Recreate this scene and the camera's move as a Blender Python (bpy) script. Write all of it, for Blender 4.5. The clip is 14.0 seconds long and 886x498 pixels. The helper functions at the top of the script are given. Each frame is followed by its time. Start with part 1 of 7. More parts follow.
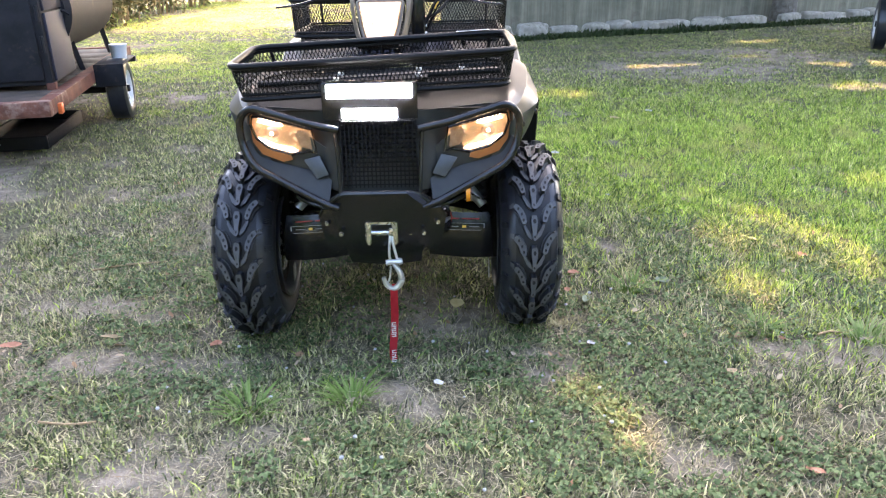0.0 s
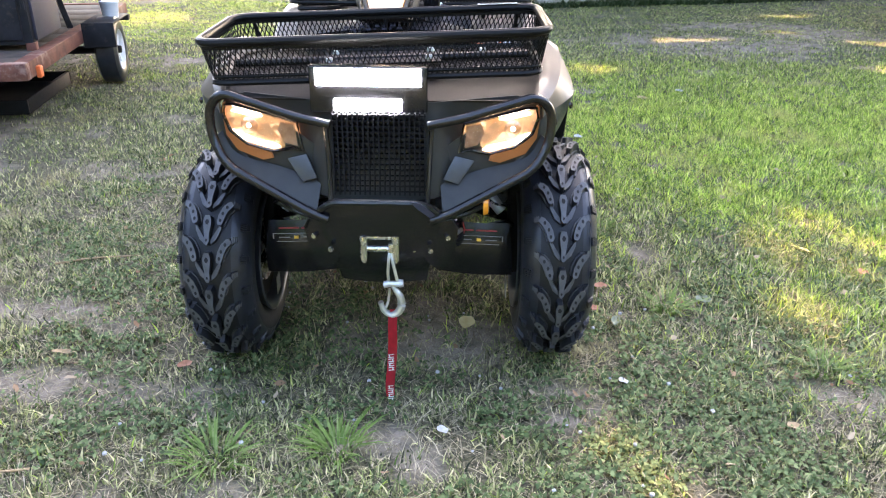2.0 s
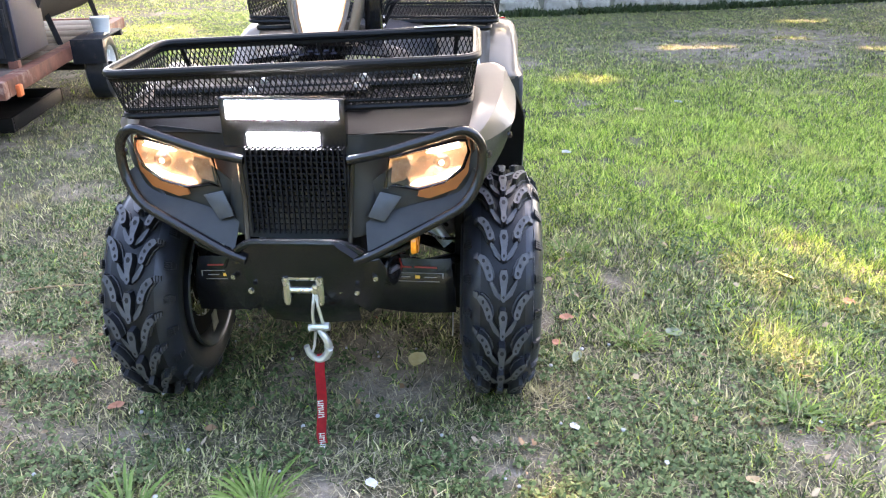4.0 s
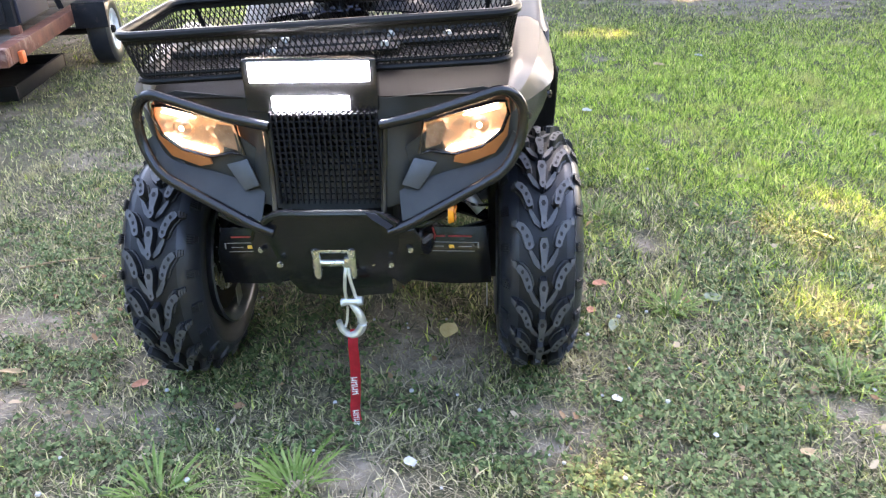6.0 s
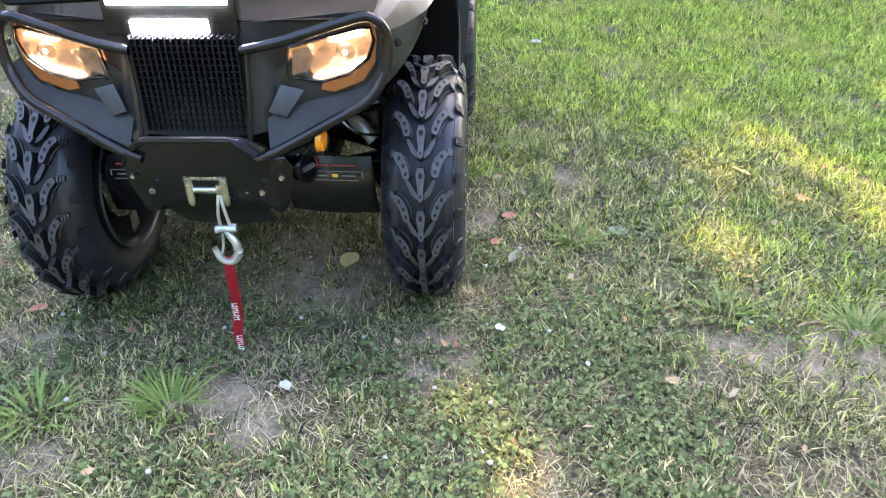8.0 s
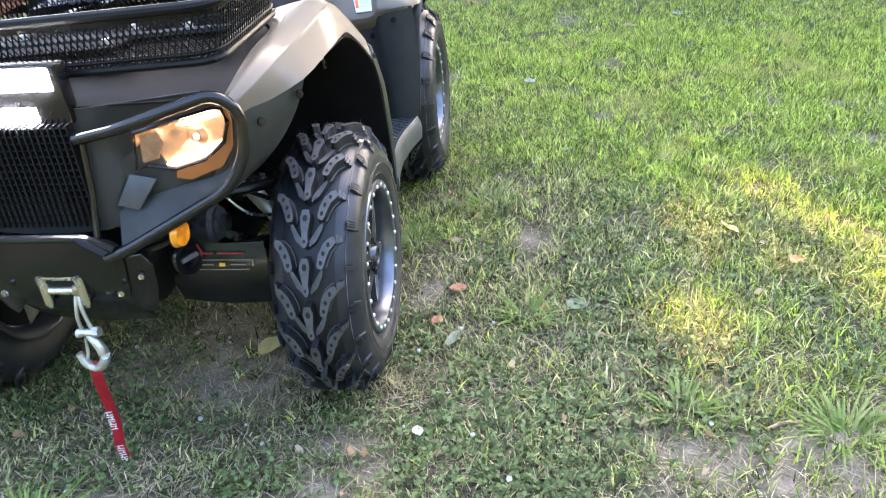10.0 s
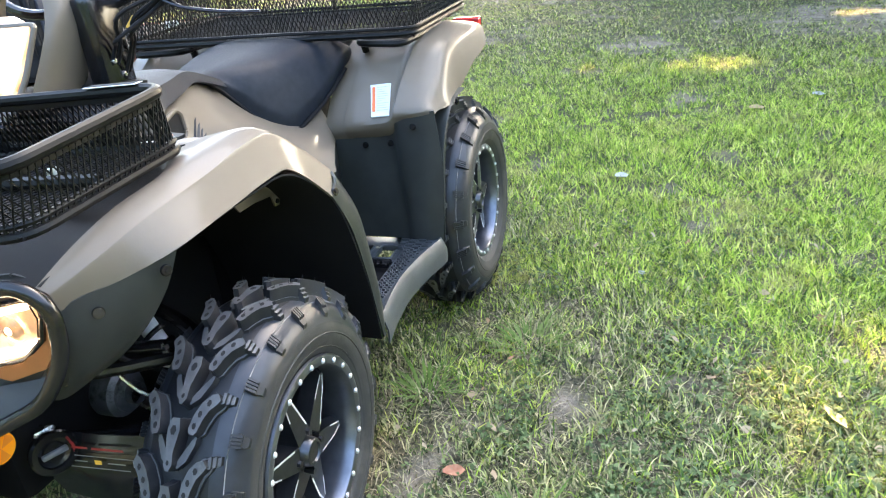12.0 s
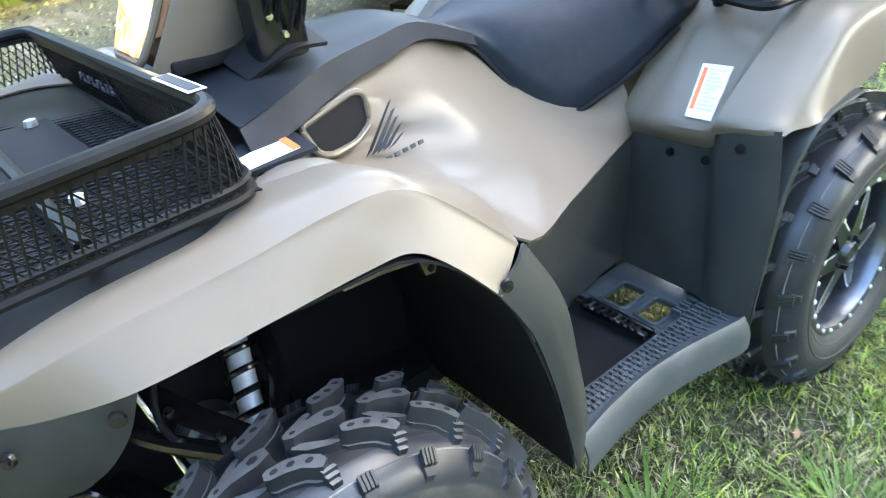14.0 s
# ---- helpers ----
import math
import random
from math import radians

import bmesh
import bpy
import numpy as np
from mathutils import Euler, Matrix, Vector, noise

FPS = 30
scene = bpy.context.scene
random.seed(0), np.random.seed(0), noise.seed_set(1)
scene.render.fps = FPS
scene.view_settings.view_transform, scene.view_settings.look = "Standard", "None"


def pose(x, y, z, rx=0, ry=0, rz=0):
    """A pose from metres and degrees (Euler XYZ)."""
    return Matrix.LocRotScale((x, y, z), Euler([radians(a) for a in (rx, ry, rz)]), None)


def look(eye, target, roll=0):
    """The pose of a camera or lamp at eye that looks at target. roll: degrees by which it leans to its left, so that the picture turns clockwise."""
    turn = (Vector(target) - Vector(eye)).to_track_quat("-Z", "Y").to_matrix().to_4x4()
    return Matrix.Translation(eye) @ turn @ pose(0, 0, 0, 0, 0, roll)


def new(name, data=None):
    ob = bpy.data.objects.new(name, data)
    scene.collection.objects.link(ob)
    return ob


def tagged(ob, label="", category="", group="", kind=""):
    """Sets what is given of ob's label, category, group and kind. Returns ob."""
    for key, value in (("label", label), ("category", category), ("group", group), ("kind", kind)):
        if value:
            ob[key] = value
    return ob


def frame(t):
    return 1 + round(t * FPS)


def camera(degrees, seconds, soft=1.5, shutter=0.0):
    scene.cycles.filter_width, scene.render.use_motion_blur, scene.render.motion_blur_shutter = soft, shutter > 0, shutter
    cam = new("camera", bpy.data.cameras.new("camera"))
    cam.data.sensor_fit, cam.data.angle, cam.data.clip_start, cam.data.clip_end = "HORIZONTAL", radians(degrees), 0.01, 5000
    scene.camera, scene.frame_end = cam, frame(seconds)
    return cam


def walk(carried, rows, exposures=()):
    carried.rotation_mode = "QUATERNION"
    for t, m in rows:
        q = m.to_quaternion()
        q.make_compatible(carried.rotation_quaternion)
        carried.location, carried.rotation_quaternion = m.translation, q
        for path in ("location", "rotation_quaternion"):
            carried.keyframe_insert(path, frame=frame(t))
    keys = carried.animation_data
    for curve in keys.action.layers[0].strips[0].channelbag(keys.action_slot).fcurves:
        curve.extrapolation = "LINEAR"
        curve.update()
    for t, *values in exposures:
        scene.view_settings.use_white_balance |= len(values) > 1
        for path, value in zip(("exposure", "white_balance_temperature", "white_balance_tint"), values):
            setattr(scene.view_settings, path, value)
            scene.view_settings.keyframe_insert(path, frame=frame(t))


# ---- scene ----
cam = camera(61.3, 14.0, soft=1.1, shutter=0.25)
PATH = [
    (0, (0.1872, -2.5697, 1.263), (0.1859, -0.7071, 0.536), -1.0),
    (0.5, (0.3125, -2.4636, 1.269), (0.2992, -0.6016, 0.54), -0.6),
    (1, (0.3544, -2.3932, 1.265), (0.3306, -0.5428, 0.505), -0.4),
    (1.5, (0.2902, -2.2726, 1.253), (0.2709, -0.4353, 0.464), -0.0),
    (2, (0.1803, -2.1431, 1.251), (0.1586, -0.3147, 0.439), 0.6),
    (2.5, (0.2364, -2.0923, 1.255), (0.1875, -0.2678, 0.438), 0.5),
    (3, (0.3941, -2.0516, 1.271), (0.3225, -0.2222, 0.465), 0.0),
    (3.2, (0.4463, -2.0477, 1.28), (0.3668, -0.216, 0.482), -0.0),
    (5.3, (0.297, -1.8775, 1.275), (0.196, -0.057, 0.452), -1.5),
    (5.5, (0.292, -1.8773, 1.27), (0.1747, -0.0642, 0.435), -1.8),
    (6, (0.3284, -1.8938, 1.258), (0.231, -0.1075, 0.364), -1.6),
    (6.5, (0.4652, -2.0004, 1.255), (0.4039, -0.2375, 0.313), -1.2),
    (7, (0.5942, -2.0786, 1.255), (0.5653, -0.3571, 0.238), -0.5),
    (7.2, (0.6008, -2.0649, 1.255), (0.5843, -0.3558, 0.217), -0.0),
    (9.3, (0.804, -1.6387, 1.24), (0.5717, 0.051, 0.195), -3.3),
    (9.5, (0.8763, -1.6326, 1.241), (0.6434, 0.0691, 0.217), -3.7),
    (10, (0.955, -1.5937, 1.248), (0.717, 0.1312, 0.263), -4.5),
    (10.5, (0.9727, -1.4263, 1.228), (0.7265, 0.319, 0.282), -4.8),
    (11, (0.9671, -1.2159, 1.231), (0.6743, 0.5383, 0.317), -5.0),
    (11.5, (1.0644, -1.1117, 1.244), (0.5673, 0.6166, 0.368), -6.6),
    (12, (1.2302, -0.9943, 1.262), (0.6213, 0.7135, 0.417), -6.2),
    (12.5, (1.2335, -0.8643, 1.25), (0.4868, 0.778, 0.386), -6.4),
    (13, (1.1117, -0.6312, 1.258), (0.1792, 0.8944, 0.361), -6.9),
    (13.5, (1.1139, -0.4261, 1.251), (-0.0542, 0.8898, 0.3), -7.9),
    (14, (1.13, -0.2256, 1.278), (-0.2485, 0.7855, 0.24), -6.9),
]
walk(cam, [(t, look(eye, target, roll)) for t, eye, target, roll in PATH], [(0.0, 3.42, 6650, 18.0), (3.0, 3.57, 6650, 18.0), (5.5, 3.72, 6650, 18.0), (7.0, 3.50, 6650, 17.0), (10.0, 3.70, 6650, 15.0), (12.5, 3.80, 6750, 6.5), (14.0, 4.05, 6300, 4.0)])

# ---- world, sun, exposure ----
SUN_ELEV, SUN_TURN = 34.0, 14.0          # degrees above the horizon, degrees from +y towards +x
SUN_WAY = Vector((math.sin(radians(SUN_TURN)) * math.cos(radians(SUN_ELEV)), math.cos(radians(SUN_TURN)) * math.cos(radians(SUN_ELEV)), math.sin(radians(SUN_ELEV))))
world = bpy.data.worlds.new("sky_world")
scene.world = world
world.use_nodes = True
wn = world.node_tree
sky = wn.nodes.new("ShaderNodeTexSky")
sky.sky_type = "NISHITA"
sky.sun_disc = False
sky.sun_elevation = radians(SUN_ELEV)
sky.sun_rotation = radians(SUN_TURN)
sky.air_density, sky.dust_density, sky.ozone_density = 1.0, 3.5, 0.6
wn.links.new(sky.outputs["Color"], wn.nodes["Background"].inputs["Color"])
wn.nodes["Background"].inputs["Strength"].default_value = 0.15
sun = new("sun", bpy.data.lights.new("sun", "SUN"))
sun.data.energy, sun.data.angle, sun.data.color = 1.8, radians(0.5), (1.0, 0.74, 0.30)
sun.matrix_world = look(tuple(SUN_WAY * 30), (0, 0, 0))


# ---- materials ----
def principled(name, color, rough=0.5, metal=0.0, spec=0.5, coat=0.0):
    m = bpy.data.materials.new(name)
    m.use_nodes = True
    b = m.node_tree.nodes["Principled BSDF"]
    b.inputs["Base Color"].default_value = (*color, 1)
    b.inputs["Roughness"].default_value = rough
    b.inputs["Metallic"].default_value = metal
    b.inputs["Specular IOR Level"].default_value = spec
    b.inputs["Coat Weight"].default_value = coat
    b.inputs["Coat Roughness"].default_value = 0.08
    return m


def add(m, kind, **values):
    n = m.node_tree.nodes.new(kind)
    for k, v in values.items():
        n.inputs[k].default_value = v
    return n


def surface(name, dark, light, scale, rough=(0.4, 0.6), bump=0.1, fine=300.0, metal=0.0, spec=0.5, coat=0.0, stain=None, stain_scale=3.0, stain_cut=0.55, distance=0.002):
    """A worn surface: colour between dark and light by noise, stains at a larger scale, fine relief."""
    m = principled(name, dark, rough[0], metal, spec, coat)
    t, b = m.node_tree, m.node_tree.nodes["Principled BSDF"]
    co = t.nodes.new("ShaderNodeTexCoord")
    n1 = add(m, "ShaderNodeTexNoise", Scale=scale, Detail=6.0, Roughness=0.6)
    n2 = add(m, "ShaderNodeTexNoise", Scale=fine, Detail=3.0)
    t.links.new(co.outputs["Object"], n1.inputs["Vector"])
    t.links.new(co.outputs["Object"], n2.inputs["Vector"])
    ramp = t.nodes.new("ShaderNodeValToRGB")
    ramp.color_ramp.elements[0].position, ramp.color_ramp.elements[1].position = 0.35, 0.68
    ramp.color_ramp.elements[0].color, ramp.color_ramp.elements[1].color = (*dark, 1), (*light, 1)
    t.links.new(n1.outputs["Fac"], ramp.inputs["Fac"])
    out = ramp.outputs["Color"]
    if stain:
        n3 = add(m, "ShaderNodeTexNoise", Scale=stain_scale, Detail=8.0, Roughness=0.7)
        t.links.new(co.outputs["Object"], n3.inputs["Vector"])
        r3 = t.nodes.new("ShaderNodeValToRGB")
        r3.color_ramp.elements[0].position, r3.color_ramp.elements[1].position = stain_cut, stain_cut + 0.12
        t.links.new(n3.outputs["Fac"], r3.inputs["Fac"])
        mix = t.nodes.new("ShaderNodeMix")
        mix.data_type = "RGBA"
        mix.inputs[7].default_value = (*stain, 1)
        t.links.new(r3.outputs["Color"], mix.inputs[0])
        t.links.new(out, mix.inputs[6])
        out = mix.outputs[2]
    t.links.new(out, b.inputs["Base Color"])
    mr = add(m, "ShaderNodeMapRange")
    mr.inputs["To Min"].default_value, mr.inputs["To Max"].default_value = rough
    t.links.new(n1.outputs["Fac"], mr.inputs["Value"])
    t.links.new(mr.outputs["Result"], b.inputs["Roughness"])
    if bump:
        bp = add(m, "ShaderNodeBump", Strength=bump, Distance=distance)
        t.links.new(n2.outputs["Fac"], bp.inputs["Height"])
        t.links.new(bp.outputs["Normal"], b.inputs["Normal"])
    return m


def glow(name, color, strength):
    m = principled(name, color, 0.3)
    b = m.node_tree.nodes["Principled BSDF"]
    b.inputs["Emission Color"].default_value = (*color, 1)
    b.inputs["Emission Strength"].default_value = strength
    return m


def blades(name, colours, rough=0.55, dry=None, scale=1.2, cut=0.5, trans=0.35, upright=1.5):
    """Thin leaves: a colour per blade, dry patches over the ground, light that shines through."""
    m = principled(name, colours[0], rough, 0.0, 0.3)
    t, b = m.node_tree, m.node_tree.nodes["Principled BSDF"]
    geo = t.nodes.new("ShaderNodeNewGeometry")
    ramp = t.nodes.new("ShaderNodeValToRGB")
    e = ramp.color_ramp.elements
    while len(e) < len(colours):
        e.new(0.5)
    for i, c in enumerate(colours):
        e[i].position, e[i].color = i / max(1, len(colours) - 1), (*c, 1)
    t.links.new(geo.outputs["Random Per Island"], ramp.inputs["Fac"])
    out = ramp.outputs["Color"]
    if dry:
        n = add(m, "ShaderNodeTexNoise", Scale=scale, Detail=5.0, Roughness=0.65)
        t.links.new(geo.outputs["Position"], n.inputs["Vector"])
        r = t.nodes.new("ShaderNodeValToRGB")
        r.color_ramp.elements[0].position, r.color_ramp.elements[1].position = cut, cut + 0.16
        t.links.new(n.outputs["Fac"], r.inputs["Fac"])
        mix = t.nodes.new("ShaderNodeMix")
        mix.data_type = "RGBA"
        mix.inputs[7].default_value = (*dry, 1)
        t.links.new(r.outputs["Color"], mix.inputs[0])
        t.links.new(out, mix.inputs[6])
        out = mix.outputs[2]
        n = add(m, "ShaderNodeTexNoise", Scale=15.0, Detail=4.0, Roughness=0.75)     # small darker and paler clumps
        t.links.new(geo.outputs["Position"], n.inputs["Vector"])
        r = add(m, "ShaderNodeMapRange")
        for k, q in zip(("From Min", "From Max", "To Min", "To Max"), (0.36, 0.64, 0.55, 1.50)):
            r.inputs[k].default_value = q
        t.links.new(n.outputs["Fac"], r.inputs["Value"])
        mul = t.nodes.new("ShaderNodeVectorMath")
        mul.operation = "SCALE"
        t.links.new(out, mul.inputs[0])
        t.links.new(r.outputs["Result"], mul.inputs["Scale"])
        out = mul.outputs["Vector"]
    t.links.new(out, b.inputs["Base Color"])
    tilt = t.nodes.new("ShaderNodeVectorMath")           # matted turf catches light like a rough sheet
    tilt.operation = "MULTIPLY_ADD"
    tilt.inputs[1].default_value, tilt.inputs[2].default_value = (upright, upright, upright), (0, 0, 1)
    unit = t.nodes.new("ShaderNodeVectorMath")
    unit.operation = "NORMALIZE"
    t.links.new(geo.outputs["Normal"], tilt.inputs[0])
    t.links.new(tilt.outputs["Vector"], unit.inputs[0])
    t.links.new(unit.outputs["Vector"], b.inputs["Normal"])
    tr = t.nodes.new("ShaderNodeBsdfTranslucent")
    t.links.new(out, tr.inputs["Color"])
    ms = t.nodes.new("ShaderNodeMixShader")
    ms.inputs[0].default_value = trans
    t.links.new(b.outputs["BSDF"], ms.inputs[1])
    t.links.new(tr.outputs["BSDF"], ms.inputs[2])
    t.links.new(ms.outputs["Shader"], t.nodes["Material Output"].inputs["Surface"])
    return m


TAN = surface("tan_plastic", (0.124, 0.102, 0.076), (0.139, 0.115, 0.087), 6.0, (0.46, 0.56), 0.05, 220, spec=0.35, coat=0.26)
PLASTIC = surface("black_plastic", (0.026, 0.028, 0.027), (0.038, 0.040, 0.038), 12.0, (0.34, 0.48), 0.35, 900, spec=0.30, distance=0.0006)
GREY_PLASTIC = surface("charcoal_plastic", (0.012, 0.014, 0.018), (0.018, 0.021, 0.026), 14.0, (0.44, 0.56), 0.35, 900, spec=0.16, distance=0.0006)
# Darker copy of black plastic: overhead shade and brown lamp glare put into the colour.
HOOD = surface("darkened_hood_plastic", (0.012, 0.0105, 0.009), (0.019, 0.0165, 0.014), 10.0, (0.30, 0.42), 0.25, 700, spec=0.14, distance=0.0006)
# Pale blue-grey base has sky sheen painted in; the random stains are wear.
WORN_SHEEN_PLASTIC = surface("worn_sheen_plastic", (0.042, 0.048, 0.054), (0.066, 0.073, 0.080), 18.0, (0.32, 0.48), 0.35, 700, spec=0.5, stain=(0.075, 0.075, 0.070), stain_scale=9.0, stain_cut=0.6, distance=0.0006)
GLOSS = surface("gloss_black_paint", (0.006, 0.006, 0.007), (0.010, 0.010, 0.011), 8.0, (0.14, 0.26), 0.05, 250)
LINER = surface("matt_black_liner", (0.008, 0.008, 0.009), (0.013, 0.013, 0.014), 9.0, (0.55, 0.8), 0.2, 300, spec=0.12)
POWDER = surface("black_powder_coat", (0.006, 0.006, 0.006), (0.010, 0.010, 0.010), 30.0, (0.30, 0.42), 0.2, 700, spec=0.15, distance=0.0005)
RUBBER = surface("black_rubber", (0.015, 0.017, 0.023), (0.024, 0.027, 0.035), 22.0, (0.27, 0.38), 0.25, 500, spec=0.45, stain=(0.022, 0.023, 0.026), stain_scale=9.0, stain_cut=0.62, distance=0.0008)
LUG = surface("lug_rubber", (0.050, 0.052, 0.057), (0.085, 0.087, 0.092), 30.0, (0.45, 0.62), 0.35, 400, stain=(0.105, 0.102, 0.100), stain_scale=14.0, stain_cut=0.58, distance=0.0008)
# Darker copies of the tyre rubber: shade between and beside lugs, painted on.
GAP_SHADE = surface("gap_shade_rubber", (0.007, 0.008, 0.010), (0.013, 0.014, 0.017), 25.0, (0.42, 0.58), 0.3, 400, spec=0.35, distance=0.0008)
LUG_SHADE = surface("lug_shade_rubber", (0.009, 0.010, 0.013), (0.016, 0.018, 0.022), 30.0, (0.42, 0.58), 0.3, 400, distance=0.0008)
SIDEWALL = surface("dull_side_wall_rubber", (0.026, 0.027, 0.028), (0.042, 0.042, 0.041), 16.0, (0.5, 0.66), 0.35, 350, spec=0.4, stain=(0.060, 0.058, 0.052), stain_scale=7.0, stain_cut=0.56, distance=0.0008)
SCUFFED = surface("scuffed_pale_rubber", (0.045, 0.047, 0.052), (0.28, 0.28, 0.29), 11.0, (0.5, 0.65), 0.2, 400)
PIT = principled("pit_shade", (0.006, 0.006, 0.007), 0.8)
VINYL = surface("black_vinyl", (0.011, 0.014, 0.020), (0.017, 0.021, 0.029), 40.0, (0.48, 0.60), 0.45, 800, spec=0.22, distance=0.0006)
STEEL = surface("bright_steel", (0.55, 0.55, 0.53), (0.70, 0.70, 0.68), 30.0, (0.18, 0.35), 0.1, 400, metal=1.0)
ZINC = surface("zinc_plate", (0.48, 0.50, 0.49), (0.72, 0.73, 0.71), 40.0, (0.28, 0.5), 0.2, 300, metal=0.9)
RIM_DARK = surface("satin_black_rim", (0.055, 0.059, 0.068), (0.080, 0.084, 0.094), 20.0, (0.24, 0.36), 0.1, 300, metal=0.85)
# Paler copy of the black rim; reflected sky is painted into its grey.
RIM_BARREL = surface("sky_grey_rim_barrel", (0.13, 0.14, 0.165), (0.18, 0.19, 0.22), 20.0, (0.26, 0.38), 0.1, 300, metal=0.85)
CAST = surface("grey_cast_alloy", (0.16, 0.165, 0.18), (0.27, 0.275, 0.29), 25.0, (0.35, 0.5), 0.3, 200, metal=0.6, stain=(0.06, 0.06, 0.065), stain_scale=14.0)
MACHINED = surface("machined_aluminium", (0.62, 0.63, 0.64), (0.75, 0.76, 0.77), 60.0, (0.25, 0.4), 0.05, 400, metal=0.45)
RED_WEB = surface("red_webbing", (0.42, 0.012, 0.022), (0.55, 0.02, 0.035), 60.0, (0.6, 0.8), 0.5, 900, distance=0.001)
WHITE_INK = principled("white_print", (0.75, 0.74, 0.72), 0.6)
RED_INK = principled("red_print", (0.28, 0.018, 0.018), 0.5)
ORANGE_INK = principled("orange_print", (0.75, 0.16, 0.04), 0.5)
YELLOW_INK = principled("yellow_print", (0.75, 0.42, 0.05), 0.5)
DARK_INK = principled("dark_print", (0.015, 0.018, 0.022), 0.6)
FADED_INK = principled("faded_grey_print", (0.17, 0.17, 0.17), 0.6)
GREY_INK = principled("grey_print", (0.42, 0.42, 0.42), 0.5)
PALE_INK = principled("pale_print", (0.62, 0.66, 0.66), 0.45)
AMBER = principled("amber_reflector", (0.85, 0.30, 0.015), 0.2, coat=0.6)
AMBER_DARK = principled("amber_shade", (0.55, 0.16, 0.01), 0.3)
SHADE_TINT = surface("rosy_dim_patch", (0.34, 0.20, 0.13), (0.50, 0.33, 0.24), 40.0, (0.15, 0.3), 0.1, 200, metal=0.3)
TAIL = principled("red_tail_lens", (0.5, 0.01, 0.012), 0.15, coat=0.5)
LAMP_WARM = glow("warm_bulb", (1.0, 0.74, 0.48), 2.2)
LED = glow("white_led", (0.92, 0.95, 1.0), 40.0)
GLASS = principled("clear_lens", (1, 1, 1), 0.03, 0.0, 0.5)
GLASS.node_tree.nodes["Principled BSDF"].inputs["Transmission Weight"].default_value = 1.0
GLASS.node_tree.nodes["Principled BSDF"].inputs["IOR"].default_value = 1.25
RUST = surface("rusty_red_steel", (0.09, 0.030, 0.018), (0.19, 0.070, 0.042), 9.0, (0.7, 0.9), 0.5, 90, stain=(0.27, 0.17, 0.13), stain_scale=5.0, stain_cut=0.52)
SMOKER = surface("sooty_steel", (0.014, 0.014, 0.017), (0.028, 0.028, 0.032), 7.0, (0.55, 0.8), 0.4, 60, spec=0.2, stain=(0.075, 0.06, 0.045), stain_scale=4.0, stain_cut=0.6)
SMOKER_DOOR = surface("grey_steel_door", (0.032, 0.034, 0.050), (0.046, 0.048, 0.068), 5.0, (0.5, 0.7), 0.3, 70, spec=0.2)
WHITE_PAINT = surface("white_paint", (0.68, 0.69, 0.71), (0.8, 0.8, 0.81), 7.0, (0.35, 0.55), 0.1, 200, stain=(0.5, 0.5, 0.5), stain_scale=12, stain_cut=0.62)
BARREL_BLUE = surface("blue_plastic", (0.02, 0.06, 0.30), (0.03, 0.09, 0.40), 6.0, (0.35, 0.5), 0.1, 100)
BOARD = surface("weathered_board", (0.165, 0.155, 0.112), (0.255, 0.240, 0.180), 2.5, (0.75, 0.95), 0.5, 60, stain=(0.17, 0.14, 0.11), stain_scale=1.3, stain_cut=0.62)
STONE = surface("edging_stone", (0.26, 0.235, 0.195), (0.46, 0.42, 0.355), 8.0, (0.8, 0.95), 0.8, 60, stain=(0.14, 0.14, 0.11), stain_scale=6.0, stain_cut=0.55, distance=0.01)
DECK = surface("dark_deck_board", (0.045, 0.034, 0.026), (0.10, 0.075, 0.058), 7.0, (0.75, 0.95), 0.6, 60, stain=(0.03, 0.026, 0.022), stain_scale=3.0, stain_cut=0.5)
BARK = surface("bark", (0.12, 0.10, 0.085), (0.27, 0.24, 0.21), 9.0, (0.85, 1.0), 1.0, 40, distance=0.03)
DEAD_LEAF = surface("dry_leaf", (0.30, 0.20, 0.10), (0.45, 0.34, 0.19), 40.0, (0.6, 0.8), 0.4, 200)
RED_LEAF = surface("russet_leaf", (0.26, 0.10, 0.05), (0.42, 0.20, 0.12), 40.0, (0.6, 0.8), 0.4, 200)
YELLOW_LEAF = surface("yellow_leaf", (0.50, 0.42, 0.16), (0.60, 0.54, 0.26), 40.0, (0.6, 0.8), 0.4, 200)
GREY_LEAF = surface("grey_green_leaf", (0.13, 0.16, 0.105), (0.20, 0.235, 0.16), 40.0, (0.6, 0.8), 0.4, 200)
PALE_LEAF = surface("pale_leaf", (0.34, 0.35, 0.35), (0.46, 0.46, 0.45), 60.0, (0.6, 0.8), 0.4, 200)
# The headlamp's orange glow is put into this plastic's colour.
LAMP_LIT_TRIM = surface("lamp_lit_plastic", (0.36, 0.125, 0.035), (0.44, 0.16, 0.05), 9.0, (0.25, 0.4), 0.05, 200)


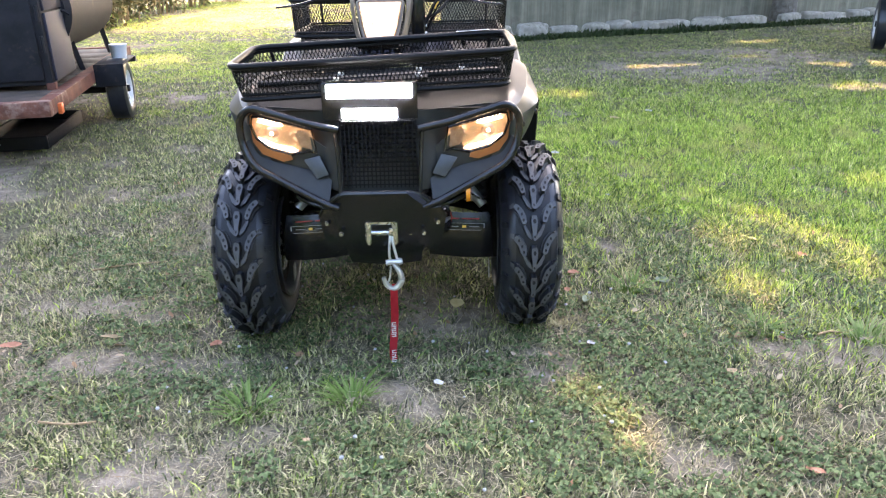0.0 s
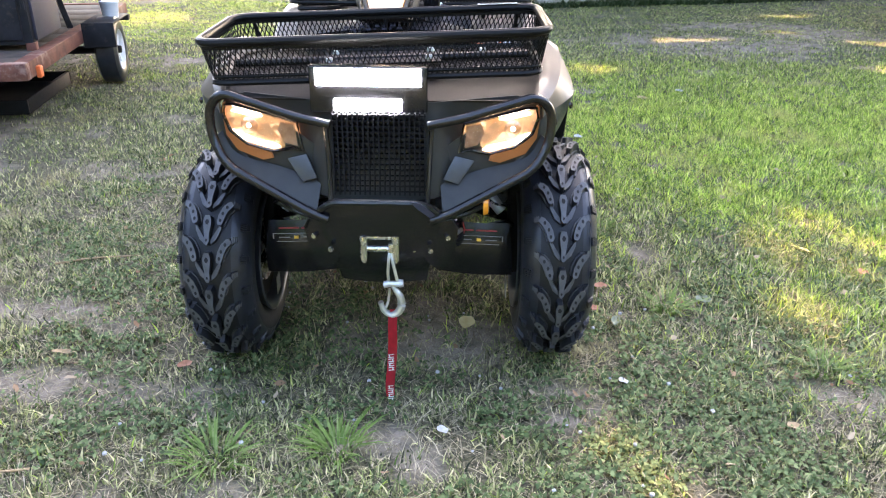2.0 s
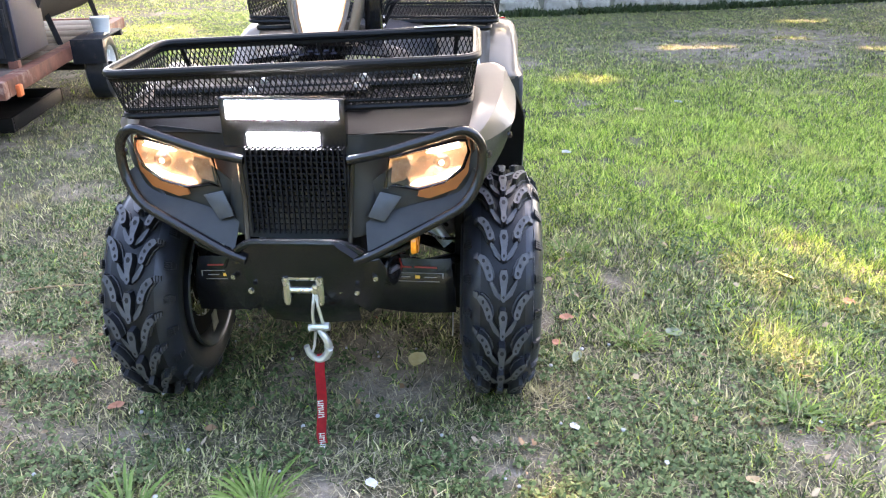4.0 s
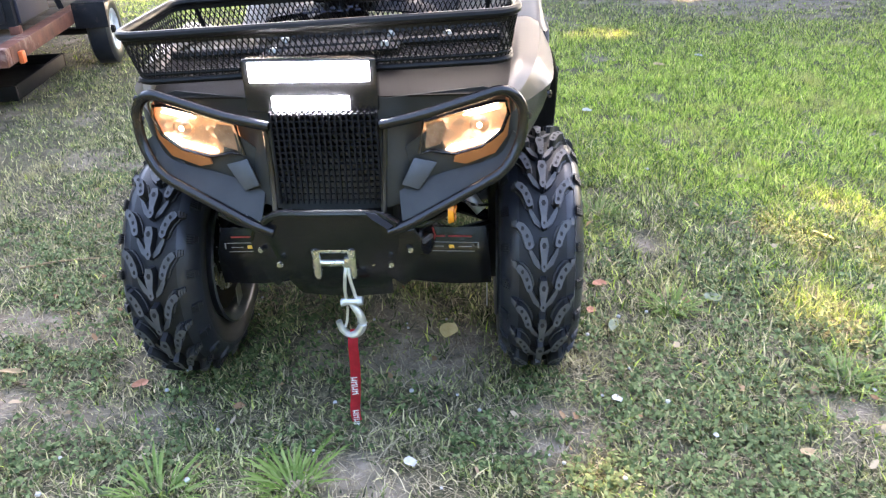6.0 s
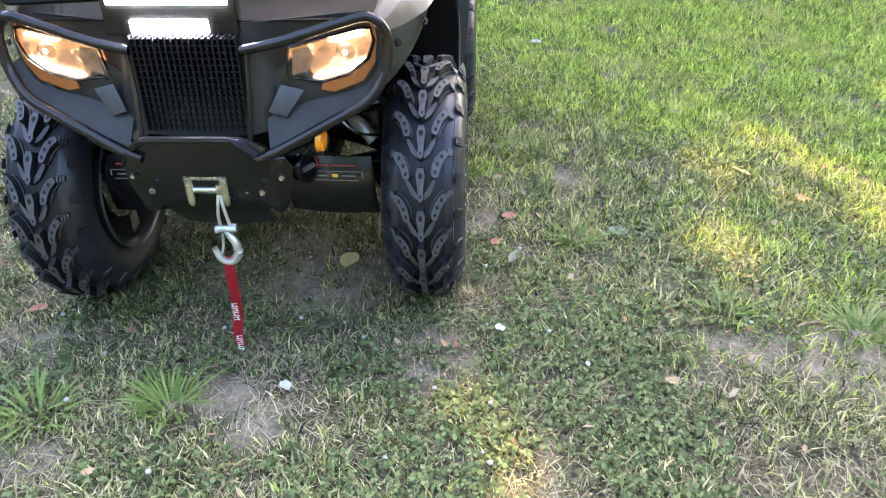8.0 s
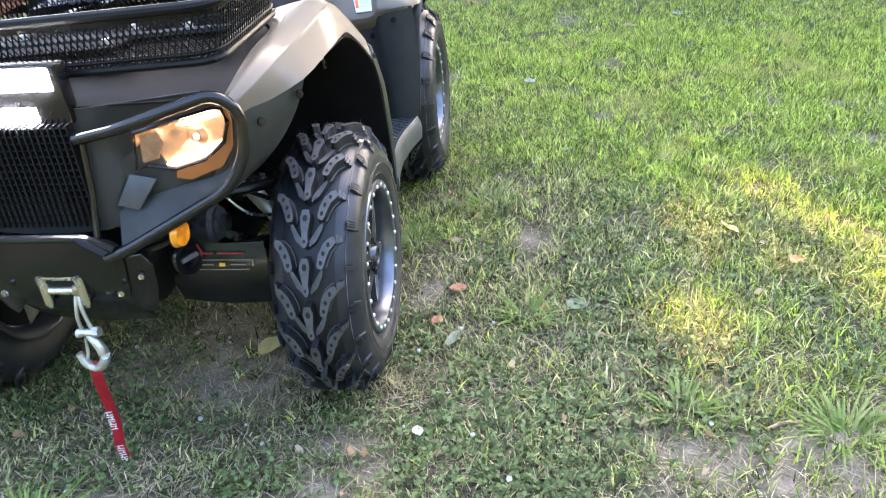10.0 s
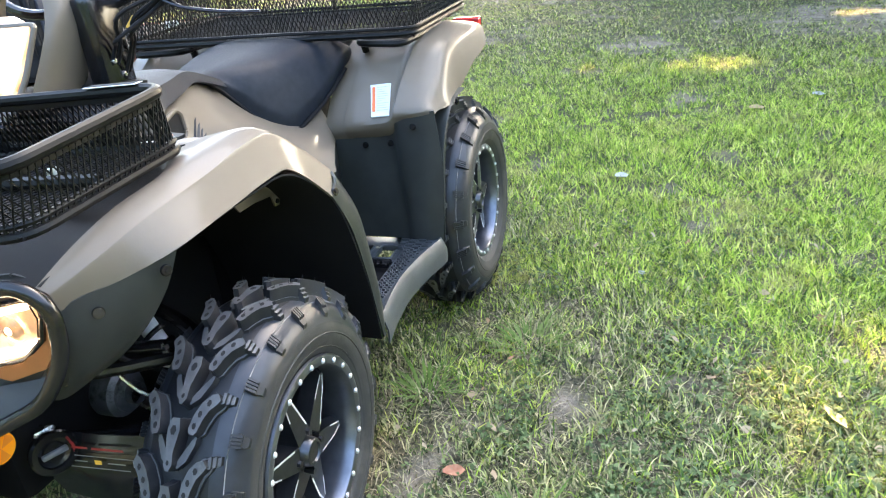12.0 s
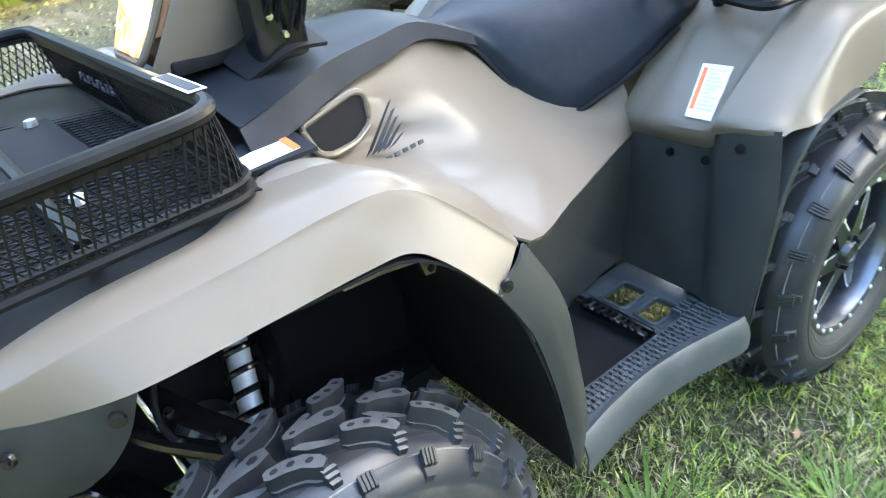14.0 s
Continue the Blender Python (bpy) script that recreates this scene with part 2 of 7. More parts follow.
def lamp_interior(name, strength, colours):
    """Faceted reflector behind a lit bulb, its reflections painted as glowing patches of hot and dim orange."""
    m = principled(name, (0.5, 0.4, 0.3), 0.2, 0.6)
    t, b = m.node_tree, m.node_tree.nodes["Principled BSDF"]
    co = t.nodes.new("ShaderNodeTexCoord")
    v = add(m, "ShaderNodeTexVoronoi", Scale=75.0)
    n = add(m, "ShaderNodeTexNoise", Scale=26.0, Detail=5.0)
    t.links.new(co.outputs["Object"], v.inputs["Vector"])
    t.links.new(co.outputs["Object"], n.inputs["Vector"])
    mul = t.nodes.new("ShaderNodeMath")
    mul.operation = "MULTIPLY"
    t.links.new(v.outputs["Color"], mul.inputs[0])
    t.links.new(n.outputs["Fac"], mul.inputs[1])
    ramp = t.nodes.new("ShaderNodeValToRGB")
    e = ramp.color_ramp.elements
    e.new(0.5)
    for i, (p, c) in enumerate(zip((0.08, 0.30, 0.58), colours)):
        e[i].position, e[i].color = p, (*c, 1)
    t.links.new(mul.outputs[0], ramp.inputs["Fac"])
    t.links.new(ramp.outputs["Color"], b.inputs["Emission Color"])
    b.inputs["Emission Strength"].default_value = strength
    return m


LAMP_INSIDE = lamp_interior("lamp_interior", 0.16, ((0.07, 0.020, 0.005), (0.42, 0.150, 0.045), (1.0, 0.72, 0.46)))
LAMP_POD = lamp_interior("pod_lamp_interior", 0.13, ((0.55, 0.22, 0.06), (1.0, 0.60, 0.28), (1.0, 0.88, 0.70)))


def streaked(m, strength):
    """Run-down streaks: the same surface with long upright marks mixed in."""
    t, b = m.node_tree, m.node_tree.nodes["Principled BSDF"]
    co = t.nodes["Texture Coordinate"]
    mp = t.nodes.new("ShaderNodeMapping")
    mp.inputs["Scale"].default_value = (5.0, 5.0, 0.25)
    n = add(m, "ShaderNodeTexNoise", Scale=1.6, Detail=6.0, Roughness=0.7)
    t.links.new(co.outputs["Object"], mp.inputs["Vector"])
    t.links.new(mp.outputs["Vector"], n.inputs["Vector"])
    r = add(m, "ShaderNodeMapRange")
    for k, q in zip(("From Min", "From Max", "To Min", "To Max"), (0.35, 0.65, 1.0 - strength, 1.0 + strength)):
        r.inputs[k].default_value = q
    t.links.new(n.outputs["Fac"], r.inputs["Value"])
    mul = t.nodes.new("ShaderNodeVectorMath")
    mul.operation = "SCALE"
    t.links.new(b.inputs["Base Color"].links[0].from_socket, mul.inputs[0])
    t.links.new(r.outputs["Result"], mul.inputs["Scale"])
    t.links.new(mul.outputs["Vector"], b.inputs["Base Color"])


streaked(BOARD, 0.30)


# ---- building kit ----
def mesh_of(bm, name, *mats, smooth=35.0):
    me = bpy.data.meshes.new(name)
    bm.to_mesh(me)
    bm.free()
    for m in mats:
        me.materials.append(m)
    if smooth:
        me.shade_smooth()
        me.set_sharp_from_angle(angle=radians(smooth))
    return me


def part(name, data, mat=None, parent=None, label="", m=None, smooth=35.0):
    """One mesh object under a thing or a part; data is a bmesh, or a mesh that is shared."""
    if isinstance(data, bmesh.types.BMesh):
        mats = mat if isinstance(mat, (list, tuple)) else (mat,)
        data = mesh_of(data, name, *mats, smooth=smooth)
    ob = new(name, data)
    if parent is not None:
        ob.parent = parent
    if m is not None:
        ob.matrix_basis = m
    if label:
        tagged(ob, label)
    return ob


def thing(name, label, category, m=None, kind="", group=""):
    ob = new(name)
    ob.empty_display_size = 0.1
    if m is not None:
        ob.matrix_basis = m
    return tagged(ob, label, category, group, kind)


def box(x0, x1, y0, y1, z0, z1, bevel=0.0, seg=2, bm=None):
    own = bm or bmesh.new()
    m = Matrix.Translation(((x0 + x1) / 2, (y0 + y1) / 2, (z0 + z1) / 2)) @ Matrix.Diagonal((abs(x1 - x0), abs(y1 - y0), abs(z1 - z0), 1))
    r = bmesh.ops.create_cube(own, size=1, matrix=m)
    if bevel:
        es = list({e for v in r["verts"] for e in v.link_edges})
        bmesh.ops.bevel(own, geom=es, offset=bevel, segments=seg, profile=0.5, affect="EDGES")
    return own


def grid_faces(bm, rows, close_u=False, close_v=False):
    vs = [[bm.verts.new(p) for p in row] for row in rows]
    nu, nv = len(vs), len(vs[0])
    for i in range(nu if close_u else nu - 1):
        for j in range(nv if close_v else nv - 1):
            bm.faces.new((vs[i][j], vs[i][(j + 1) % nv], vs[(i + 1) % nu][(j + 1) % nv], vs[(i + 1) % nu][j]))
    return vs


def spline(points, n, closed=False):
    """Catmull-Rom through points, n steps between each two."""
    p = [Vector(q) for q in points]
    out = []
    k = len(p)
    for i in range(k if closed else k - 1):
        a, b, c, d = (p[(i - 1) % k], p[i], p[(i + 1) % k], p[(i + 2) % k]) if closed else (p[max(i - 1, 0)], p[i], p[i + 1], p[min(i + 2, k - 1)])
        for s in range(n):
            t = s / n
            out.append(0.5 * ((2 * b) + (c - a) * t + (2 * a - 5 * b + 4 * c - d) * t * t + (3 * b - a - 3 * c + d) * t ** 3))
    if not closed:
        out.append(p[-1].copy())
    return out


def loft(sections, nu=4, nv=3, thick=0.004, flip=1):
    """A panel through cross-sections, smooth both ways, given a thickness. flip -1 mirrors it to the other side."""
    rows = [spline([(q[0] * flip, q[1], q[2]) for q in s], nv) for s in sections]
    cols = [spline([r[j] for r in rows], nu) for j in range(len(rows[0]))]
    bm = bmesh.new()
    grid_faces(bm, cols)
    bmesh.ops.recalc_face_normals(bm, faces=bm.faces)
    if thick:
        bmesh.ops.solidify(bm, geom=bm.faces[:], thickness=thick)
        bmesh.ops.recalc_face_normals(bm, faces=bm.faces)
    return bm


def rounded(points, radius, n=5, closed=False):
    """A path with its corners rounded."""
    p = [Vector(q) for q in points]
    out = [] if closed else [p[0]]
    k = len(p)
    for i in (range(k) if closed else range(1, k - 1)):
        a, b, c = p[i - 1], p[i], p[(i + 1) % k]
        u, v = (a - b), (c - b)
        r = min(radius, u.length * 0.49, v.length * 0.49)
        s, e = b + u.normalized() * r, b + v.normalized() * r
        for j in range(n + 1):
            t = j / n
            out.append(s * (1 - t) ** 2 + b * 2 * t * (1 - t) + e * t * t)
    if not closed:
        out.append(p[-1])
    return out


def tube(path, r, sides=8, closed=False, bm=None, flat=1.0):
    """A round bar along a path."""
    own = bm or bmesh.new()
    p = [Vector(q) for q in path]
    k = len(p)
    rows = []
    up = Vector((0, 0, 1))
    for i in range(k):
        d = (p[(i + 1) % k] - p[i - 1]) if closed or 0 < i < k - 1 else (p[1] - p[0] if i == 0 else p[-1] - p[-2])
        d.normalize()
        s = d.cross(up)
        if s.length < 0.05:
            s = d.cross(Vector((0, 1, 0)))
        s.normalize()
        w = s.cross(d)
        rr = r[i] if isinstance(r, (list, tuple)) else r
        rows.append([p[i] + s * math.cos(2 * math.pi * j / sides) * rr + w * math.sin(2 * math.pi * j / sides) * rr * flat for j in range(sides)])
    vs = grid_faces(own, rows, close_u=closed, close_v=True)
    if not closed:
        own.faces.new(vs[0])
        own.faces.new(vs[-1][::-1])
    return own


def lathe(profile, n=48, axis="x", bm=None):
    """Turns (along the axis, radius) pairs round it."""
    own = bm or bmesh.new()
    rows = []
    for i in range(n):
        a = 2 * math.pi * i / n
        c, s = math.cos(a), math.sin(a)
        if axis == "x":
            rows.append([(u, r * s, r * c) for u, r in profile])
        elif axis == "y":
            rows.append([(r * c, u, r * s) for u, r in profile])
        else:
            rows.append([(r * c, r * s, u) for u, r in profile])
    grid_faces(own, rows, close_u=True)
    bmesh.ops.remove_doubles(own, verts=own.verts, dist=1e-5)
    bmesh.ops.recalc_face_normals(own, faces=own.faces)
    return own


def plate(outline, normal, thick, bevel=0.0):
    """A flat plate with this outline, thickened along normal."""
    bm = bmesh.new()
    f = bm.faces.new([bm.verts.new(p) for p in outline])
    r = bmesh.ops.extrude_face_region(bm, geom=[f])
    vs = [v for v in r["geom"] if isinstance(v, bmesh.types.BMVert)]
    bmesh.ops.translate(bm, vec=Vector(normal).normalized() * thick, verts=vs)
    bmesh.ops.recalc_face_normals(bm, faces=bm.faces)
    if bevel:
        bmesh.ops.bevel(bm, geom=bm.edges[:], offset=bevel, segments=2, profile=0.5, affect="EDGES")
    return bm


def expanded(origin, along, up, length, height, cell=0.017, rise=0.024, width=0.0026, thick=0.0018):
    """Expanded metal: two sets of slanting strands in a frame, as flat bars."""
    o, a, u = Vector(origin), Vector(along).normalized(), Vector(up).normalized()
    n = a.cross(u)
    bm = bmesh.new()
    slope = cell / rise
    run = height * slope
    k = int((length + run) / cell) + 1
    for sign in (1, -1):
        for i in range(k):
            s0 = i * cell - (run if sign > 0 else 0)
            s1 = s0 + sign * run + (0 if sign > 0 else 0)
            if sign < 0:
                s0, s1 = i * cell, i * cell - run
            pts = []
            for s, h in ((s0, 0.0), (s1, height)):
                pts.append([s, h])
            (p, q) = pts
            dx = q[0] - p[0]
            for e in (p, q):
                f = min(max(e[0], 0), length)
                if abs(dx) > 1e-9:
                    e[1] = e[1] + (f - e[0]) / dx * height
                e[0] = f
            if abs(p[1] - q[1]) < 0.004:
                continue
            P, Q = o + a * p[0] + u * p[1], o + a * q[0] + u * q[1]
            d = (Q - P).normalized()
            w = d.cross(n) * width / 2
            t = n * thick * 0.5
            off = n * (0.0006 * sign)
            ring = [P + w + t + off, P - w + t + off, P - w - t + off, P + w - t + off]
            ring2 = [v + (Q - P) for v in ring]
            va, vb = [bm.verts.new(v) for v in ring], [bm.verts.new(v) for v in ring2]
            for j in range(4):
                bm.faces.new((va[j], va[(j + 1) % 4], vb[(j + 1) % 4], vb[j]))
    bmesh.ops.recalc_face_normals(bm, faces=bm.faces)
    return bm


def disc(r, h, n=12, m=None, bm=None):
    own = bm or bmesh.new()
    bmesh.ops.create_cone(own, cap_ends=True, segments=n, radius1=r, radius2=r * 0.85, depth=h, matrix=m or Matrix.Identity(4))
    return own


def aim(place, way, spin=0.0):
    """A pose whose z looks along way."""
    return Matrix.Translation(place) @ Vector(way).to_track_quat("Z", "Y").to_matrix().to_4x4() @ pose(0, 0, 0, 0, 0, spin)


# ---- the quad bike: front towards -y, wheels' line at x = 0 ----
quad = thing("quad_bike", "tan and black quad bike with lit lamps on the lawn", "quad bike")


# wheel: axle along x, outer face towards +x
def tyre_radius(u):
    """The casing's radius: nearly flat across the tread, then a round shoulder."""
    a = abs(u)
    if a <= 0.04:
        return 0.306 - 0.5 * a * a
    return 0.235 + 0.0702 * math.sqrt(max(0.0, 1 - ((a - 0.04) / 0.0815) ** 2.2))


def side_x(r):
    """How far out the side wall stands at a radius below its belly."""
    return 0.1212 - 9.0 * (0.235 - r) ** 2 - 0.05 * (0.235 - r)


def wrap(u, v, h):
    """A point on the tread: u across, v round the tyre, h above the casing."""
    r = tyre_radius(u) + h
    lean = 0.35 * u * h / 0.02
    a = v / 0.312
    return Vector((u + lean * 0.1, r * math.sin(a), r * math.cos(a)))


def lug(bm, outline, v0, h, holes=(), skirt=1.18, crest=0):
    """A tread block: an outline in (u, v) raised above the casing, with its dimples as flat dark faces."""
    cu = sum(p[0] for p in outline) / len(outline)
    cv = sum(p[1] for p in outline) / len(outline)
    base = [bm.verts.new(wrap(cu + (u - cu) * (skirt + 0.10), v0 + cv + (v - cv) * (skirt + 0.08), -0.002)) for u, v in outline]
    neck = [bm.verts.new(wrap(cu + (u - cu) * skirt, v0 + cv + (v - cv) * skirt, h * 0.14)) for u, v in outline]
    top = [bm.verts.new(wrap(u, v0 + v, h)) for u, v in outline]
    n = len(outline)
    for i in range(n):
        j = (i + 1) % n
        # lug walls get the painted-in shade colour
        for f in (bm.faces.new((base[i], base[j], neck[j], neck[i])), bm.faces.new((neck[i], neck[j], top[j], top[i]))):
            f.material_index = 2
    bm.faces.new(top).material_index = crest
    # each dimple's inner shade is painted as a flat dark face
    for hu, hv, hr in holes:
        f = bm.faces.new([bm.verts.new(wrap(hu + hr * math.cos(k * math.pi / 3), v0 + hv + 1.3 * hr * math.sin(k * math.pi / 3), h + 0.0006)) for k in range(6)])
        f.material_index = 1


def ribbon(line, side):
    """The outline of a bent bar: (u, v, half width) along its middle, mirrored by side."""
    left, right = [], []
    for i, (u, v, e) in enumerate(line):
        a, b = line[max(i - 1, 0)], line[min(i + 1, len(line) - 1)]
        d = Vector((b[0] - a[0], b[1] - a[1])).normalized()
        left.append(((u - d.y * e) * side, v + d.x * e))
        right.append(((u + d.y * e) * side, v - d.x * e))
    return left + right[::-1]


def swell(bm, stretch):
    """Makes a tyre taller outside its rim."""
    for v in bm.verts:
        r = math.hypot(v.co.y, v.co.z)
        if r > 0.2:
            k = (0.2 + (r - 0.2) * stretch) / r
            v.co.y, v.co.z = v.co.y * k, v.co.z * k


def tyre_meshes(wide, reach=1.0, stretch=1.0):
    casing = [(-0.096, 0.184)] + [(-side_x(r), r) for r in (0.193, 0.202, 0.212, 0.223)]
    across = (0.1212, 0.1185, 0.1145, 0.109, 0.102, 0.094, 0.083, 0.066, 0.035)
    crown = [(-u, tyre_radius(u)) for u in across] + [(0, tyre_radius(0))] + [(u, tyre_radius(u)) for u in across[::-1]]
    prof = casing + crown + [(-u, r) for u, r in casing[::-1]]
    prof = [(u * wide, r) for u, r in prof]
    bm = lathe(prof, 72)
    for r, h in ((0.2335, 0.0010), (0.207, 0.0008)):
        ring = lathe([((side_x(r) - 0.002) * wide, r - 0.003), (side_x(r) * wide + h, r), ((side_x(r) - 0.002) * wide, r + 0.003)], 72)
        tmp = bpy.data.meshes.new("ring")
        ring.to_mesh(tmp)
        ring.free()
        bm.from_mesh(tmp)
        bpy.data.meshes.remove(tmp)
    for k in range(26):                       # raised marks round the outer wall
        if k % 13 in (5, 6, 11, 12):
            continue
        a0 = k * math.pi * 2 / 26
        tall = 0.007 if k % 3 else 0.011
        q = []
        for da, dr in ((-0.055, -tall), (0.055, -tall), (0.055, tall), (-0.055, tall)):
            rr = 0.221 + dr
            q.append(bm.verts.new((side_x(rr) * wide + 0.0012, rr * math.sin(a0 + da), rr * math.cos(a0 + da))))
        bm.faces.new(q)
    for k in range(64):                       # raised lettering as small bars
        if k % 16 in (0, 7, 8, 13):
            continue
        a0, wide_bar, tall = k * math.pi / 32, 0.012 + 0.010 * ((k * 7) % 3), 0.0065 if k % 4 else 0.0045
        q = []
        for da, dr in ((-1, -1), (1, -1), (1, 1), (-1, 1)):
            rr = 0.245 + dr * tall
            q.append(bm.verts.new((0.1205 * wide + 0.0016 - max(0.0, dr) * 0.0012, rr * math.sin(a0 + da * wide_bar), rr * math.cos(a0 + da * wide_bar))))
        bm.faces.new(q)
    for f in bm.faces:                        # shade between the lugs, painted on the floor
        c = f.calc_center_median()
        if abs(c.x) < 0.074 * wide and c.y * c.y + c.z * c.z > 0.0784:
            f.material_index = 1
        elif c.y * c.y + c.z * c.z < 0.0660:
            f.material_index = 2
    swell(bm, stretch)
    carcass = mesh_of(bm, "tyre", RUBBER, GAP_SHADE, SIDEWALL)
    bm = bmesh.new()
    pitch, step = 20, 2 * math.pi * 0.312 / 20
    half = [(0.0030, -0.047), (0.0085, -0.038), (0.0070, -0.020), (0.0105, 0.000), (0.0122, 0.014), (0.0075, 0.030)]
    def inward(outline):
        return [(u * reach, q) for u, q in outline]
    centre = half + [(-u, q) for u, q in half[::-1]]
    for k in range(pitch):
        v = k * step
        lug(bm, centre, v, 0.027, [(0, -0.035, 0.0032), (0, 0.012, 0.0060)], 1.05)
        for s in (1, -1):
            lug(bm, inward(ribbon(((0.007, -0.042, 0.004), (0.020, -0.028, 0.007), (0.034, -0.004, 0.005), (0.038, 0.006, 0.002)), s)), v, 0.013, (), 1.05)
            w = v + step * 0.5 if s > 0 else v + step * 0.45
            bend = ((0.0355, -0.040, 0.0050), (0.0370, -0.034, 0.0088), (0.0420, -0.016, 0.0098), (0.0510, 0.002, 0.0098), (0.0630, 0.014, 0.0092), (0.0700, 0.019, 0.0060))
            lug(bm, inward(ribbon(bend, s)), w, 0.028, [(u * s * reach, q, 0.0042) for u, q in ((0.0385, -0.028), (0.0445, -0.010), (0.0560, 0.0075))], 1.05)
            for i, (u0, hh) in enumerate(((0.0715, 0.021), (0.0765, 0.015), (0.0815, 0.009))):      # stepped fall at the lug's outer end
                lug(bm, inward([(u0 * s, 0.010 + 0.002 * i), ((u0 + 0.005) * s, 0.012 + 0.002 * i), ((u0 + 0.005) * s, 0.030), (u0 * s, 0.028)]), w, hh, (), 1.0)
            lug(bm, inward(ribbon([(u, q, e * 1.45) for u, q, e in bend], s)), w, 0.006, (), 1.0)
            for du, dv in ((0.039, -0.030), (0.050, 0.002), (0.066, 0.016)):       # moulding whiskers
                p, q = wrap(du * s * reach, w + dv + 0.006, 0.027), wrap(du * s * reach + 0.002 * math.sin(k * 3.1), w + dv + 0.008, 0.038)
                bm.faces.new([bm.verts.new(p + Vector((0.0007, 0, 0))), bm.verts.new(p - Vector((0.0007, 0, 0))), bm.verts.new(q)])
            for i in range(4):                # ribbed knob on the shoulder's fall
                o = -0.012 + i * 0.0062
                k0 = 0.0935 if reach == 1.0 else 0.0850
                lug(bm, [(k0 * s, o - 0.0022), (0.1085 * s, o - 0.0022), (0.1085 * s, o + 0.0022), (k0 * s, o + 0.0022)], v + 0.01, 0.0125, skirt=1.0, crest=2)
            lug(bm, [(0.1020 * s, -0.016), (0.1150 * s, -0.010), (0.1150 * s, 0.006), (0.1020 * s, 0.012)], v + 0.01, 0.0080, skirt=1.0, crest=2)
    for vert in bm.verts:
        vert.co.x *= wide
    swell(bm, stretch)
    bmesh.ops.recalc_face_normals(bm, faces=bm.faces)
    for face in bm.faces:                     # the dimples look outwards
        if face.material_index == 1 and face.normal.dot(Vector((0, face.calc_center_median().y, face.calc_center_median().z))) < 0:
            face.normal_flip()
    tread = mesh_of(bm, "tread", LUG, PIT, LUG_SHADE, smooth=28)
    bm = lathe([(0.0897 * wide, tyre_radius(0.0897) - 0.001), (0.0905 * wide, tyre_radius(0.0905) + 0.0016), (0.0913 * wide, tyre_radius(0.0913) - 0.001)], 96)
    swell(bm, stretch)
    return carcass, tread, mesh_of(bm, "mould_line", SCUFFED)


def rim_meshes():
    out = [(0.100, 0.192), (0.106, 0.190), (0.108, 0.184), (0.105, 0.172), (0.100, 0.168), (0.075, 0.166), (0.020, 0.160), (-0.07, 0.162), (-0.098, 0.180), (-0.104, 0.191),
           (-0.100, 0.196), (-0.06, 0.172), (0.02, 0.168), (0.09, 0.178)]
    rim = mesh_of(lathe(out + out[:1], 64), "rim", RIM_BARREL)
    # one spear-shaped spoke pointing up, with machined edges
    bm = bmesh.new()
    body = [(-0.024, 0.040), (-0.017, 0.095), (-0.007, 0.150), (0.004, 0.156), (0.015, 0.125), (0.024, 0.040)]
    top = [bm.verts.new((0.066 - 0.10 * (r - 0.04), u, r)) for u, r in body]
    bot = [bm.verts.new((0.026, u * 1.15, r + (0.02 if r > 0.12 else 0))) for u, r in body]
    bm.faces.new(top)
    for i in range(6):
        bm.faces.new((top[i], top[(i + 1) % 6], bot[(i + 1) % 6], bot[i]))
    bmesh.ops.recalc_face_normals(bm, faces=bm.faces)
    spoke = mesh_of(bm, "spoke", RIM_DARK)
    bm = bmesh.new()
    for outer, inside in ((((0.0235, 0.055), (0.0152, 0.125), (0.0042, 0.156)), ((0.0190, 0.057), (0.0112, 0.122), (0.0012, 0.150))),
                          (((-0.0072, 0.150), (-0.0128, 0.122), (-0.0170, 0.098)), ((-0.0042, 0.148), (-0.0096, 0.120), (-0.0136, 0.098)))):
        line, inner = ([(0.0665 - 0.10 * (r - 0.04), u, r) for u, r in side] for side in (outer, inside))
        a, b = [bm.verts.new(p) for p in line], [bm.verts.new(p) for p in inner]
        for i in range(2):
            bm.faces.new((a[i], a[i + 1], b[i + 1], b[i]))
    bmesh.ops.recalc_face_normals(bm, faces=bm.faces)
    for f in bm.faces:
        if f.normal.x < 0:
            f.normal_flip()
    edge = mesh_of(bm, "machined_edge", MACHINED, smooth=0)
    hub = lathe([(0.02, 0.001), (0.02, 0.054), (0.052, 0.052), (0.056, 0.047), (0.058, 0.036), (0.064, 0.031), (0.080, 0.028), (0.083, 0.026), (0.084, 0.021), (0.080, 0.019), (0.080, 0.001)], 28)
    hub = mesh_of(hub, "hub_cap", RIM_DARK)
    nut = bmesh.new()
    bmesh.ops.create_cone(nut, cap_ends=True, segments=6, radius1=0.0085, radius2=0.007, depth=0.02, matrix=Matrix.Rotation(radians(90), 4, "Y"))
    nut = mesh_of(nut, "wheel_nut", RIM_DARK)
    rivet = bmesh.new()
    bmesh.ops.create_uvsphere(rivet, u_segments=8, v_segments=6, radius=0.0058, matrix=Matrix.Diagonal((0.7, 1, 1, 1)))
    rivet = mesh_of(rivet, "rivet", MACHINED)
    return rim, spoke, edge, hub, nut, rivet


RIM, SPOKE, EDGE, HUB, NUT, RIVET = rim_meshes()
# Dark disc added to black out the wheel's inner side, where shade falls.
INNER_DISC = mesh_of(lathe([(-0.060, 0.03), (-0.060, 0.159), (-0.066, 0.159), (-0.066, 0.03), (-0.060, 0.03)], 40), "inner_dark_disc", LINER)
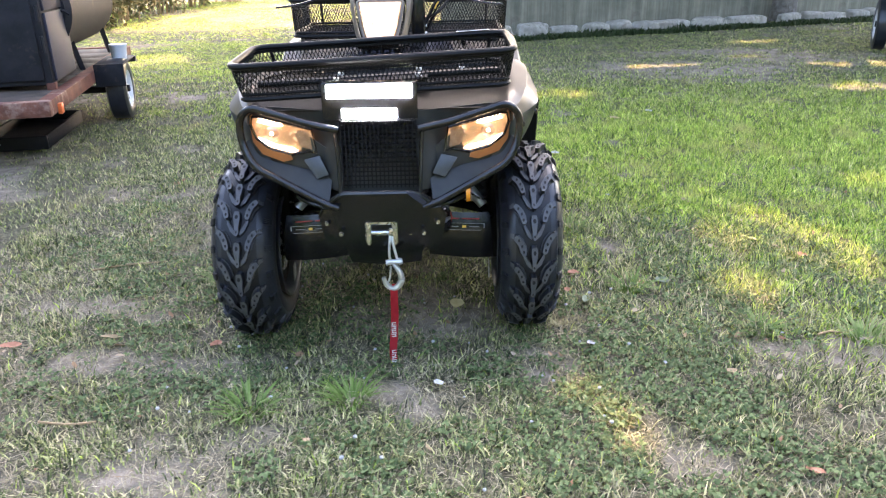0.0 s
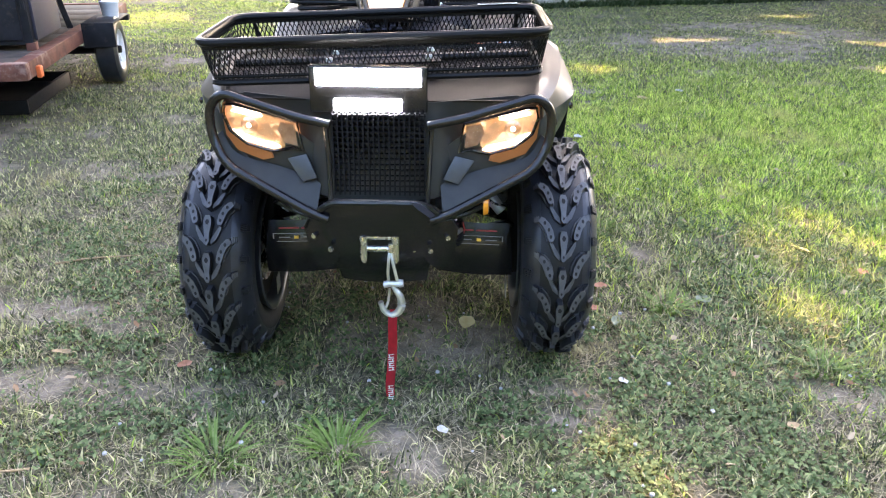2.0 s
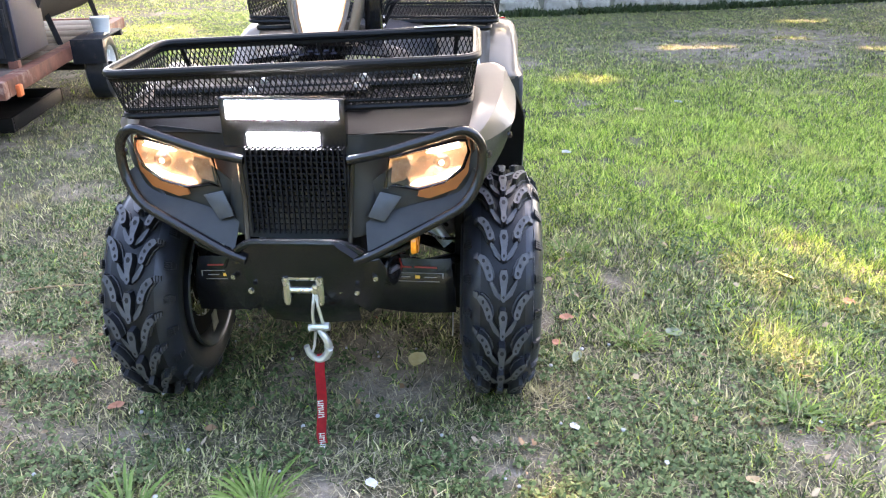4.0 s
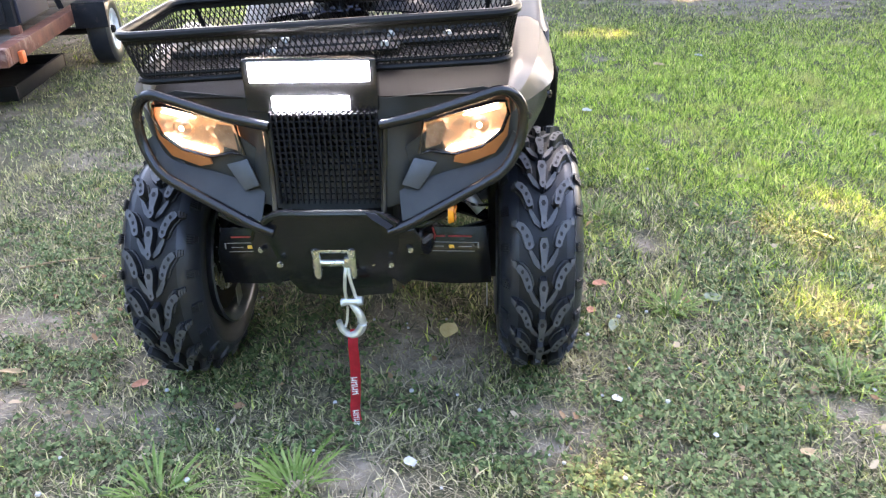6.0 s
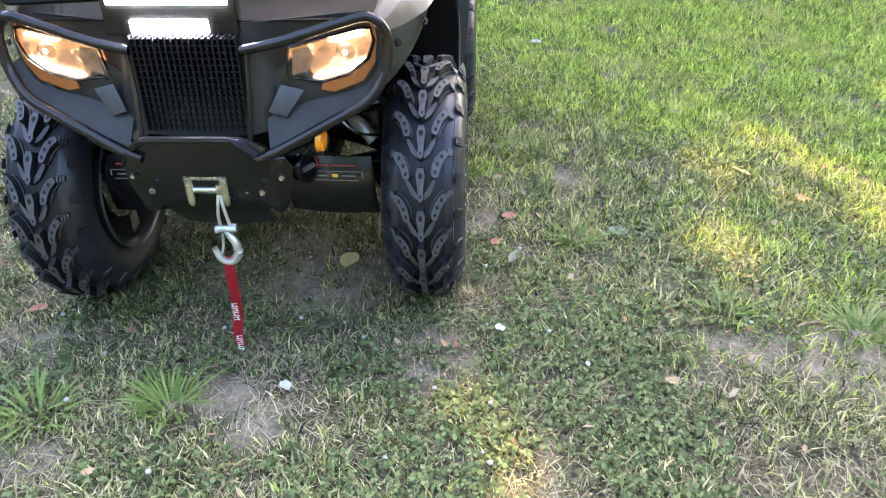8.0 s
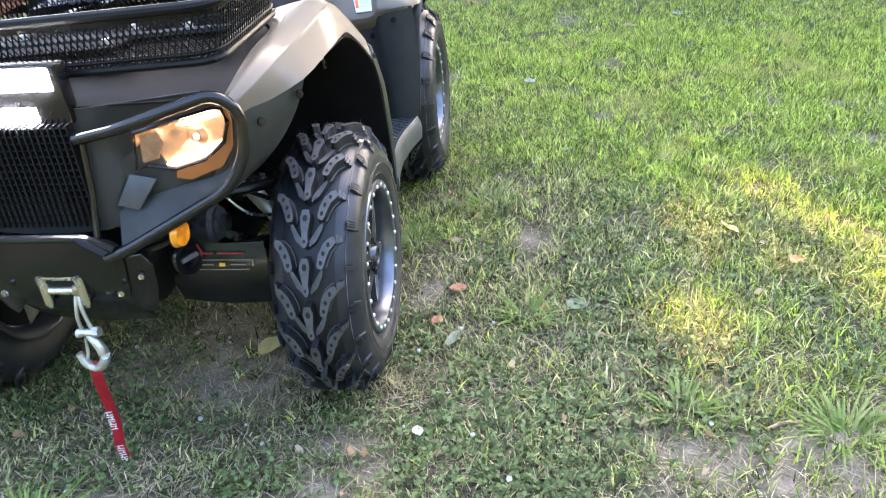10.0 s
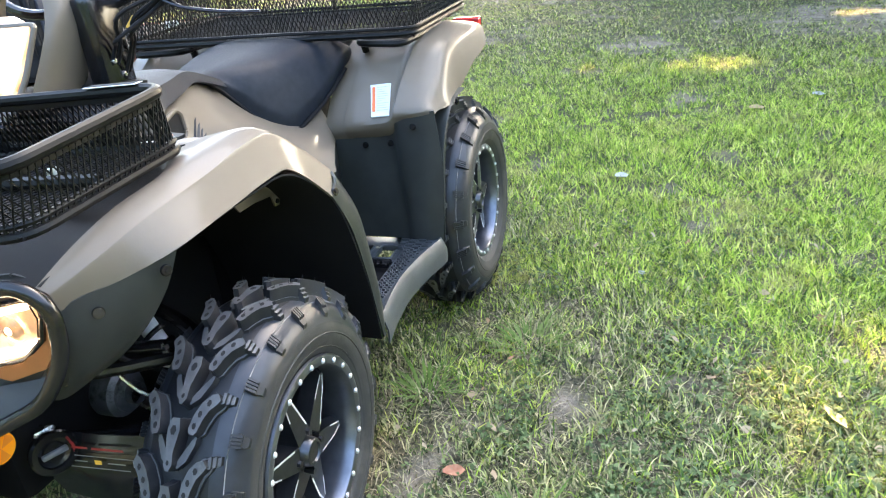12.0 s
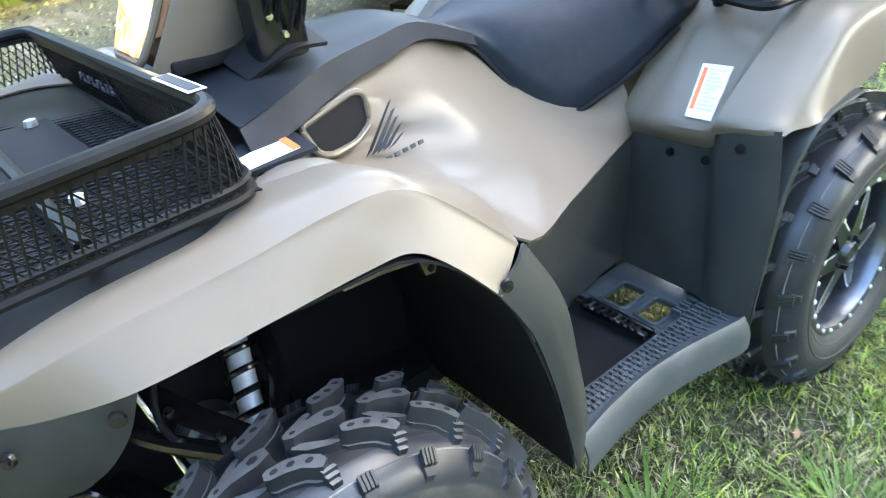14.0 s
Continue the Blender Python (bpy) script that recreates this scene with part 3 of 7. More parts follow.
TYRES = {0.87: tyre_meshes(0.87), 1.04: tyre_meshes(1.04, 0.78, 1.11)}


def wheel(x, y, z, spin, wide, side):
    m = Matrix.Translation((x * side, y, z)) @ Matrix.Diagonal((side, 1, 1, 1)) @ Matrix.Rotation(radians(spin), 4, "X")
    w = part("wheel", RIM, None, quad, "satin black wheel with silver studs and knobbly tyre", m)
    inset = Matrix.Translation((0.008 if wide < 1 else 0.0, 0, 0))
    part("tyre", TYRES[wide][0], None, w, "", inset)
    part("tread", TYRES[wide][1], None, w, "grey rubber tread lugs with painted-shade sides and small dimples", inset)
    part("mould_line", TYRES[wide][2], None, w, "pale scuffed mould line", inset)
    for k in range(6):
        t = Matrix.Rotation(radians(60 * k), 4, "X")
        part("spoke", SPOKE, None, w, "", Matrix.Translation((0.018, 0, 0)) @ t)
        part("spoke_edge", EDGE, None, w, "", Matrix.Translation((0.018, 0, 0)) @ t)
    part("inner_dark_disc", INNER_DISC, None, w)
    part("hub_cap", HUB, None, w, "", Matrix.Translation((0.012, 0, 0)))
    for k in range(4):
        a = radians(90 * k + 20)
        part("wheel_nut", NUT, None, w, "", Matrix.Translation((0.080, 0.044 * math.sin(a), 0.044 * math.cos(a))))
    for k in range(24):
        a = radians(15 * k + 6)
        part("rivet", RIVET, None, w, "", Matrix.Translation((0.1075, 0.179 * math.sin(a), 0.179 * math.cos(a))))


wheel(0.474, 0.0, 0.320, 12, 0.87, 1)
wheel(0.474, 0.0, 0.298, 3, 0.87, -1)
wheel(0.482, 1.283, 0.326, 30, 1.04, 1)
wheel(0.482, 1.283, 0.326, 8, 1.04, -1)

# ---- tan body ----
for s in (1, -1):
    part("front_fender", loft([
        [(0.388, -0.304, 0.836), (0.396, -0.304, 0.832), (0.402, -0.302, 0.826), (0.405, -0.300, 0.818), (0.406, -0.294, 0.794)],
        [(0.398, -0.230, 0.866), (0.415, -0.231, 0.864), (0.434, -0.230, 0.852), (0.440, -0.228, 0.845), (0.453, -0.218, 0.806)],
        [(0.402, -0.140, 0.886), (0.425, -0.142, 0.888), (0.458, -0.141, 0.876), (0.466, -0.140, 0.868), (0.500, -0.140, 0.822)],
        [(0.400, -0.010, 0.896), (0.430, -0.004, 0.904), (0.474, 0.000, 0.893), (0.483, 0.000, 0.884), (0.514, 0.000, 0.833)],
        [(0.340, 0.080, 0.896), (0.430, 0.100, 0.914), (0.479, 0.110, 0.906), (0.488, 0.112, 0.897), (0.518, 0.115, 0.838)],
        [(0.290, 0.180, 0.882), (0.440, 0.186, 0.914), (0.483, 0.196, 0.900), (0.492, 0.198, 0.890), (0.522, 0.180, 0.834)],
        [(0.300, 0.270, 0.838), (0.440, 0.268, 0.862), (0.500, 0.266, 0.850), (0.509, 0.262, 0.840), (0.538, 0.228, 0.795)],
        [(0.340, 0.380, 0.796), (0.440, 0.360, 0.798), (0.520, 0.340, 0.778), (0.532, 0.326, 0.772), (0.558, 0.276, 0.738)],
    ], 4, 4, 0.004, s), TAN, quad, "glossy tan front fender")
    part("side_panel", loft([
        [(0.190, 0.200, 0.896), (0.204, 0.203, 0.886), (0.216, 0.207, 0.850), (0.255, 0.212, 0.846), (0.330, 0.218, 0.862)],
        [(0.168, 0.255, 0.898), (0.181, 0.257, 0.884), (0.193, 0.262, 0.842), (0.228, 0.262, 0.824), (0.335, 0.255, 0.842)],
        [(0.134, 0.360, 0.905), (0.156, 0.362, 0.886), (0.166, 0.362, 0.838), (0.200, 0.360, 0.798), (0.430, 0.335, 0.800)],
        [(0.108, 0.440, 0.913), (0.143, 0.440, 0.876), (0.174, 0.440, 0.832), (0.222, 0.436, 0.788), (0.510, 0.376, 0.755)],
        [(0.084, 0.545, 0.920), (0.128, 0.548, 0.868), (0.188, 0.550, 0.816), (0.262, 0.548, 0.768), (0.437, 0.535, 0.722)],
        [(0.070, 0.690, 0.860), (0.120, 0.690, 0.806), (0.185, 0.690, 0.760), (0.265, 0.690, 0.732), (0.362, 0.690, 0.694)],
        [(0.150, 0.820, 0.745), (0.180, 0.820, 0.735), (0.215, 0.820, 0.718), (0.258, 0.820, 0.700), (0.298, 0.820, 0.668)],
        [(0.195, 0.945, 0.770), (0.206, 0.948, 0.745), (0.220, 0.950, 0.714), (0.236, 0.944, 0.680), (0.246, 0.932, 0.647)],
    ], 4, 4, 0.004, s), TAN, quad, "glossy tan bodywork beside the seat")
    part("rear_fender", loft([
        [(0.225, 0.934, 0.650), (0.290, 0.931, 0.655), (0.300, 0.926, 0.660), (0.425, 0.922, 0.668), (0.450, 0.902, 0.705), (0.462, 0.899, 0.714), (0.530, 0.898, 0.728), (0.556, 0.902, 0.734), (0.572, 0.910, 0.735)],
        [(0.225, 0.925, 0.690), (0.290, 0.918, 0.696), (0.300, 0.906, 0.700), (0.425, 0.897, 0.712), (0.450, 0.893, 0.735), (0.462, 0.892, 0.742), (0.530, 0.896, 0.747), (0.556, 0.908, 0.748), (0.576, 0.935, 0.738)],
        [(0.225, 0.965, 0.740), (0.290, 0.962, 0.744), (0.300, 0.954, 0.750), (0.425, 0.948, 0.760), (0.452, 0.946, 0.782), (0.464, 0.944, 0.788), (0.535, 0.952, 0.782), (0.566, 0.965, 0.758), (0.586, 0.985, 0.734)],
        [(0.222, 1.030, 0.792), (0.290, 1.030, 0.796), (0.300, 1.022, 0.803), (0.425, 1.018, 0.810), (0.455, 1.016, 0.832), (0.468, 1.016, 0.836), (0.540, 1.026, 0.822), (0.568, 1.040, 0.795), (0.584, 1.065, 0.736)],
        [(0.220, 1.130, 0.862), (0.290, 1.130, 0.864), (0.300, 1.126, 0.869), (0.425, 1.126, 0.874), (0.458, 1.124, 0.890), (0.472, 1.124, 0.893), (0.538, 1.128, 0.878), (0.562, 1.134, 0.845), (0.576, 1.145, 0.742)],
        [(0.220, 1.280, 0.896), (0.290, 1.280, 0.896), (0.300, 1.280, 0.899), (0.425, 1.280, 0.899), (0.460, 1.280, 0.908), (0.475, 1.280, 0.909), (0.540, 1.280, 0.897), (0.566, 1.280, 0.870), (0.584, 1.285, 0.790)],
        [(0.220, 1.420, 0.893), (0.290, 1.420, 0.893), (0.300, 1.420, 0.895), (0.425, 1.420, 0.895), (0.460, 1.420, 0.902), (0.475, 1.420, 0.902), (0.542, 1.420, 0.894), (0.570, 1.418, 0.870), (0.588, 1.415, 0.812)],
        [(0.220, 1.540, 0.875), (0.290, 1.540, 0.875), (0.300, 1.540, 0.876), (0.425, 1.540, 0.875), (0.450, 1.540, 0.880), (0.465, 1.540, 0.880), (0.535, 1.530, 0.874), (0.560, 1.520, 0.858), (0.574, 1.500, 0.824)],
    ], 4, 3, 0.004, s), TAN, quad, "glossy tan rear fender")
    # black plastic round the arches
    part("front_skirt", loft([
        [(0.345, -0.296, 0.696), (0.342, -0.306, 0.688), (0.330, -0.314, 0.668), (0.315, -0.305, 0.640)],
        [(0.406, -0.292, 0.794), (0.402, -0.296, 0.738), (0.376, -0.298, 0.674), (0.350, -0.290, 0.635)],
        [(0.452, -0.220, 0.806), (0.440, -0.240, 0.750), (0.415, -0.245, 0.690), (0.385, -0.240, 0.655)],
        [(0.499, -0.143, 0.820), (0.479, -0.160, 0.765), (0.446, -0.188, 0.710), (0.406, -0.218, 0.668)],
    ], 5, 4, 0.004, s), PLASTIC, quad, "black plastic skirt under the front fender")
    part("arch_flap", loft([
        [(0.557, 0.270, 0.744), (0.547, 0.316, 0.764), (0.522, 0.352, 0.768)],
        [(0.560, 0.325, 0.650), (0.560, 0.365, 0.655), (0.540, 0.405, 0.660)],
        [(0.558, 0.365, 0.530), (0.562, 0.395, 0.530), (0.545, 0.430, 0.530)],
        [(0.556, 0.392, 0.420), (0.560, 0.415, 0.420), (0.545, 0.448, 0.420)],
        [(0.556, 0.412, 0.325), (0.557, 0.420, 0.325), (0.548, 0.436, 0.330)],
    ], 5, 4, 0.005, s), PLASTIC, quad, "black plastic mud flap edge")
    part("fender_flange", plate([(0.430 * s, y, z) for y, z in ((0.106, 0.795), (0.128, 0.766), (0.182, 0.763), (0.244, 0.753), (0.252, 0.727), (0.268, 0.725), (0.274, 0.744), (0.295, 0.735), (0.270, 0.772), (0.190, 0.788))], (s, 0, 0), 0.004), TAN, quad, "tan flange under the front fender")
    part("flange_bolt", disc(0.006, 0.008, 8, aim((0.433 * s, 0.260, 0.736), (s, 0, 0))), LINER, quad)
    part("wheel_liner", loft([
        [(0.180, -0.100, 0.770), (0.340, -0.110, 0.800), (0.496, -0.120, 0.824)],
        [(0.180, 0.040, 0.790), (0.340, 0.060, 0.825), (0.512, 0.060, 0.832)],
        [(0.180, 0.180, 0.760), (0.340, 0.190, 0.800), (0.524, 0.190, 0.822)],
        [(0.180, 0.300, 0.660), (0.340, 0.300, 0.700), (0.552, 0.288, 0.722)],
        [(0.180, 0.360, 0.560), (0.340, 0.365, 0.560), (0.556, 0.352, 0.570)],
        [(0.180, 0.395, 0.450), (0.340, 0.400, 0.440), (0.552, 0.395, 0.420)],
        [(0.180, 0.412, 0.320), (0.340, 0.416, 0.320), (0.550, 0.412, 0.320)],
    ], 4, 4, 0.004, s), LINER, quad, "matt black inner wheel arch")
    part("rear_arch", loft([
        [(0.590, 1.145, 0.742), (0.572, 1.140, 0.750), (0.400, 1.130, 0.760)],
        [(0.592, 1.000, 0.730), (0.570, 1.000, 0.735), (0.400, 1.020, 0.740)],
        [(0.588, 0.925, 0.640), (0.566, 0.915, 0.640), (0.400, 0.960, 0.640)],
        [(0.578, 0.900, 0.480), (0.560, 0.893, 0.480), (0.400, 0.930, 0.480)],
        [(0.562, 0.890, 0.300), (0.552, 0.885, 0.300), (0.400, 0.920, 0.300)],
    ], 4, 3, 0.004, s), PLASTIC, quad, "black plastic rear wheel arch")
    part("leg_guard", loft([
        [(0.246, 0.937, 0.660), (0.330, 0.933, 0.668), (0.424, 0.929, 0.679), (0.466, 0.903, 0.720), (0.530, 0.902, 0.738), (0.568, 0.910, 0.742)],
        [(0.246, 0.928, 0.560), (0.330, 0.924, 0.560), (0.430, 0.918, 0.560), (0.470, 0.894, 0.570), (0.530, 0.892, 0.580), (0.580, 0.905, 0.590)],
        [(0.246, 0.915, 0.450), (0.330, 0.912, 0.450), (0.440, 0.906, 0.450), (0.480, 0.884, 0.450), (0.530, 0.882, 0.450), (0.572, 0.893, 0.450)],
        [(0.246, 0.905, 0.360), (0.330, 0.902, 0.360), (0.445, 0.896, 0.360), (0.490, 0.876, 0.360), (0.530, 0.874, 0.360), (0.562, 0.884, 0.320)],
    ], 4, 4, 0.004, s), PLASTIC, quad, "black plastic leg guard ahead of the rear wheel")
    part("foot_wall", loft([
        [(0.508, 0.372, 0.748), (0.432, 0.536, 0.714), (0.358, 0.690, 0.686), (0.294, 0.820, 0.660), (0.244, 0.930, 0.640)],
        [(0.470, 0.400, 0.600), (0.390, 0.540, 0.580), (0.330, 0.690, 0.570), (0.280, 0.820, 0.560), (0.247, 0.928, 0.550)],
        [(0.420, 0.440, 0.480), (0.350, 0.550, 0.470), (0.300, 0.690, 0.460), (0.265, 0.820, 0.450), (0.247, 0.922, 0.440)],
        [(0.400, 0.450, 0.370), (0.320, 0.555, 0.365), (0.285, 0.690, 0.365), (0.260, 0.820, 0.365), (0.247, 0.915, 0.360)],
    ], 4, 4, 0.004, s), PLASTIC, quad, "black plastic inner footwell wall")
    # foot board with ribs, an outer lip and an inner well
    lip = [(0.548, 0.434, 0.366), (0.537, 0.521, 0.371), (0.531, 0.618, 0.374), (0.536, 0.686, 0.376), (0.545, 0.758, 0.376), (0.562, 0.853, 0.374), (0.562, 0.885, 0.372)]
    part("foot_board", loft([[(0.462, p[1], 0.340), (0.465, p[1], 0.358), (0.469, p[1], 0.363), (0.50, p[1], 0.364), (p[0] - 0.014, p[1], p[2] - 0.006), (p[0] - 0.006, p[1], p[2]), (p[0], p[1], p[2] - 0.004), (p[0] + 0.010, p[1] + 0.004, p[2] - 0.040), (p[0] + 0.008, p[1] + 0.004, p[2] - 0.078)] for p in lip], 4, 2, 0.004, s),
         WORN_SHEEN_PLASTIC, quad, "worn black plastic foot board with raised ribs, paled by painted sky sheen")
    ribs = bmesh.new()
    for i in range(34):
        y = 0.450 + i * 0.0125
        x0, x1 = 0.472 - (0.03 if y > 0.80 else 0), 0.518 if y < 0.72 else 0.518 + (y - 0.72) * 0.2
        for j in range(4):
            a = x0 + j * (x1 - x0) / 4
            box((a + 0.002) * s, (a + (x1 - x0) / 4 - 0.002) * s, y, y + 0.0055, 0.360, 0.3705 if (i + j) % 2 else 0.3680, 0, bm=ribs)
    part("tread_ribs", ribs, WORN_SHEEN_PLASTIC, quad, smooth=0)
    peg_ob = part("foot_peg", box(0.292 * s, 0.452 * s, 0.716, 0.732, 0.348, 0.362, 0.003), GLOSS, quad, "toothed steel foot peg")
    part("peg_bar", box(0.292 * s, 0.452 * s, 0.742, 0.752, 0.346, 0.360, 0.002), GLOSS, peg_ob)
    # two bright steel teeth are painted-in glints on the peg
    for i in range(9):
        part("peg_tooth", box((0.298 + i * 0.0165) * s, (0.305 + i * 0.0165) * s, 0.714, 0.734, 0.362, 0.369), STEEL if i % 4 == 1 else GLOSS, peg_ob)
    part("well_floor", loft([[(0.26, 0.44, 0.335), (0.35, 0.44, 0.330), (0.468, 0.44, 0.340)], [(0.26, 0.75, 0.335), (0.35, 0.75, 0.335), (0.468, 0.75, 0.340)]], 2, 2, 0.004, s), LINER, quad)
    for x0, x1, y0, y1 in ((0.25, 0.468, 0.850, 0.915), (0.25, 0.468, 0.752, 0.768), (0.25, 0.300, 0.768, 0.850), (0.362, 0.384, 0.768, 0.850), (0.440, 0.468, 0.768, 0.850)):
        part("well_tray", box(x0 * s, x1 * s, y0, y1, 0.336, 0.350, 0.002), WORN_SHEEN_PLASTIC, quad)
    for x0, x1 in ((0.300, 0.362), (0.384, 0.440)):
        part("well_rim", tube(rounded([(x0 * s, 0.768, 0.352), (x1 * s, 0.768, 0.352), (x1 * s, 0.850, 0.352), (x0 * s, 0.850, 0.352)], 0.012, 4, True), 0.004, 6, True), WORN_SHEEN_PLASTIC, quad)
    for place, way in (((0.552, 0.288, 0.747), (1, -0.2, 0.2)), ((0.509, 0.889, 0.702), (0.1, -1, 0.1)), ((0.437, -0.262, 0.775), (0.7, -0.6, 0.2)), ((0.489, -0.166, 0.797), (0.8, -0.4, 0.2)), ((0.345, 0.924, 0.640), (0, -1, 0)), ((0.425, 0.921, 0.645), (0, -1, 0.1)), ((0.587, 1.06, 0.725), (1, -0.2, 0))):
        w = Vector((way[0] * s, way[1], way[2])).normalized()
        p = Vector((place[0] * s, place[1], place[2])) + w * 0.004
        clip = disc(0.0095, 0.005, 14, aim(p, w))
        disc(0.0045, 0.004, 6, aim(p + w * 0.003, w), clip)
        part("trim_clip", clip, GLOSS, quad)
    # knee pad cover and slot by the tank
    slot = [(0.1850, 0.248, 0.884), (0.1630, 0.348, 0.899), (0.1600, 0.366, 0.890), (0.1640, 0.368, 0.848), (0.1740, 0.335, 0.833), (0.1930, 0.285, 0.836), (0.1990, 0.262, 0.846)]
    slot = [(x + 0.003, 0.308 + (y - 0.308) * 1.1 - 0.014, 0.866 + (z - 0.866) * 1.15) for x, y, z in slot]
    # Plate laid on the panel; its black stands for the shade in the recess.
    part("air_slot", plate([(p[0] * s + 0.007 * s, p[1], p[2] + 0.002) for p in slot], (0.92 * s, 0.15, 0.36), 0.006), LINER, quad, "air slot in the tank side, a flat plate painted dark")
    rim_line = rounded([(p[0] * s + 0.014 * s, p[1], p[2] + 0.004) for p in slot], 0.012, 4, True)
    part("slot_rim", tube(rim_line, 0.0055, 8, True), TAN, quad)
    badge = bmesh.new()
    for i in range(5):
        f = i / 5
        a = Vector((0.190 + 0.001 * i, 0.330 + 0.0095 * i, 0.803 + 0.000 * i))
        b = Vector((0.1580 + 0.0050 * i, 0.406 + 0.001 * i, 0.862 - 0.012 * i))
        w = Vector((-0.001, 0.0125, 0.000)) + (Vector((0.004, 0.0, 0.010)) if i == 0 else Vector((0.003, 0.003, 0.006)))
        q = [badge.verts.new((v.x * s + 0.0195 * s, v.y - 0.006, v.z + 0.007)) for v in (a, a + w, b + w * 0.5, b)]
        badge.faces.new(q)
    part("wing_decal", badge, DARK_INK, quad, "dark wing shaped decal", smooth=0)
    for i in range(5):                        # maker's name as plain bars
        y = 0.360 + i * 0.016
        part("name_bar", plate([(0.213 * s, y, 0.792 + i * 0.0012), (0.213 * s, y + 0.009, 0.7928 + i * 0.0012), (0.210 * s, y + 0.009, 0.7988 + i * 0.0012), (0.210 * s, y, 0.798 + i * 0.0012)], (0.9 * s, 0, 0.4), 0.003), DARK_INK, quad)
    cap = loft([[(0.300, 0.090, 0.884), (0.325, 0.086, 0.892), (0.350, 0.090, 0.890)], [(0.290, 0.140, 0.890), (0.325, 0.138, 0.903), (0.365, 0.142, 0.900)], [(0.290, 0.190, 0.878), (0.322, 0.192, 0.892), (0.362, 0.192, 0.890)], [(0.290, 0.240, 0.846), (0.322, 0.240, 0.855), (0.350, 0.240, 0.852)]], 4, 4, 0.003, s)
    part("cowl", cap, TAN, quad)

# stickers
warning = part("warning_label", plate([(0.352, 1.002, 0.7915), (0.417, 0.998, 0.7975), (0.437, 0.905, 0.7285), (0.382, 0.908, 0.7240)], (0, -0.55, 0.83), 0.004), PALE_INK, quad, "white warning label with a red bar")
bars = bmesh.new()
o, ax, dn = Vector((0.353, 0.9995, 0.7958)), Vector((0.062, -0.004, 0.0055)), Vector((0.027, -0.094, -0.0677))
for a0, a1, b0, b1 in ((0.08, 0.24, 0.08, 0.86),):
    bars.faces.new([bars.verts.new(o + ax * a + dn * b) for a, b in ((a0, b0), (a1, b0), (a1, b1), (a0, b1))])
part("label_bar", bars, ORANGE_INK, warning, smooth=0)
for i in range(11):
    b0 = 0.10 + i * 0.072
    end = 0.88 - 0.3 * ((i * 7) % 5 == 2) - 0.12 * ((i * 5) % 3 == 1)
    bars = bmesh.new()
    bars.faces.new([bars.verts.new(o + ax * a + dn * b + Vector((0, 0, 0.0004))) for a, b in ((0.34, b0), (end, b0), (end, b0 + 0.022), (0.34, b0 + 0.018))])
    part("label_line", bars, GREY_INK, warning, smooth=0)
part("dash_ledge", plate([(0.215, 0.088, 0.897), (0.300, 0.084, 0.893), (0.300, 0.200, 0.893), (0.215, 0.205, 0.897)], (0.05, 0, 1), 0.006), GREY_PLASTIC, quad)
part("dash_label", plate([(0.256, 0.106, 0.9005), (0.232, 0.185, 0.9005), (0.286, 0.182, 0.8985), (0.294, 0.096, 0.8985)], (0.05, 0, 1), 0.002), WHITE_INK, quad, "white label with an orange bar")
part("dash_bar", plate([(0.235, 0.174, 0.9020), (0.232, 0.185, 0.9020), (0.286, 0.182, 0.9000), (0.287, 0.171, 0.9000)], (0.05, 0, 1), 0.002), ORANGE_INK, quad)

# charcoal tank cover, dash and seat
def tank_row(y, edge, low, crest, bevel):
    """Half mirrored: a lower edge, a bevelled side band and a nearly flat top."""
    half = [(edge, y, low), (edge - bevel * 0.75, y, low + bevel), (edge - bevel * 0.98, y, low + bevel * 1.10), (edge * 0.45, y, crest - 0.003), (0, y, crest)]
    return [(-x, b, z) for x, b, z in half] + half[-2::-1]


part("tank_cover", loft([tank_row(*r) for r in ((0.130, 0.255, 0.895, 0.948, 0.034), (0.210, 0.235, 0.905, 0.962, 0.036), (0.335, 0.160, 0.910, 0.966, 0.034), (0.450, 0.126, 0.917, 0.964, 0.030), (0.545, 0.103, 0.922, 0.956, 0.024), (0.660, 0.105, 0.880, 0.908, 0.018))], 4, 2, 0.004),
     GREY_PLASTIC, quad, "charcoal plastic tank cover")
seat = bmesh.new()
rows = []
for y, w, zt, ze, zb in ((0.585, 0.040, 0.912, 0.905, 0.897), (0.65, 0.070, 0.914, 0.900, 0.882), (0.69, 0.092, 0.915, 0.880, 0.840), (0.735, 0.145, 0.918, 0.825, 0.760), (0.80, 0.188, 0.922, 0.785, 0.722),
                         (0.88, 0.215, 0.928, 0.805, 0.745), (0.97, 0.236, 0.934, 0.840, 0.785), (1.06, 0.250, 0.938, 0.870, 0.835), (1.13, 0.246, 0.936, 0.880, 0.850), (1.18, 0.220, 0.915, 0.880, 0.860)):
    half = [(0.0, zt), (w * 0.45, zt - 0.002), (w * 0.78, zt - 0.018 - (zt - ze) * 0.12), (w * 0.97, ze), (w, (ze + zb) / 2), (w * 0.985, zb)]
    rows.append([(-x, y, z) for x, z in half[::-1]] + [(x, y, z) for x, z in half[1:]])
rows = [spline(r, 3) for r in rows]
cols = [spline([r[j] for r in rows], 4) for j in range(len(rows[0]))]
grid_faces(seat, cols)
bmesh.ops.recalc_face_normals(seat, faces=seat.faces)
bmesh.ops.solidify(seat, geom=seat.faces[:], thickness=0.01)
saddle = part("seat", seat, VINYL, quad, "black vinyl saddle")
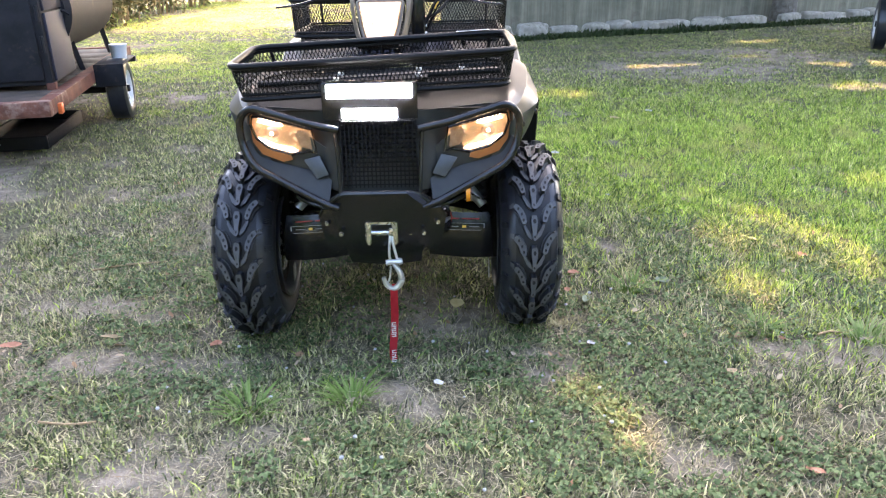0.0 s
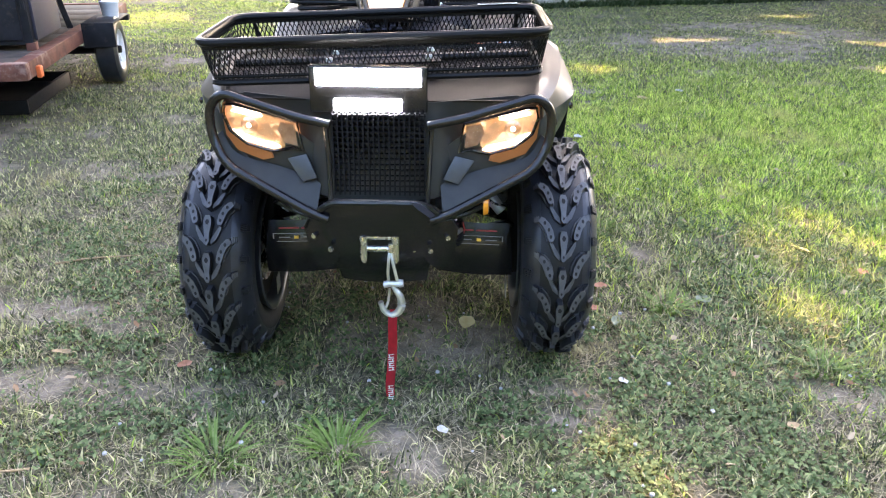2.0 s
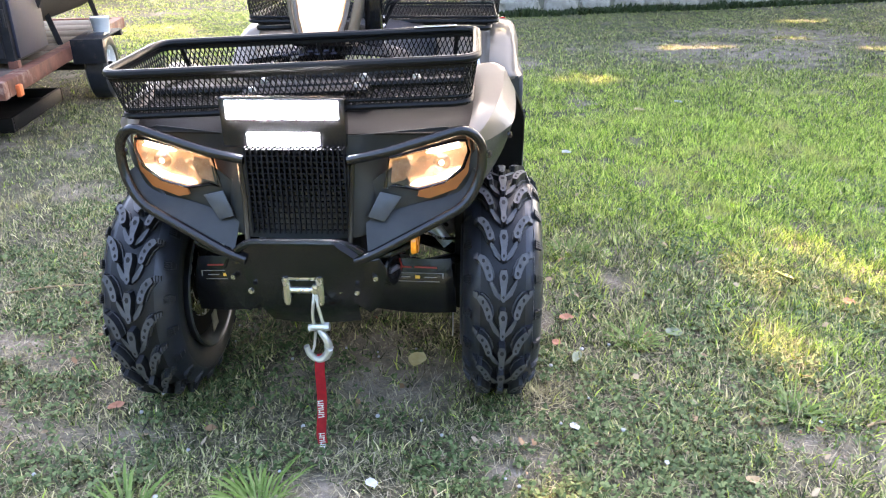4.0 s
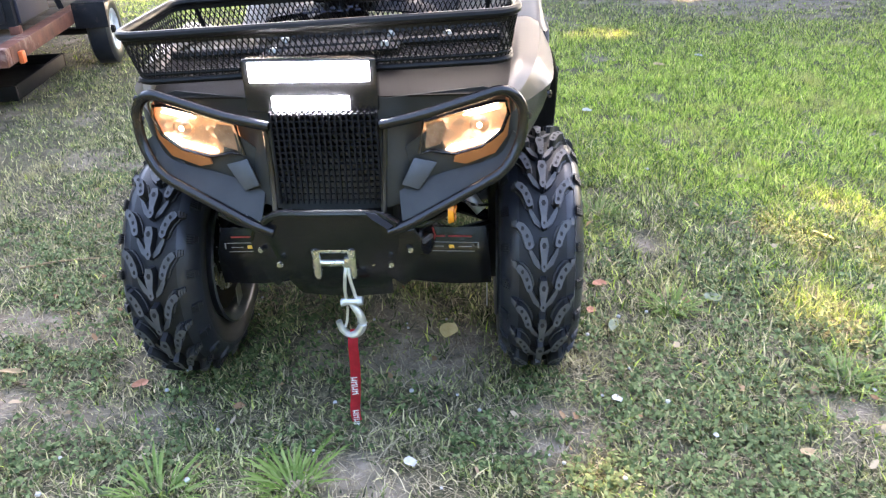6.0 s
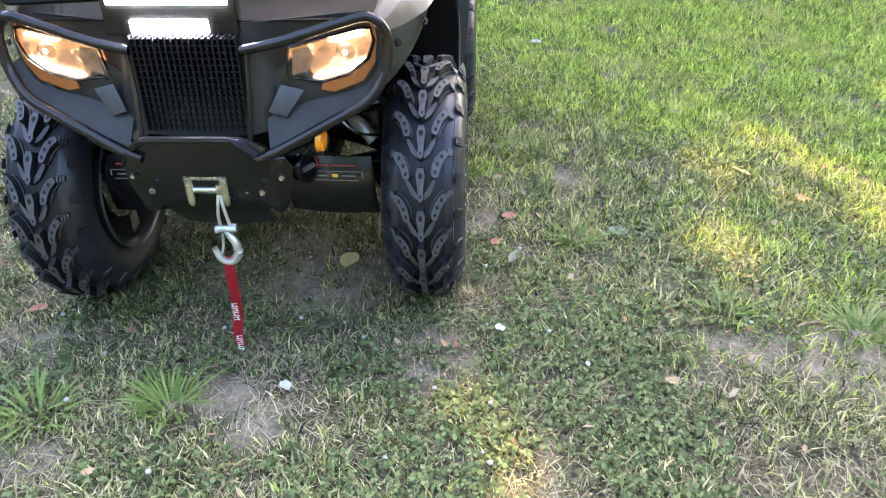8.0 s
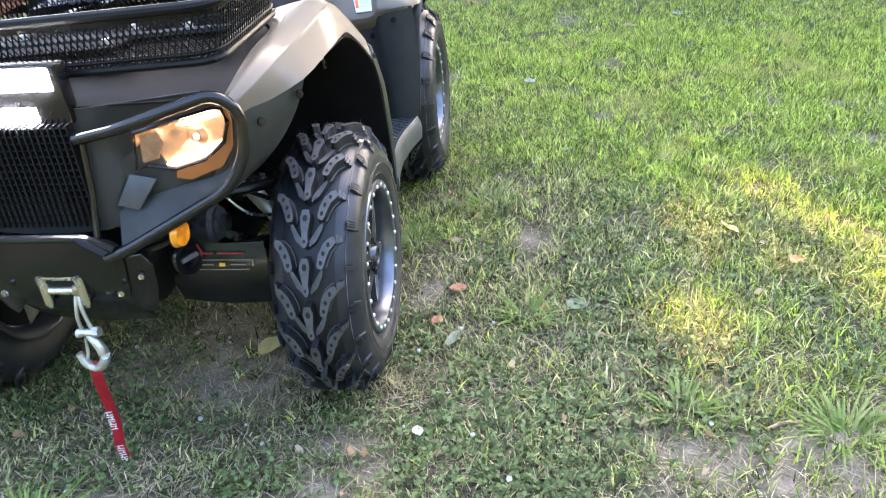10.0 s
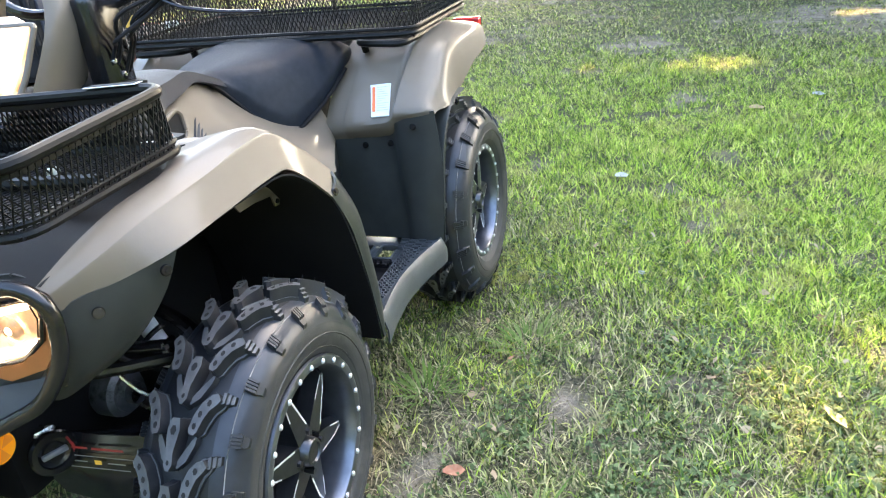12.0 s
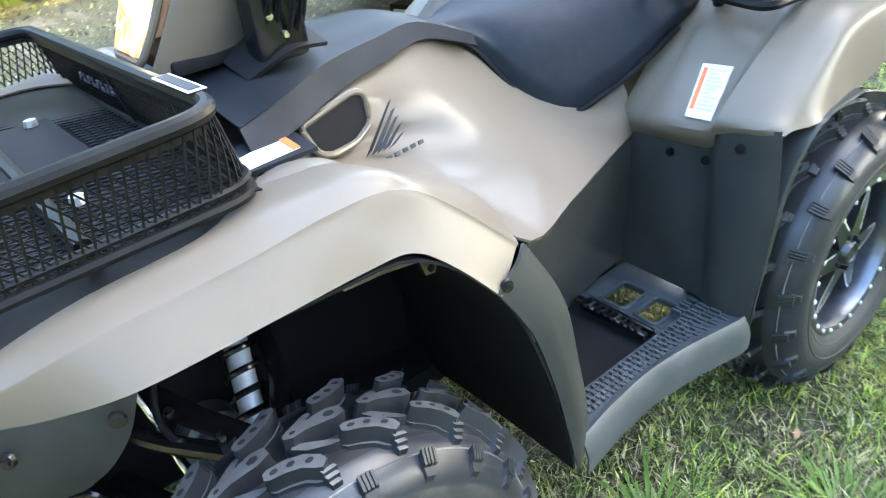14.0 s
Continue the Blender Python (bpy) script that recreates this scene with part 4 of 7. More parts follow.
for s in (1, -1):
    line = spline([(x * s, y, z) for x, y, z in ((0.044, 0.59, 0.898), (0.073, 0.65, 0.882), (0.095, 0.69, 0.838), (0.147, 0.735, 0.758), (0.190, 0.80, 0.720), (0.217, 0.88, 0.744), (0.238, 0.97, 0.784), (0.252, 1.06, 0.834))], 5)
    part("seat_piping", tube(line, 0.006, 6), LINER, saddle)

# ---- front: hood, grille, lamps ----
part("hood", loft([
    [(-0.394, -0.302, 0.836), (-0.200, -0.330, 0.842), (0, -0.345, 0.840), (0.200, -0.330, 0.842), (0.394, -0.302, 0.836)],
    [(-0.406, -0.210, 0.868), (-0.200, -0.220, 0.868), (0, -0.225, 0.868), (0.200, -0.220, 0.868), (0.406, -0.210, 0.868)],
    [(-0.406, -0.040, 0.889), (-0.200, -0.020, 0.889), (0, -0.020, 0.889), (0.200, -0.020, 0.889), (0.406, -0.040, 0.889)],
    [(-0.350, 0.075, 0.892), (-0.200, 0.160, 0.892), (0, 0.160, 0.896), (0.200, 0.160, 0.892), (0.350, 0.075, 0.892)],
], 4, 3, 0.004), HOOD, quad, "satin black plastic hood with shade put into its colour")
part("front_mask", loft([
    [(-0.340, -0.298, 0.850), (-0.180, -0.332, 0.842), (-0.110, -0.345, 0.840), (0.110, -0.345, 0.840), (0.180, -0.332, 0.842), (0.340, -0.298, 0.850)],
    [(-0.360, -0.288, 0.760), (-0.190, -0.305, 0.770), (-0.118, -0.352, 0.760), (0.118, -0.352, 0.760), (0.190, -0.305, 0.770), (0.360, -0.288, 0.760)],
    [(-0.330, -0.285, 0.690), (-0.200, -0.305, 0.690), (-0.125, -0.362, 0.680), (0.125, -0.362, 0.680), (0.200, -0.305, 0.690), (0.330, -0.285, 0.690)],
    [(-0.250, -0.290, 0.640), (-0.180, -0.315, 0.630), (-0.128, -0.368, 0.600), (0.128, -0.368, 0.600), (0.180, -0.315, 0.630), (0.250, -0.290, 0.640)],
], 4, 3, 0.004), PLASTIC, quad, "black plastic front mask")
grille = bmesh.new()
for i in range(19):
    x = -0.1125 + i * 0.0125
    box(x - 0.0018, x + 0.0018, -0.378, -0.356, 0.612, 0.820, 0, bm=grille)
for j in range(15):
    z = 0.620 + j * 0.0138
    box(-0.115, 0.115, -0.374, -0.360, z - 0.0016, z + 0.0016, 0, bm=grille)
part("grille", grille, LINER, quad, "black plastic grille of fine bars", smooth=0)
for s in (1, -1):
    part("grille_post", tube([(0.120 * s, -0.402, 0.602), (0.124 * s, -0.378, 0.690), (0.130 * s, -0.366, 0.800)], 0.0065, 8), GLOSS, quad, "slim gloss black upright beside the grille")

for s in (1, -1):
    def at(u, v, d=0.0):
        """A place on the lamp's face: u from the inner to the outer end, v up, d ahead."""
        inner, outer = Vector((0.196, -0.312, 0)), Vector((0.392, -0.302, 0))
        zlo, zhi = 0.704, 0.780 + 0.048 * u
        p = inner.lerp(outer, u)
        return Vector((p.x * s, p.y - d, zlo + (zhi - zlo) * v))
    outline = [(0.0, 0.06), (0.12, 0.14), (0.40, 0.02), (0.72, 0.17), (0.93, 0.44), (1.0, 0.74), (0.97, 0.96), (0.88, 1.0), (0.06, 1.0)]
    lamp = part("headlamp", plate([at(u, v, 0.0) for u, v in outline], (0, -1, 0), 0.006), LAMP_INSIDE, quad, "lit amber-white headlamp")
    bowl = lathe([(0.0, 0.003), (0.002, 0.010), (0.007, 0.018), (0.008, 0.020), (0.006, 0.021), (0.0, 0.012), (0.0, 0.003)], 20, "y")
    part("lamp_bowl", bowl, LAMP_INSIDE, lamp, "reflector bowl given its own glow", Matrix.Translation(at(0.68, 0.62, 0.016)))
    bulb = bmesh.new()
    bmesh.ops.create_uvsphere(bulb, u_segments=10, v_segments=8, radius=0.0075, matrix=Matrix.Translation(at(0.68, 0.62, 0.012)))
    part("bulb", bulb, LAMP_WARM, lamp)
    # glowing strips stand for the bulb's reflections in the lamp
    for cut in (((0.30, 0.13), (0.40, 0.09), (0.78, 0.26), (0.90, 0.46), (0.62, 0.30), (0.36, 0.22)), ((0.50, 0.90), (0.86, 0.92), (0.90, 0.86), (0.60, 0.84))):
        part("glow_strip", plate([at(u, v, 0.008) for u, v in cut], (0, -1, 0), 0.003), LAMP_WARM, lamp)
    # Rosy plate covers the glow; its colour stands for the dimmer inner end.
    part("dim_plate", plate([at(u, v, 0.007) for u, v in ((0.07, 0.20), (0.24, 0.28), (0.32, 0.62), (0.28, 0.86), (0.10, 0.88))], (0, -1, 0), 0.003), SHADE_TINT, lamp, "rosy plate painted as the lamp's dimmer inner end")
    part("lens_rim", tube([at(u, v, 0.012) for u, v in outline], 0.0045, 6, True), GLOSS, lamp)
    lens = plate([at(u * 0.98 + 0.01, v * 0.98 + 0.01, 0.017) for u, v in outline], (0, -1, 0), 0.003)
    lens_ob = part("lens", lens, GLASS, lamp, "clear lamp lens")
    lens_ob.visible_shadow = False
    # bezel carries the lamp's glow as painted orange-brown
    part("lamp_bezel", plate([(x * s, y, z) for x, y, z in ((0.386, -0.306, 0.829), (0.393, -0.303, 0.824), (0.397, -0.302, 0.795), (0.391, -0.303, 0.744), (0.364, -0.309, 0.706), (0.300, -0.318, 0.684), (0.272, -0.320, 0.690), (0.276, -0.320, 0.704), (0.336, -0.316, 0.720), (0.376, -0.309, 0.756), (0.388, -0.305, 0.792))], (0, -1, 0), 0.006), LAMP_LIT_TRIM, quad, "bezel round the headlamp, painted orange-brown as if lit by it")
    part("lamp_pocket", plate([(x * s, y, z) for x, y, z in ((0.340, -0.290, 0.848), (0.390, -0.286, 0.836), (0.408, -0.282, 0.800), (0.404, -0.286, 0.730), (0.375, -0.296, 0.668), (0.240, -0.318, 0.618), (0.130, -0.340, 0.590), (0.130, -0.330, 0.700))], (0, -1, 0.1), 0.004), PLASTIC, quad, "black plastic lamp pocket")
    part("corner_panel", plate([(x * s, y, z) for x, y, z in ((0.186, -0.336, 0.704), (0.236, -0.330, 0.690), (0.196, -0.354, 0.636), (0.158, -0.360, 0.650))], (0, -1, 0.3), 0.006, 0.002), WORN_SHEEN_PLASTIC, quad, "dull grey corner panel")
    part("lower_mask", loft([
        [(0.403, -0.300, 0.752), (0.368, -0.311, 0.696), (0.262, -0.322, 0.668), (0.150, -0.350, 0.640)],
        [(0.411, -0.309, 0.746), (0.377, -0.326, 0.684), (0.266, -0.350, 0.642), (0.154, -0.372, 0.605)],
        [(0.416, -0.318, 0.742), (0.382, -0.341, 0.677), (0.268, -0.369, 0.623), (0.158, -0.391, 0.575)],
    ], 4, 4, 0.004, s), PLASTIC, quad, "black plastic panel between headlamp and bumper")
    # bumper tube round the lamp
    guard = rounded([(0.118 * s, -0.372, 0.790), (0.205 * s, -0.364, 0.806), (0.386 * s, -0.334, 0.856), (0.424 * s, -0.322, 0.818), (0.423 * s, -0.328, 0.744), (0.386 * s, -0.352, 0.676), (0.170 * s, -0.402, 0.570), (0.128 * s, -0.406, 0.556)], 0.035, 6)
    part("bumper_tube", tube(guard, 0.0118, 12), GLOSS, quad, "gloss black tubular bumper")
part("bumper_cross", tube(rounded([(-0.150, -0.402, 0.578), (-0.118, -0.412, 0.604), (0.105, -0.412, 0.604), (0.145, -0.405, 0.574)], 0.02, 5), 0.009, 8), GLOSS, quad, "gloss black bumper cross bar")
# The bumper's sheen, painted on as a small added grey plate.
part("bumper_sheen", plate([(0.078, -0.418, 0.610), (0.104, -0.419, 0.606), (0.140, -0.413, 0.574), (0.128, -0.413, 0.566), (0.094, -0.417, 0.592)], (0, -1, 0.2), 0.003), SMOKER_DOOR, quad, "small grey plate painted as the sheen on the bumper")
part("bumper_plate", loft([
    [(-0.155, -0.400, 0.580), (-0.120, -0.408, 0.600), (0, -0.410, 0.602), (0.120, -0.408, 0.600), (0.155, -0.400, 0.580)],
    [(-0.150, -0.392, 0.530), (-0.120, -0.396, 0.530), (0, -0.398, 0.530), (0.120, -0.396, 0.530), (0.150, -0.392, 0.530)],
    [(-0.125, -0.360, 0.420), (-0.090, -0.362, 0.415), (0, -0.362, 0.410), (0.090, -0.362, 0.415), (0.125, -0.360, 0.420)],
    [(-0.115, -0.280, 0.330), (-0.080, -0.280, 0.325), (0, -0.280, 0.320), (0.080, -0.280, 0.325), (0.115, -0.280, 0.330)],
], 4, 3, 0.006), GLOSS, quad, "gloss black bumper plate")
for s in (1, -1):
    wing = [(0.120, -0.392, 0.550), (0.182, -0.372, 0.548), (0.196, -0.366, 0.520), (0.190, -0.360, 0.470), (0.172, -0.350, 0.410), (0.150, -0.350, 0.392), (0.110, -0.365, 0.430)]
    part("side_plate", plate([(x * s, y, z) for x, y, z in wing], (0.35 * s, -1, 0), 0.006, 0.002), GLOSS, quad, "gloss black plate beside the winch")
    part("plate_edge", tube([(x * s, y - 0.006, z) for x, y, z in wing[:3]], 0.004, 6), GLOSS, quad)
    part("reflector_bracket", tube(rounded([(0.168 * s, -0.362, 0.545), (0.225 * s, -0.356, 0.560), (0.262 * s, -0.362, 0.586)], 0.02, 4), 0.008, 8), GLOSS, quad)
    for x, y, z in ((0.172, -0.382, 0.500), (0.128, -0.398, 0.470)):
        part("bolt", disc(0.0075, 0.007, 8, aim((x * s, y, z), (0.3 * s, -1, 0))), STEEL, quad)
light = part("reflector", disc(0.029, 0.012, 24, aim((0.268, -0.362, 0.586), (0.995, -0.10, 0.0))), AMBER, quad, "round amber side reflector")
for k in range(3):
    a = radians(120 * k + 30)
    w = Vector((0.995, -0.10, 0.0)).normalized()
    u = w.cross(Vector((0, 0, 1))).normalized()
    c = Vector((0.268, -0.362, 0.586)) + w * 0.0075
    tri_bm = bmesh.new()
    pts = [c] + [c + (u * math.cos(a + d) + Vector((0, 0, 1)) * math.sin(a + d)) * 0.022 for d in (-0.45, -0.15, 0.15, 0.45)]
    tri_bm.faces.new([tri_bm.verts.new(p) for p in pts])
    part("reflector_facet", tri_bm, AMBER_DARK, light, smooth=0)
ring = part("clutch_knob", lathe([(-0.012, 0.001), (-0.012, 0.036), (0.006, 0.042), (0.014, 0.042), (0.018, 0.038), (0.018, 0.029), (0.012, 0.027), (0.010, 0.020), (0.013, 0.018), (0.013, 0.001)], 28, "z"), GLOSS, quad, "gloss black winch clutch knob", aim((0.186, -0.222, 0.452), (0.8, -0.4, 0.1)))
part("grip_bar", box(-0.022, 0.022, -0.005, 0.005, 0.011, 0.020, 0.002), CAST, ring)
part("knob_foot", box(-0.018, 0.018, 0.026, 0.046, -0.016, 0.004, 0.004), STEEL, ring)
part("knob_stripe", tube([(0.212, -0.207, 0.430), (0.217, -0.203, 0.452), (0.212, -0.207, 0.474)], 0.0025, 6), RED_INK, quad)

# LED bar under the basket
bar = part("light_bar", box(-0.165, 0.118, -0.362, -0.325, 0.815, 0.928, 0.006), GLOSS, quad, "lit white LED light bar")
for row, n, x0, x1, z0, z1 in (("upper", 8, -0.150, 0.104, 0.882, 0.922), ("lower", 5, -0.108, 0.058, 0.822, 0.850)):
    for i in range(n):
        w = (x1 - x0) / n
        part("led", box(x0 + i * w + 0.0015, x0 + (i + 1) * w - 0.0015, -0.366, -0.361, z0, z1, 0.001, 1), LED, bar)

# ---- winch fairlead, cable, hook and strap ----
fair = part("roller_fairlead", box(-0.062, 0.058, -0.372, -0.364, 0.440, 0.508, 0.003), GLOSS, quad, "steel roller fairlead")
for x in (-0.044, 0.038):
    part("roller", lathe([(0.430, 0.001), (0.430, 0.006), (0.437, 0.006), (0.4375, 0.0105), (0.505, 0.0105), (0.5055, 0.006), (0.516, 0.007), (0.516, 0.001)], 16, "z"), STEEL, fair, m=Matrix.Translation((x, -0.386, 0)))
for z in (0.502, 0.468):
    part("roller", lathe([(-0.036, 0.001), (-0.036, 0.0085), (0.030, 0.0085), (0.030, 0.001)], 16, "x"), STEEL, fair, m=Matrix.Translation((0, -0.384, z)))
for x, z in ((-0.060, 0.505), (0.058, 0.507), (0.066, 0.478), (0.085, 0.462), (0.07, 0.495), (-0.062, 0.47)):
    part("bolt", disc(0.006, 0.008, 8, aim((x, -0.376, z), (0, -1, 0))), STEEL, fair)
part("winch_cable", tube(spline([(0.024, -0.382, 0.478), (0.020, -0.398, 0.440), (0.018, -0.405, 0.405), (0.022, -0.406, 0.375)], 5), 0.0042, 8), ZINC, quad, "pale winch cable")
part("winch_cable", tube(spline([(0.025, -0.382, 0.478), (0.030, -0.398, 0.440), (0.038, -0.404, 0.405), (0.044, -0.405, 0.378)], 5), 0.0042, 8), ZINC, quad)
part("cable_clamp", box(0.019, 0.031, -0.394, -0.378, 0.455, 0.483, 0.002), STEEL, quad)
hook = tube(spline([(0.030, -0.406, 0.372), (0.038, -0.408, 0.362), (0.050, -0.410, 0.342), (0.053, -0.411, 0.320), (0.046, -0.412, 0.302), (0.030, -0.412, 0.292), (0.014, -0.412, 0.296), (0.003, -0.412, 0.310), (-0.002, -0.412, 0.328)], 5),
            [0.007 + 0.006 * math.sin(min(1, i / 30) * 2.6) * (1 if i < 36 else 0.6) for i in range(41)], 10, flat=0.8)
hook_ob = part("winch_hook", hook, ZINC, quad, "zinc plated winch hook")
part("hook_latch", tube([(0.022, -0.408, 0.366), (0.018, -0.410, 0.330), (0.012, -0.411, 0.312)], 0.0035, 6), ZINC, hook_ob)
shackle = disc(0.009, 0.04, 12, aim((0.032, -0.406, 0.378), (1, 0, 0)))
disc(0.012, 0.012, 8, aim((0.052, -0.406, 0.380), (1, 0, 0.1)), shackle)
disc(0.010, 0.010, 8, aim((0.012, -0.406, 0.376), (1, 0, 0.1)), shackle)
part("hook_pin", shackle, ZINC, hook_ob)
rows = []
web = spline([(0.031, -0.411, 0.306), (0.029, -0.424, 0.270), (0.028, -0.420, 0.200), (0.023, -0.414, 0.130), (0.018, -0.420, 0.070), (0.020, -0.416, 0.036)], 6)
strap = bmesh.new()
for i, p in enumerate(web):
    tw = 0.25 + 0.15 * math.sin(i * 0.25)
    rows.append([p + Vector((math.cos(tw), math.sin(tw) * 0.7, 0)) * w * (0.7 if i < 3 else 1) for w in (-0.0125, -0.006, 0.006, 0.0125)])
grid_faces(strap, rows)
bmesh.ops.solidify(strap, geom=strap.faces[:], thickness=0.002)
strap_ob = part("pull_strap", strap, RED_WEB, quad, "red webbing pull strap with white print")
for zc in (0.175, 0.075):
    ink = bmesh.new()
    for i in range(4):
        z = zc - i * 0.0135
        base = Vector((0.0235 if z > 0.1 else 0.0205, -0.4245, z))
        for du, dz, wu, wz in ((0, 0, 0.0075, 0.0012), (0, -0.008, 0.0075, 0.0012), (0.004 if i % 2 else -0.004, -0.004, 0.0013, 0.004)):
            c = base + Vector((du, -0.0005, dz))
            ink.faces.new([ink.verts.new(c + Vector((a * wu, a * wu * 0.22, b * wz))) for a, b in ((-1, -1), (1, -1), (1, 1), (-1, 1))])
    part("strap_print", ink, WHITE_INK, strap_ob, smooth=0)

# ---- suspension, axle and frame ----
for s in (1, -1):
    for z0, z1, r in ((0.42, 0.40, 0.017), (0.565, 0.545, 0.014)):
        for y0 in (-0.17, 0.12):
            part("control_arm", tube(rounded([(0.115 * s, y0, z0), (0.25 * s, y0 * 0.7, (z0 + z1) / 2), (0.375 * s, 0.0 + y0 * 0.12, z1)], 0.05), r, 10), GLOSS, quad)
    part("arm_guard", loft([[(0.135, -0.190, 0.475), (0.250, -0.180, 0.462), (0.345, -0.155, 0.452)], [(0.135, -0.212, 0.405), (0.250, -0.202, 0.392), (0.355, -0.175, 0.380)], [(0.140, -0.190, 0.318), (0.250, -0.180, 0.300), (0.360, -0.150, 0.286)]], 4, 3, 0.005, s), GLOSS, quad, "gloss black arm guard with a sticker")
    logo = bmesh.new()
    def on_guard(u, v):
        p = Vector((0.150, -0.2095, 0.462)).lerp(Vector((0.335, -0.180, 0.444)), u) + Vector((0, -0.010, -0.060)) * v
        return Vector((p.x * s, p.y - 0.005, p.z))
    for u0, u1, v0, v1, k in ((0.34, 0.50, 0.06, 0.13, 0), (0.54, 0.86, 0.06, 0.13, 0), (0.18, 0.96, 0.34, 0.37, 1), (0.24, 0.90, 0.72, 0.75, 1), (0.18, 0.20, 0.37, 0.60, 1), (0.94, 0.96, 0.37, 0.60, 1), (0.28, 0.48, 0.52, 0.56, 1), (0.68, 0.86, 0.52, 0.56, 1), (0.55, 0.62, 0.47, 0.61, 2)):
        f = logo.faces.new([logo.verts.new(on_guard(u, v)) for u, v in ((u0, v0), (u1, v0), (u1, v1), (u0, v1))])
        f.material_index = k
    part("guard_sticker", logo, (RED_INK, FADED_INK, YELLOW_INK), quad, "red and grey sticker", smooth=0)
    part("knuckle", box(0.352 * s, 0.392 * s, -0.045, 0.045, 0.24, 0.57, 0.012), LINER, quad)
    part("brake_disc", lathe([(0.395, 0.02), (0.400, 0.125), (0.404, 0.125), (0.406, 0.02)], 32), STEEL, quad, m=Matrix.Translation((0, 0, 0.322)) @ Matrix.Diagonal((s, 1, 1, 1)))
    part("brake_tag", plate([((0.350) * s, -0.110, 0.245), (0.350 * s, -0.075, 0.250), (0.350 * s, -0.070, 0.200), (0.350 * s, -0.112, 0.190)], (-s, -0.2, 0), 0.003), ZINC, quad)
    part("drive_shaft", tube([(0.10 * s, 0.02, 0.40), (0.37 * s, 0.0, 0.33)], 0.014, 10), STEEL, quad)
    boot = lathe([(0.0, 0.022), (0.012, 0.040), (0.018, 0.030), (0.030, 0.044), (0.036, 0.033), (0.048, 0.047), (0.054, 0.036), (0.066, 0.050), (0.085, 0.052)], 20, "z")
    part("axle_boot", boot, LINER, quad, m=aim((0.29 * s, 0.005, 0.352), (s, 0, -0.25)))
    top, foot = Vector((0.117 * s, 0.080, 0.680)), Vector((0.333 * s, -0.004, 0.430))
    w = (top - foot).normalized()
    shock = part("shock_absorber", tube([foot, foot.lerp(top, 0.28), foot.lerp(top, 0.30), foot.lerp(top, 0.96)], [0.017, 0.021, 0.019, 0.019], 16), MACHINED, quad, "bright coil-over shock absorber")
    part("shock_rod", tube([foot.lerp(top, 0.4), top], 0.016, 12), STEEL, shock)
    coil = []
    u = w.cross(Vector((0, 1, 0))).normalized()
    v = w.cross(u)
    for i in range(97):
        a = i / 96 * 2 * math.pi * 7
        coil.append(foot.lerp(top, 0.30 + 0.66 * i / 96) + (u * math.cos(a) + v * math.sin(a)) * 0.0245)
    part("coil_spring", tube(coil, 0.0056, 8), GLOSS, shock)
    part("shock_collar", disc(0.029, 0.010, 20, aim(foot.lerp(top, 0.30), w)), MACHINED, shock)
    part("axle_joint", lathe([(0.0, 0.001), (0.0, 0.046), (0.010, 0.052), (0.050, 0.052), (0.058, 0.040), (0.066, 0.040), (0.070, 0.024), (0.085, 0.022)], 24), CAST, quad, "grey cast axle joint", Matrix.Translation((0.125 * s, -0.020, 0.432)) @ Matrix.Diagonal((s, 1, 1, 1)))
    part("brake_hose", tube(spline([(0.33 * s, -0.03, 0.50), (0.27 * s, -0.10, 0.58), (0.20 * s, -0.06, 0.66), (0.12 * s, 0.0, 0.70)], 6), 0.0055, 8), LINER, quad)
    casting = lathe([(0.0, 0.001), (0.0, 0.030), (0.012, 0.040), (0.030, 0.044), (0.050, 0.038), (0.058, 0.026), (0.075, 0.024), (0.075, 0.001)], 20)
    for k in range(5):
        a = radians(72 * k)
        disc(0.006, 0.010, 6, Matrix.Translation((0.060, 0.030 * math.sin(a), 0.030 * math.cos(a))) @ Matrix.Rotation(radians(90), 4, "Y"), casting)
    part("knuckle_casting", casting, CAST, quad, "grey cast steering knuckle", Matrix.Translation((0.30 * s, 0.085, 0.470)) @ Matrix.Diagonal((s, 1, 1, 1)))
    part("upper_arm_plate", plate([(x * s, y, z) for x, y, z in ((0.12, -0.13, 0.585), (0.27, -0.075, 0.565), (0.37, -0.02, 0.548), (0.37, 0.02, 0.548), (0.26, -0.035, 0.560), (0.12, -0.09, 0.580))], (0, 0, 1), 0.008, 0.002), GLOSS, quad, "gloss black pressed upper arm")
    part("brake_line", tube(spline([(0.36 * s, -0.03, 0.46), (0.30 * s, -0.09, 0.49), (0.24 * s, -0.10, 0.56), (0.20 * s, -0.11, 0.62)], 5), 0.004, 6), STEEL, quad)
    for x, y, z in ((0.205, -0.115, 0.625), (0.262, -0.085, 0.595), (0.330, -0.045, 0.568)):
        part("bolt", disc(0.008, 0.010, 6, aim((x * s, y, z), (0.3 * s, -0.2, 1))), STEEL, quad)
    part("tie_rod", tube([(0.06 * s, 0.10, 0.46), (0.37 * s, 0.09, 0.38)], 0.009, 8), GLOSS, quad)
    part("rear_arm", tube([(0.15 * s, 0.80, 0.32), (0.33 * s, 1.25, 0.33)], 0.03, 10), GLOSS, quad)
part("frame", box(-0.13, 0.13, -0.26, 1.40, 0.34, 0.60, 0.03), LINER, quad, "black frame and engine block")
part("belly_pan", box(-0.20, 0.20, -0.05, 1.10, 0.285, 0.34, 0.02), LINER, quad)
part("differential", box(-0.085, 0.085, -0.20, 0.10, 0.325, 0.47, 0.04), GLOSS, quad)
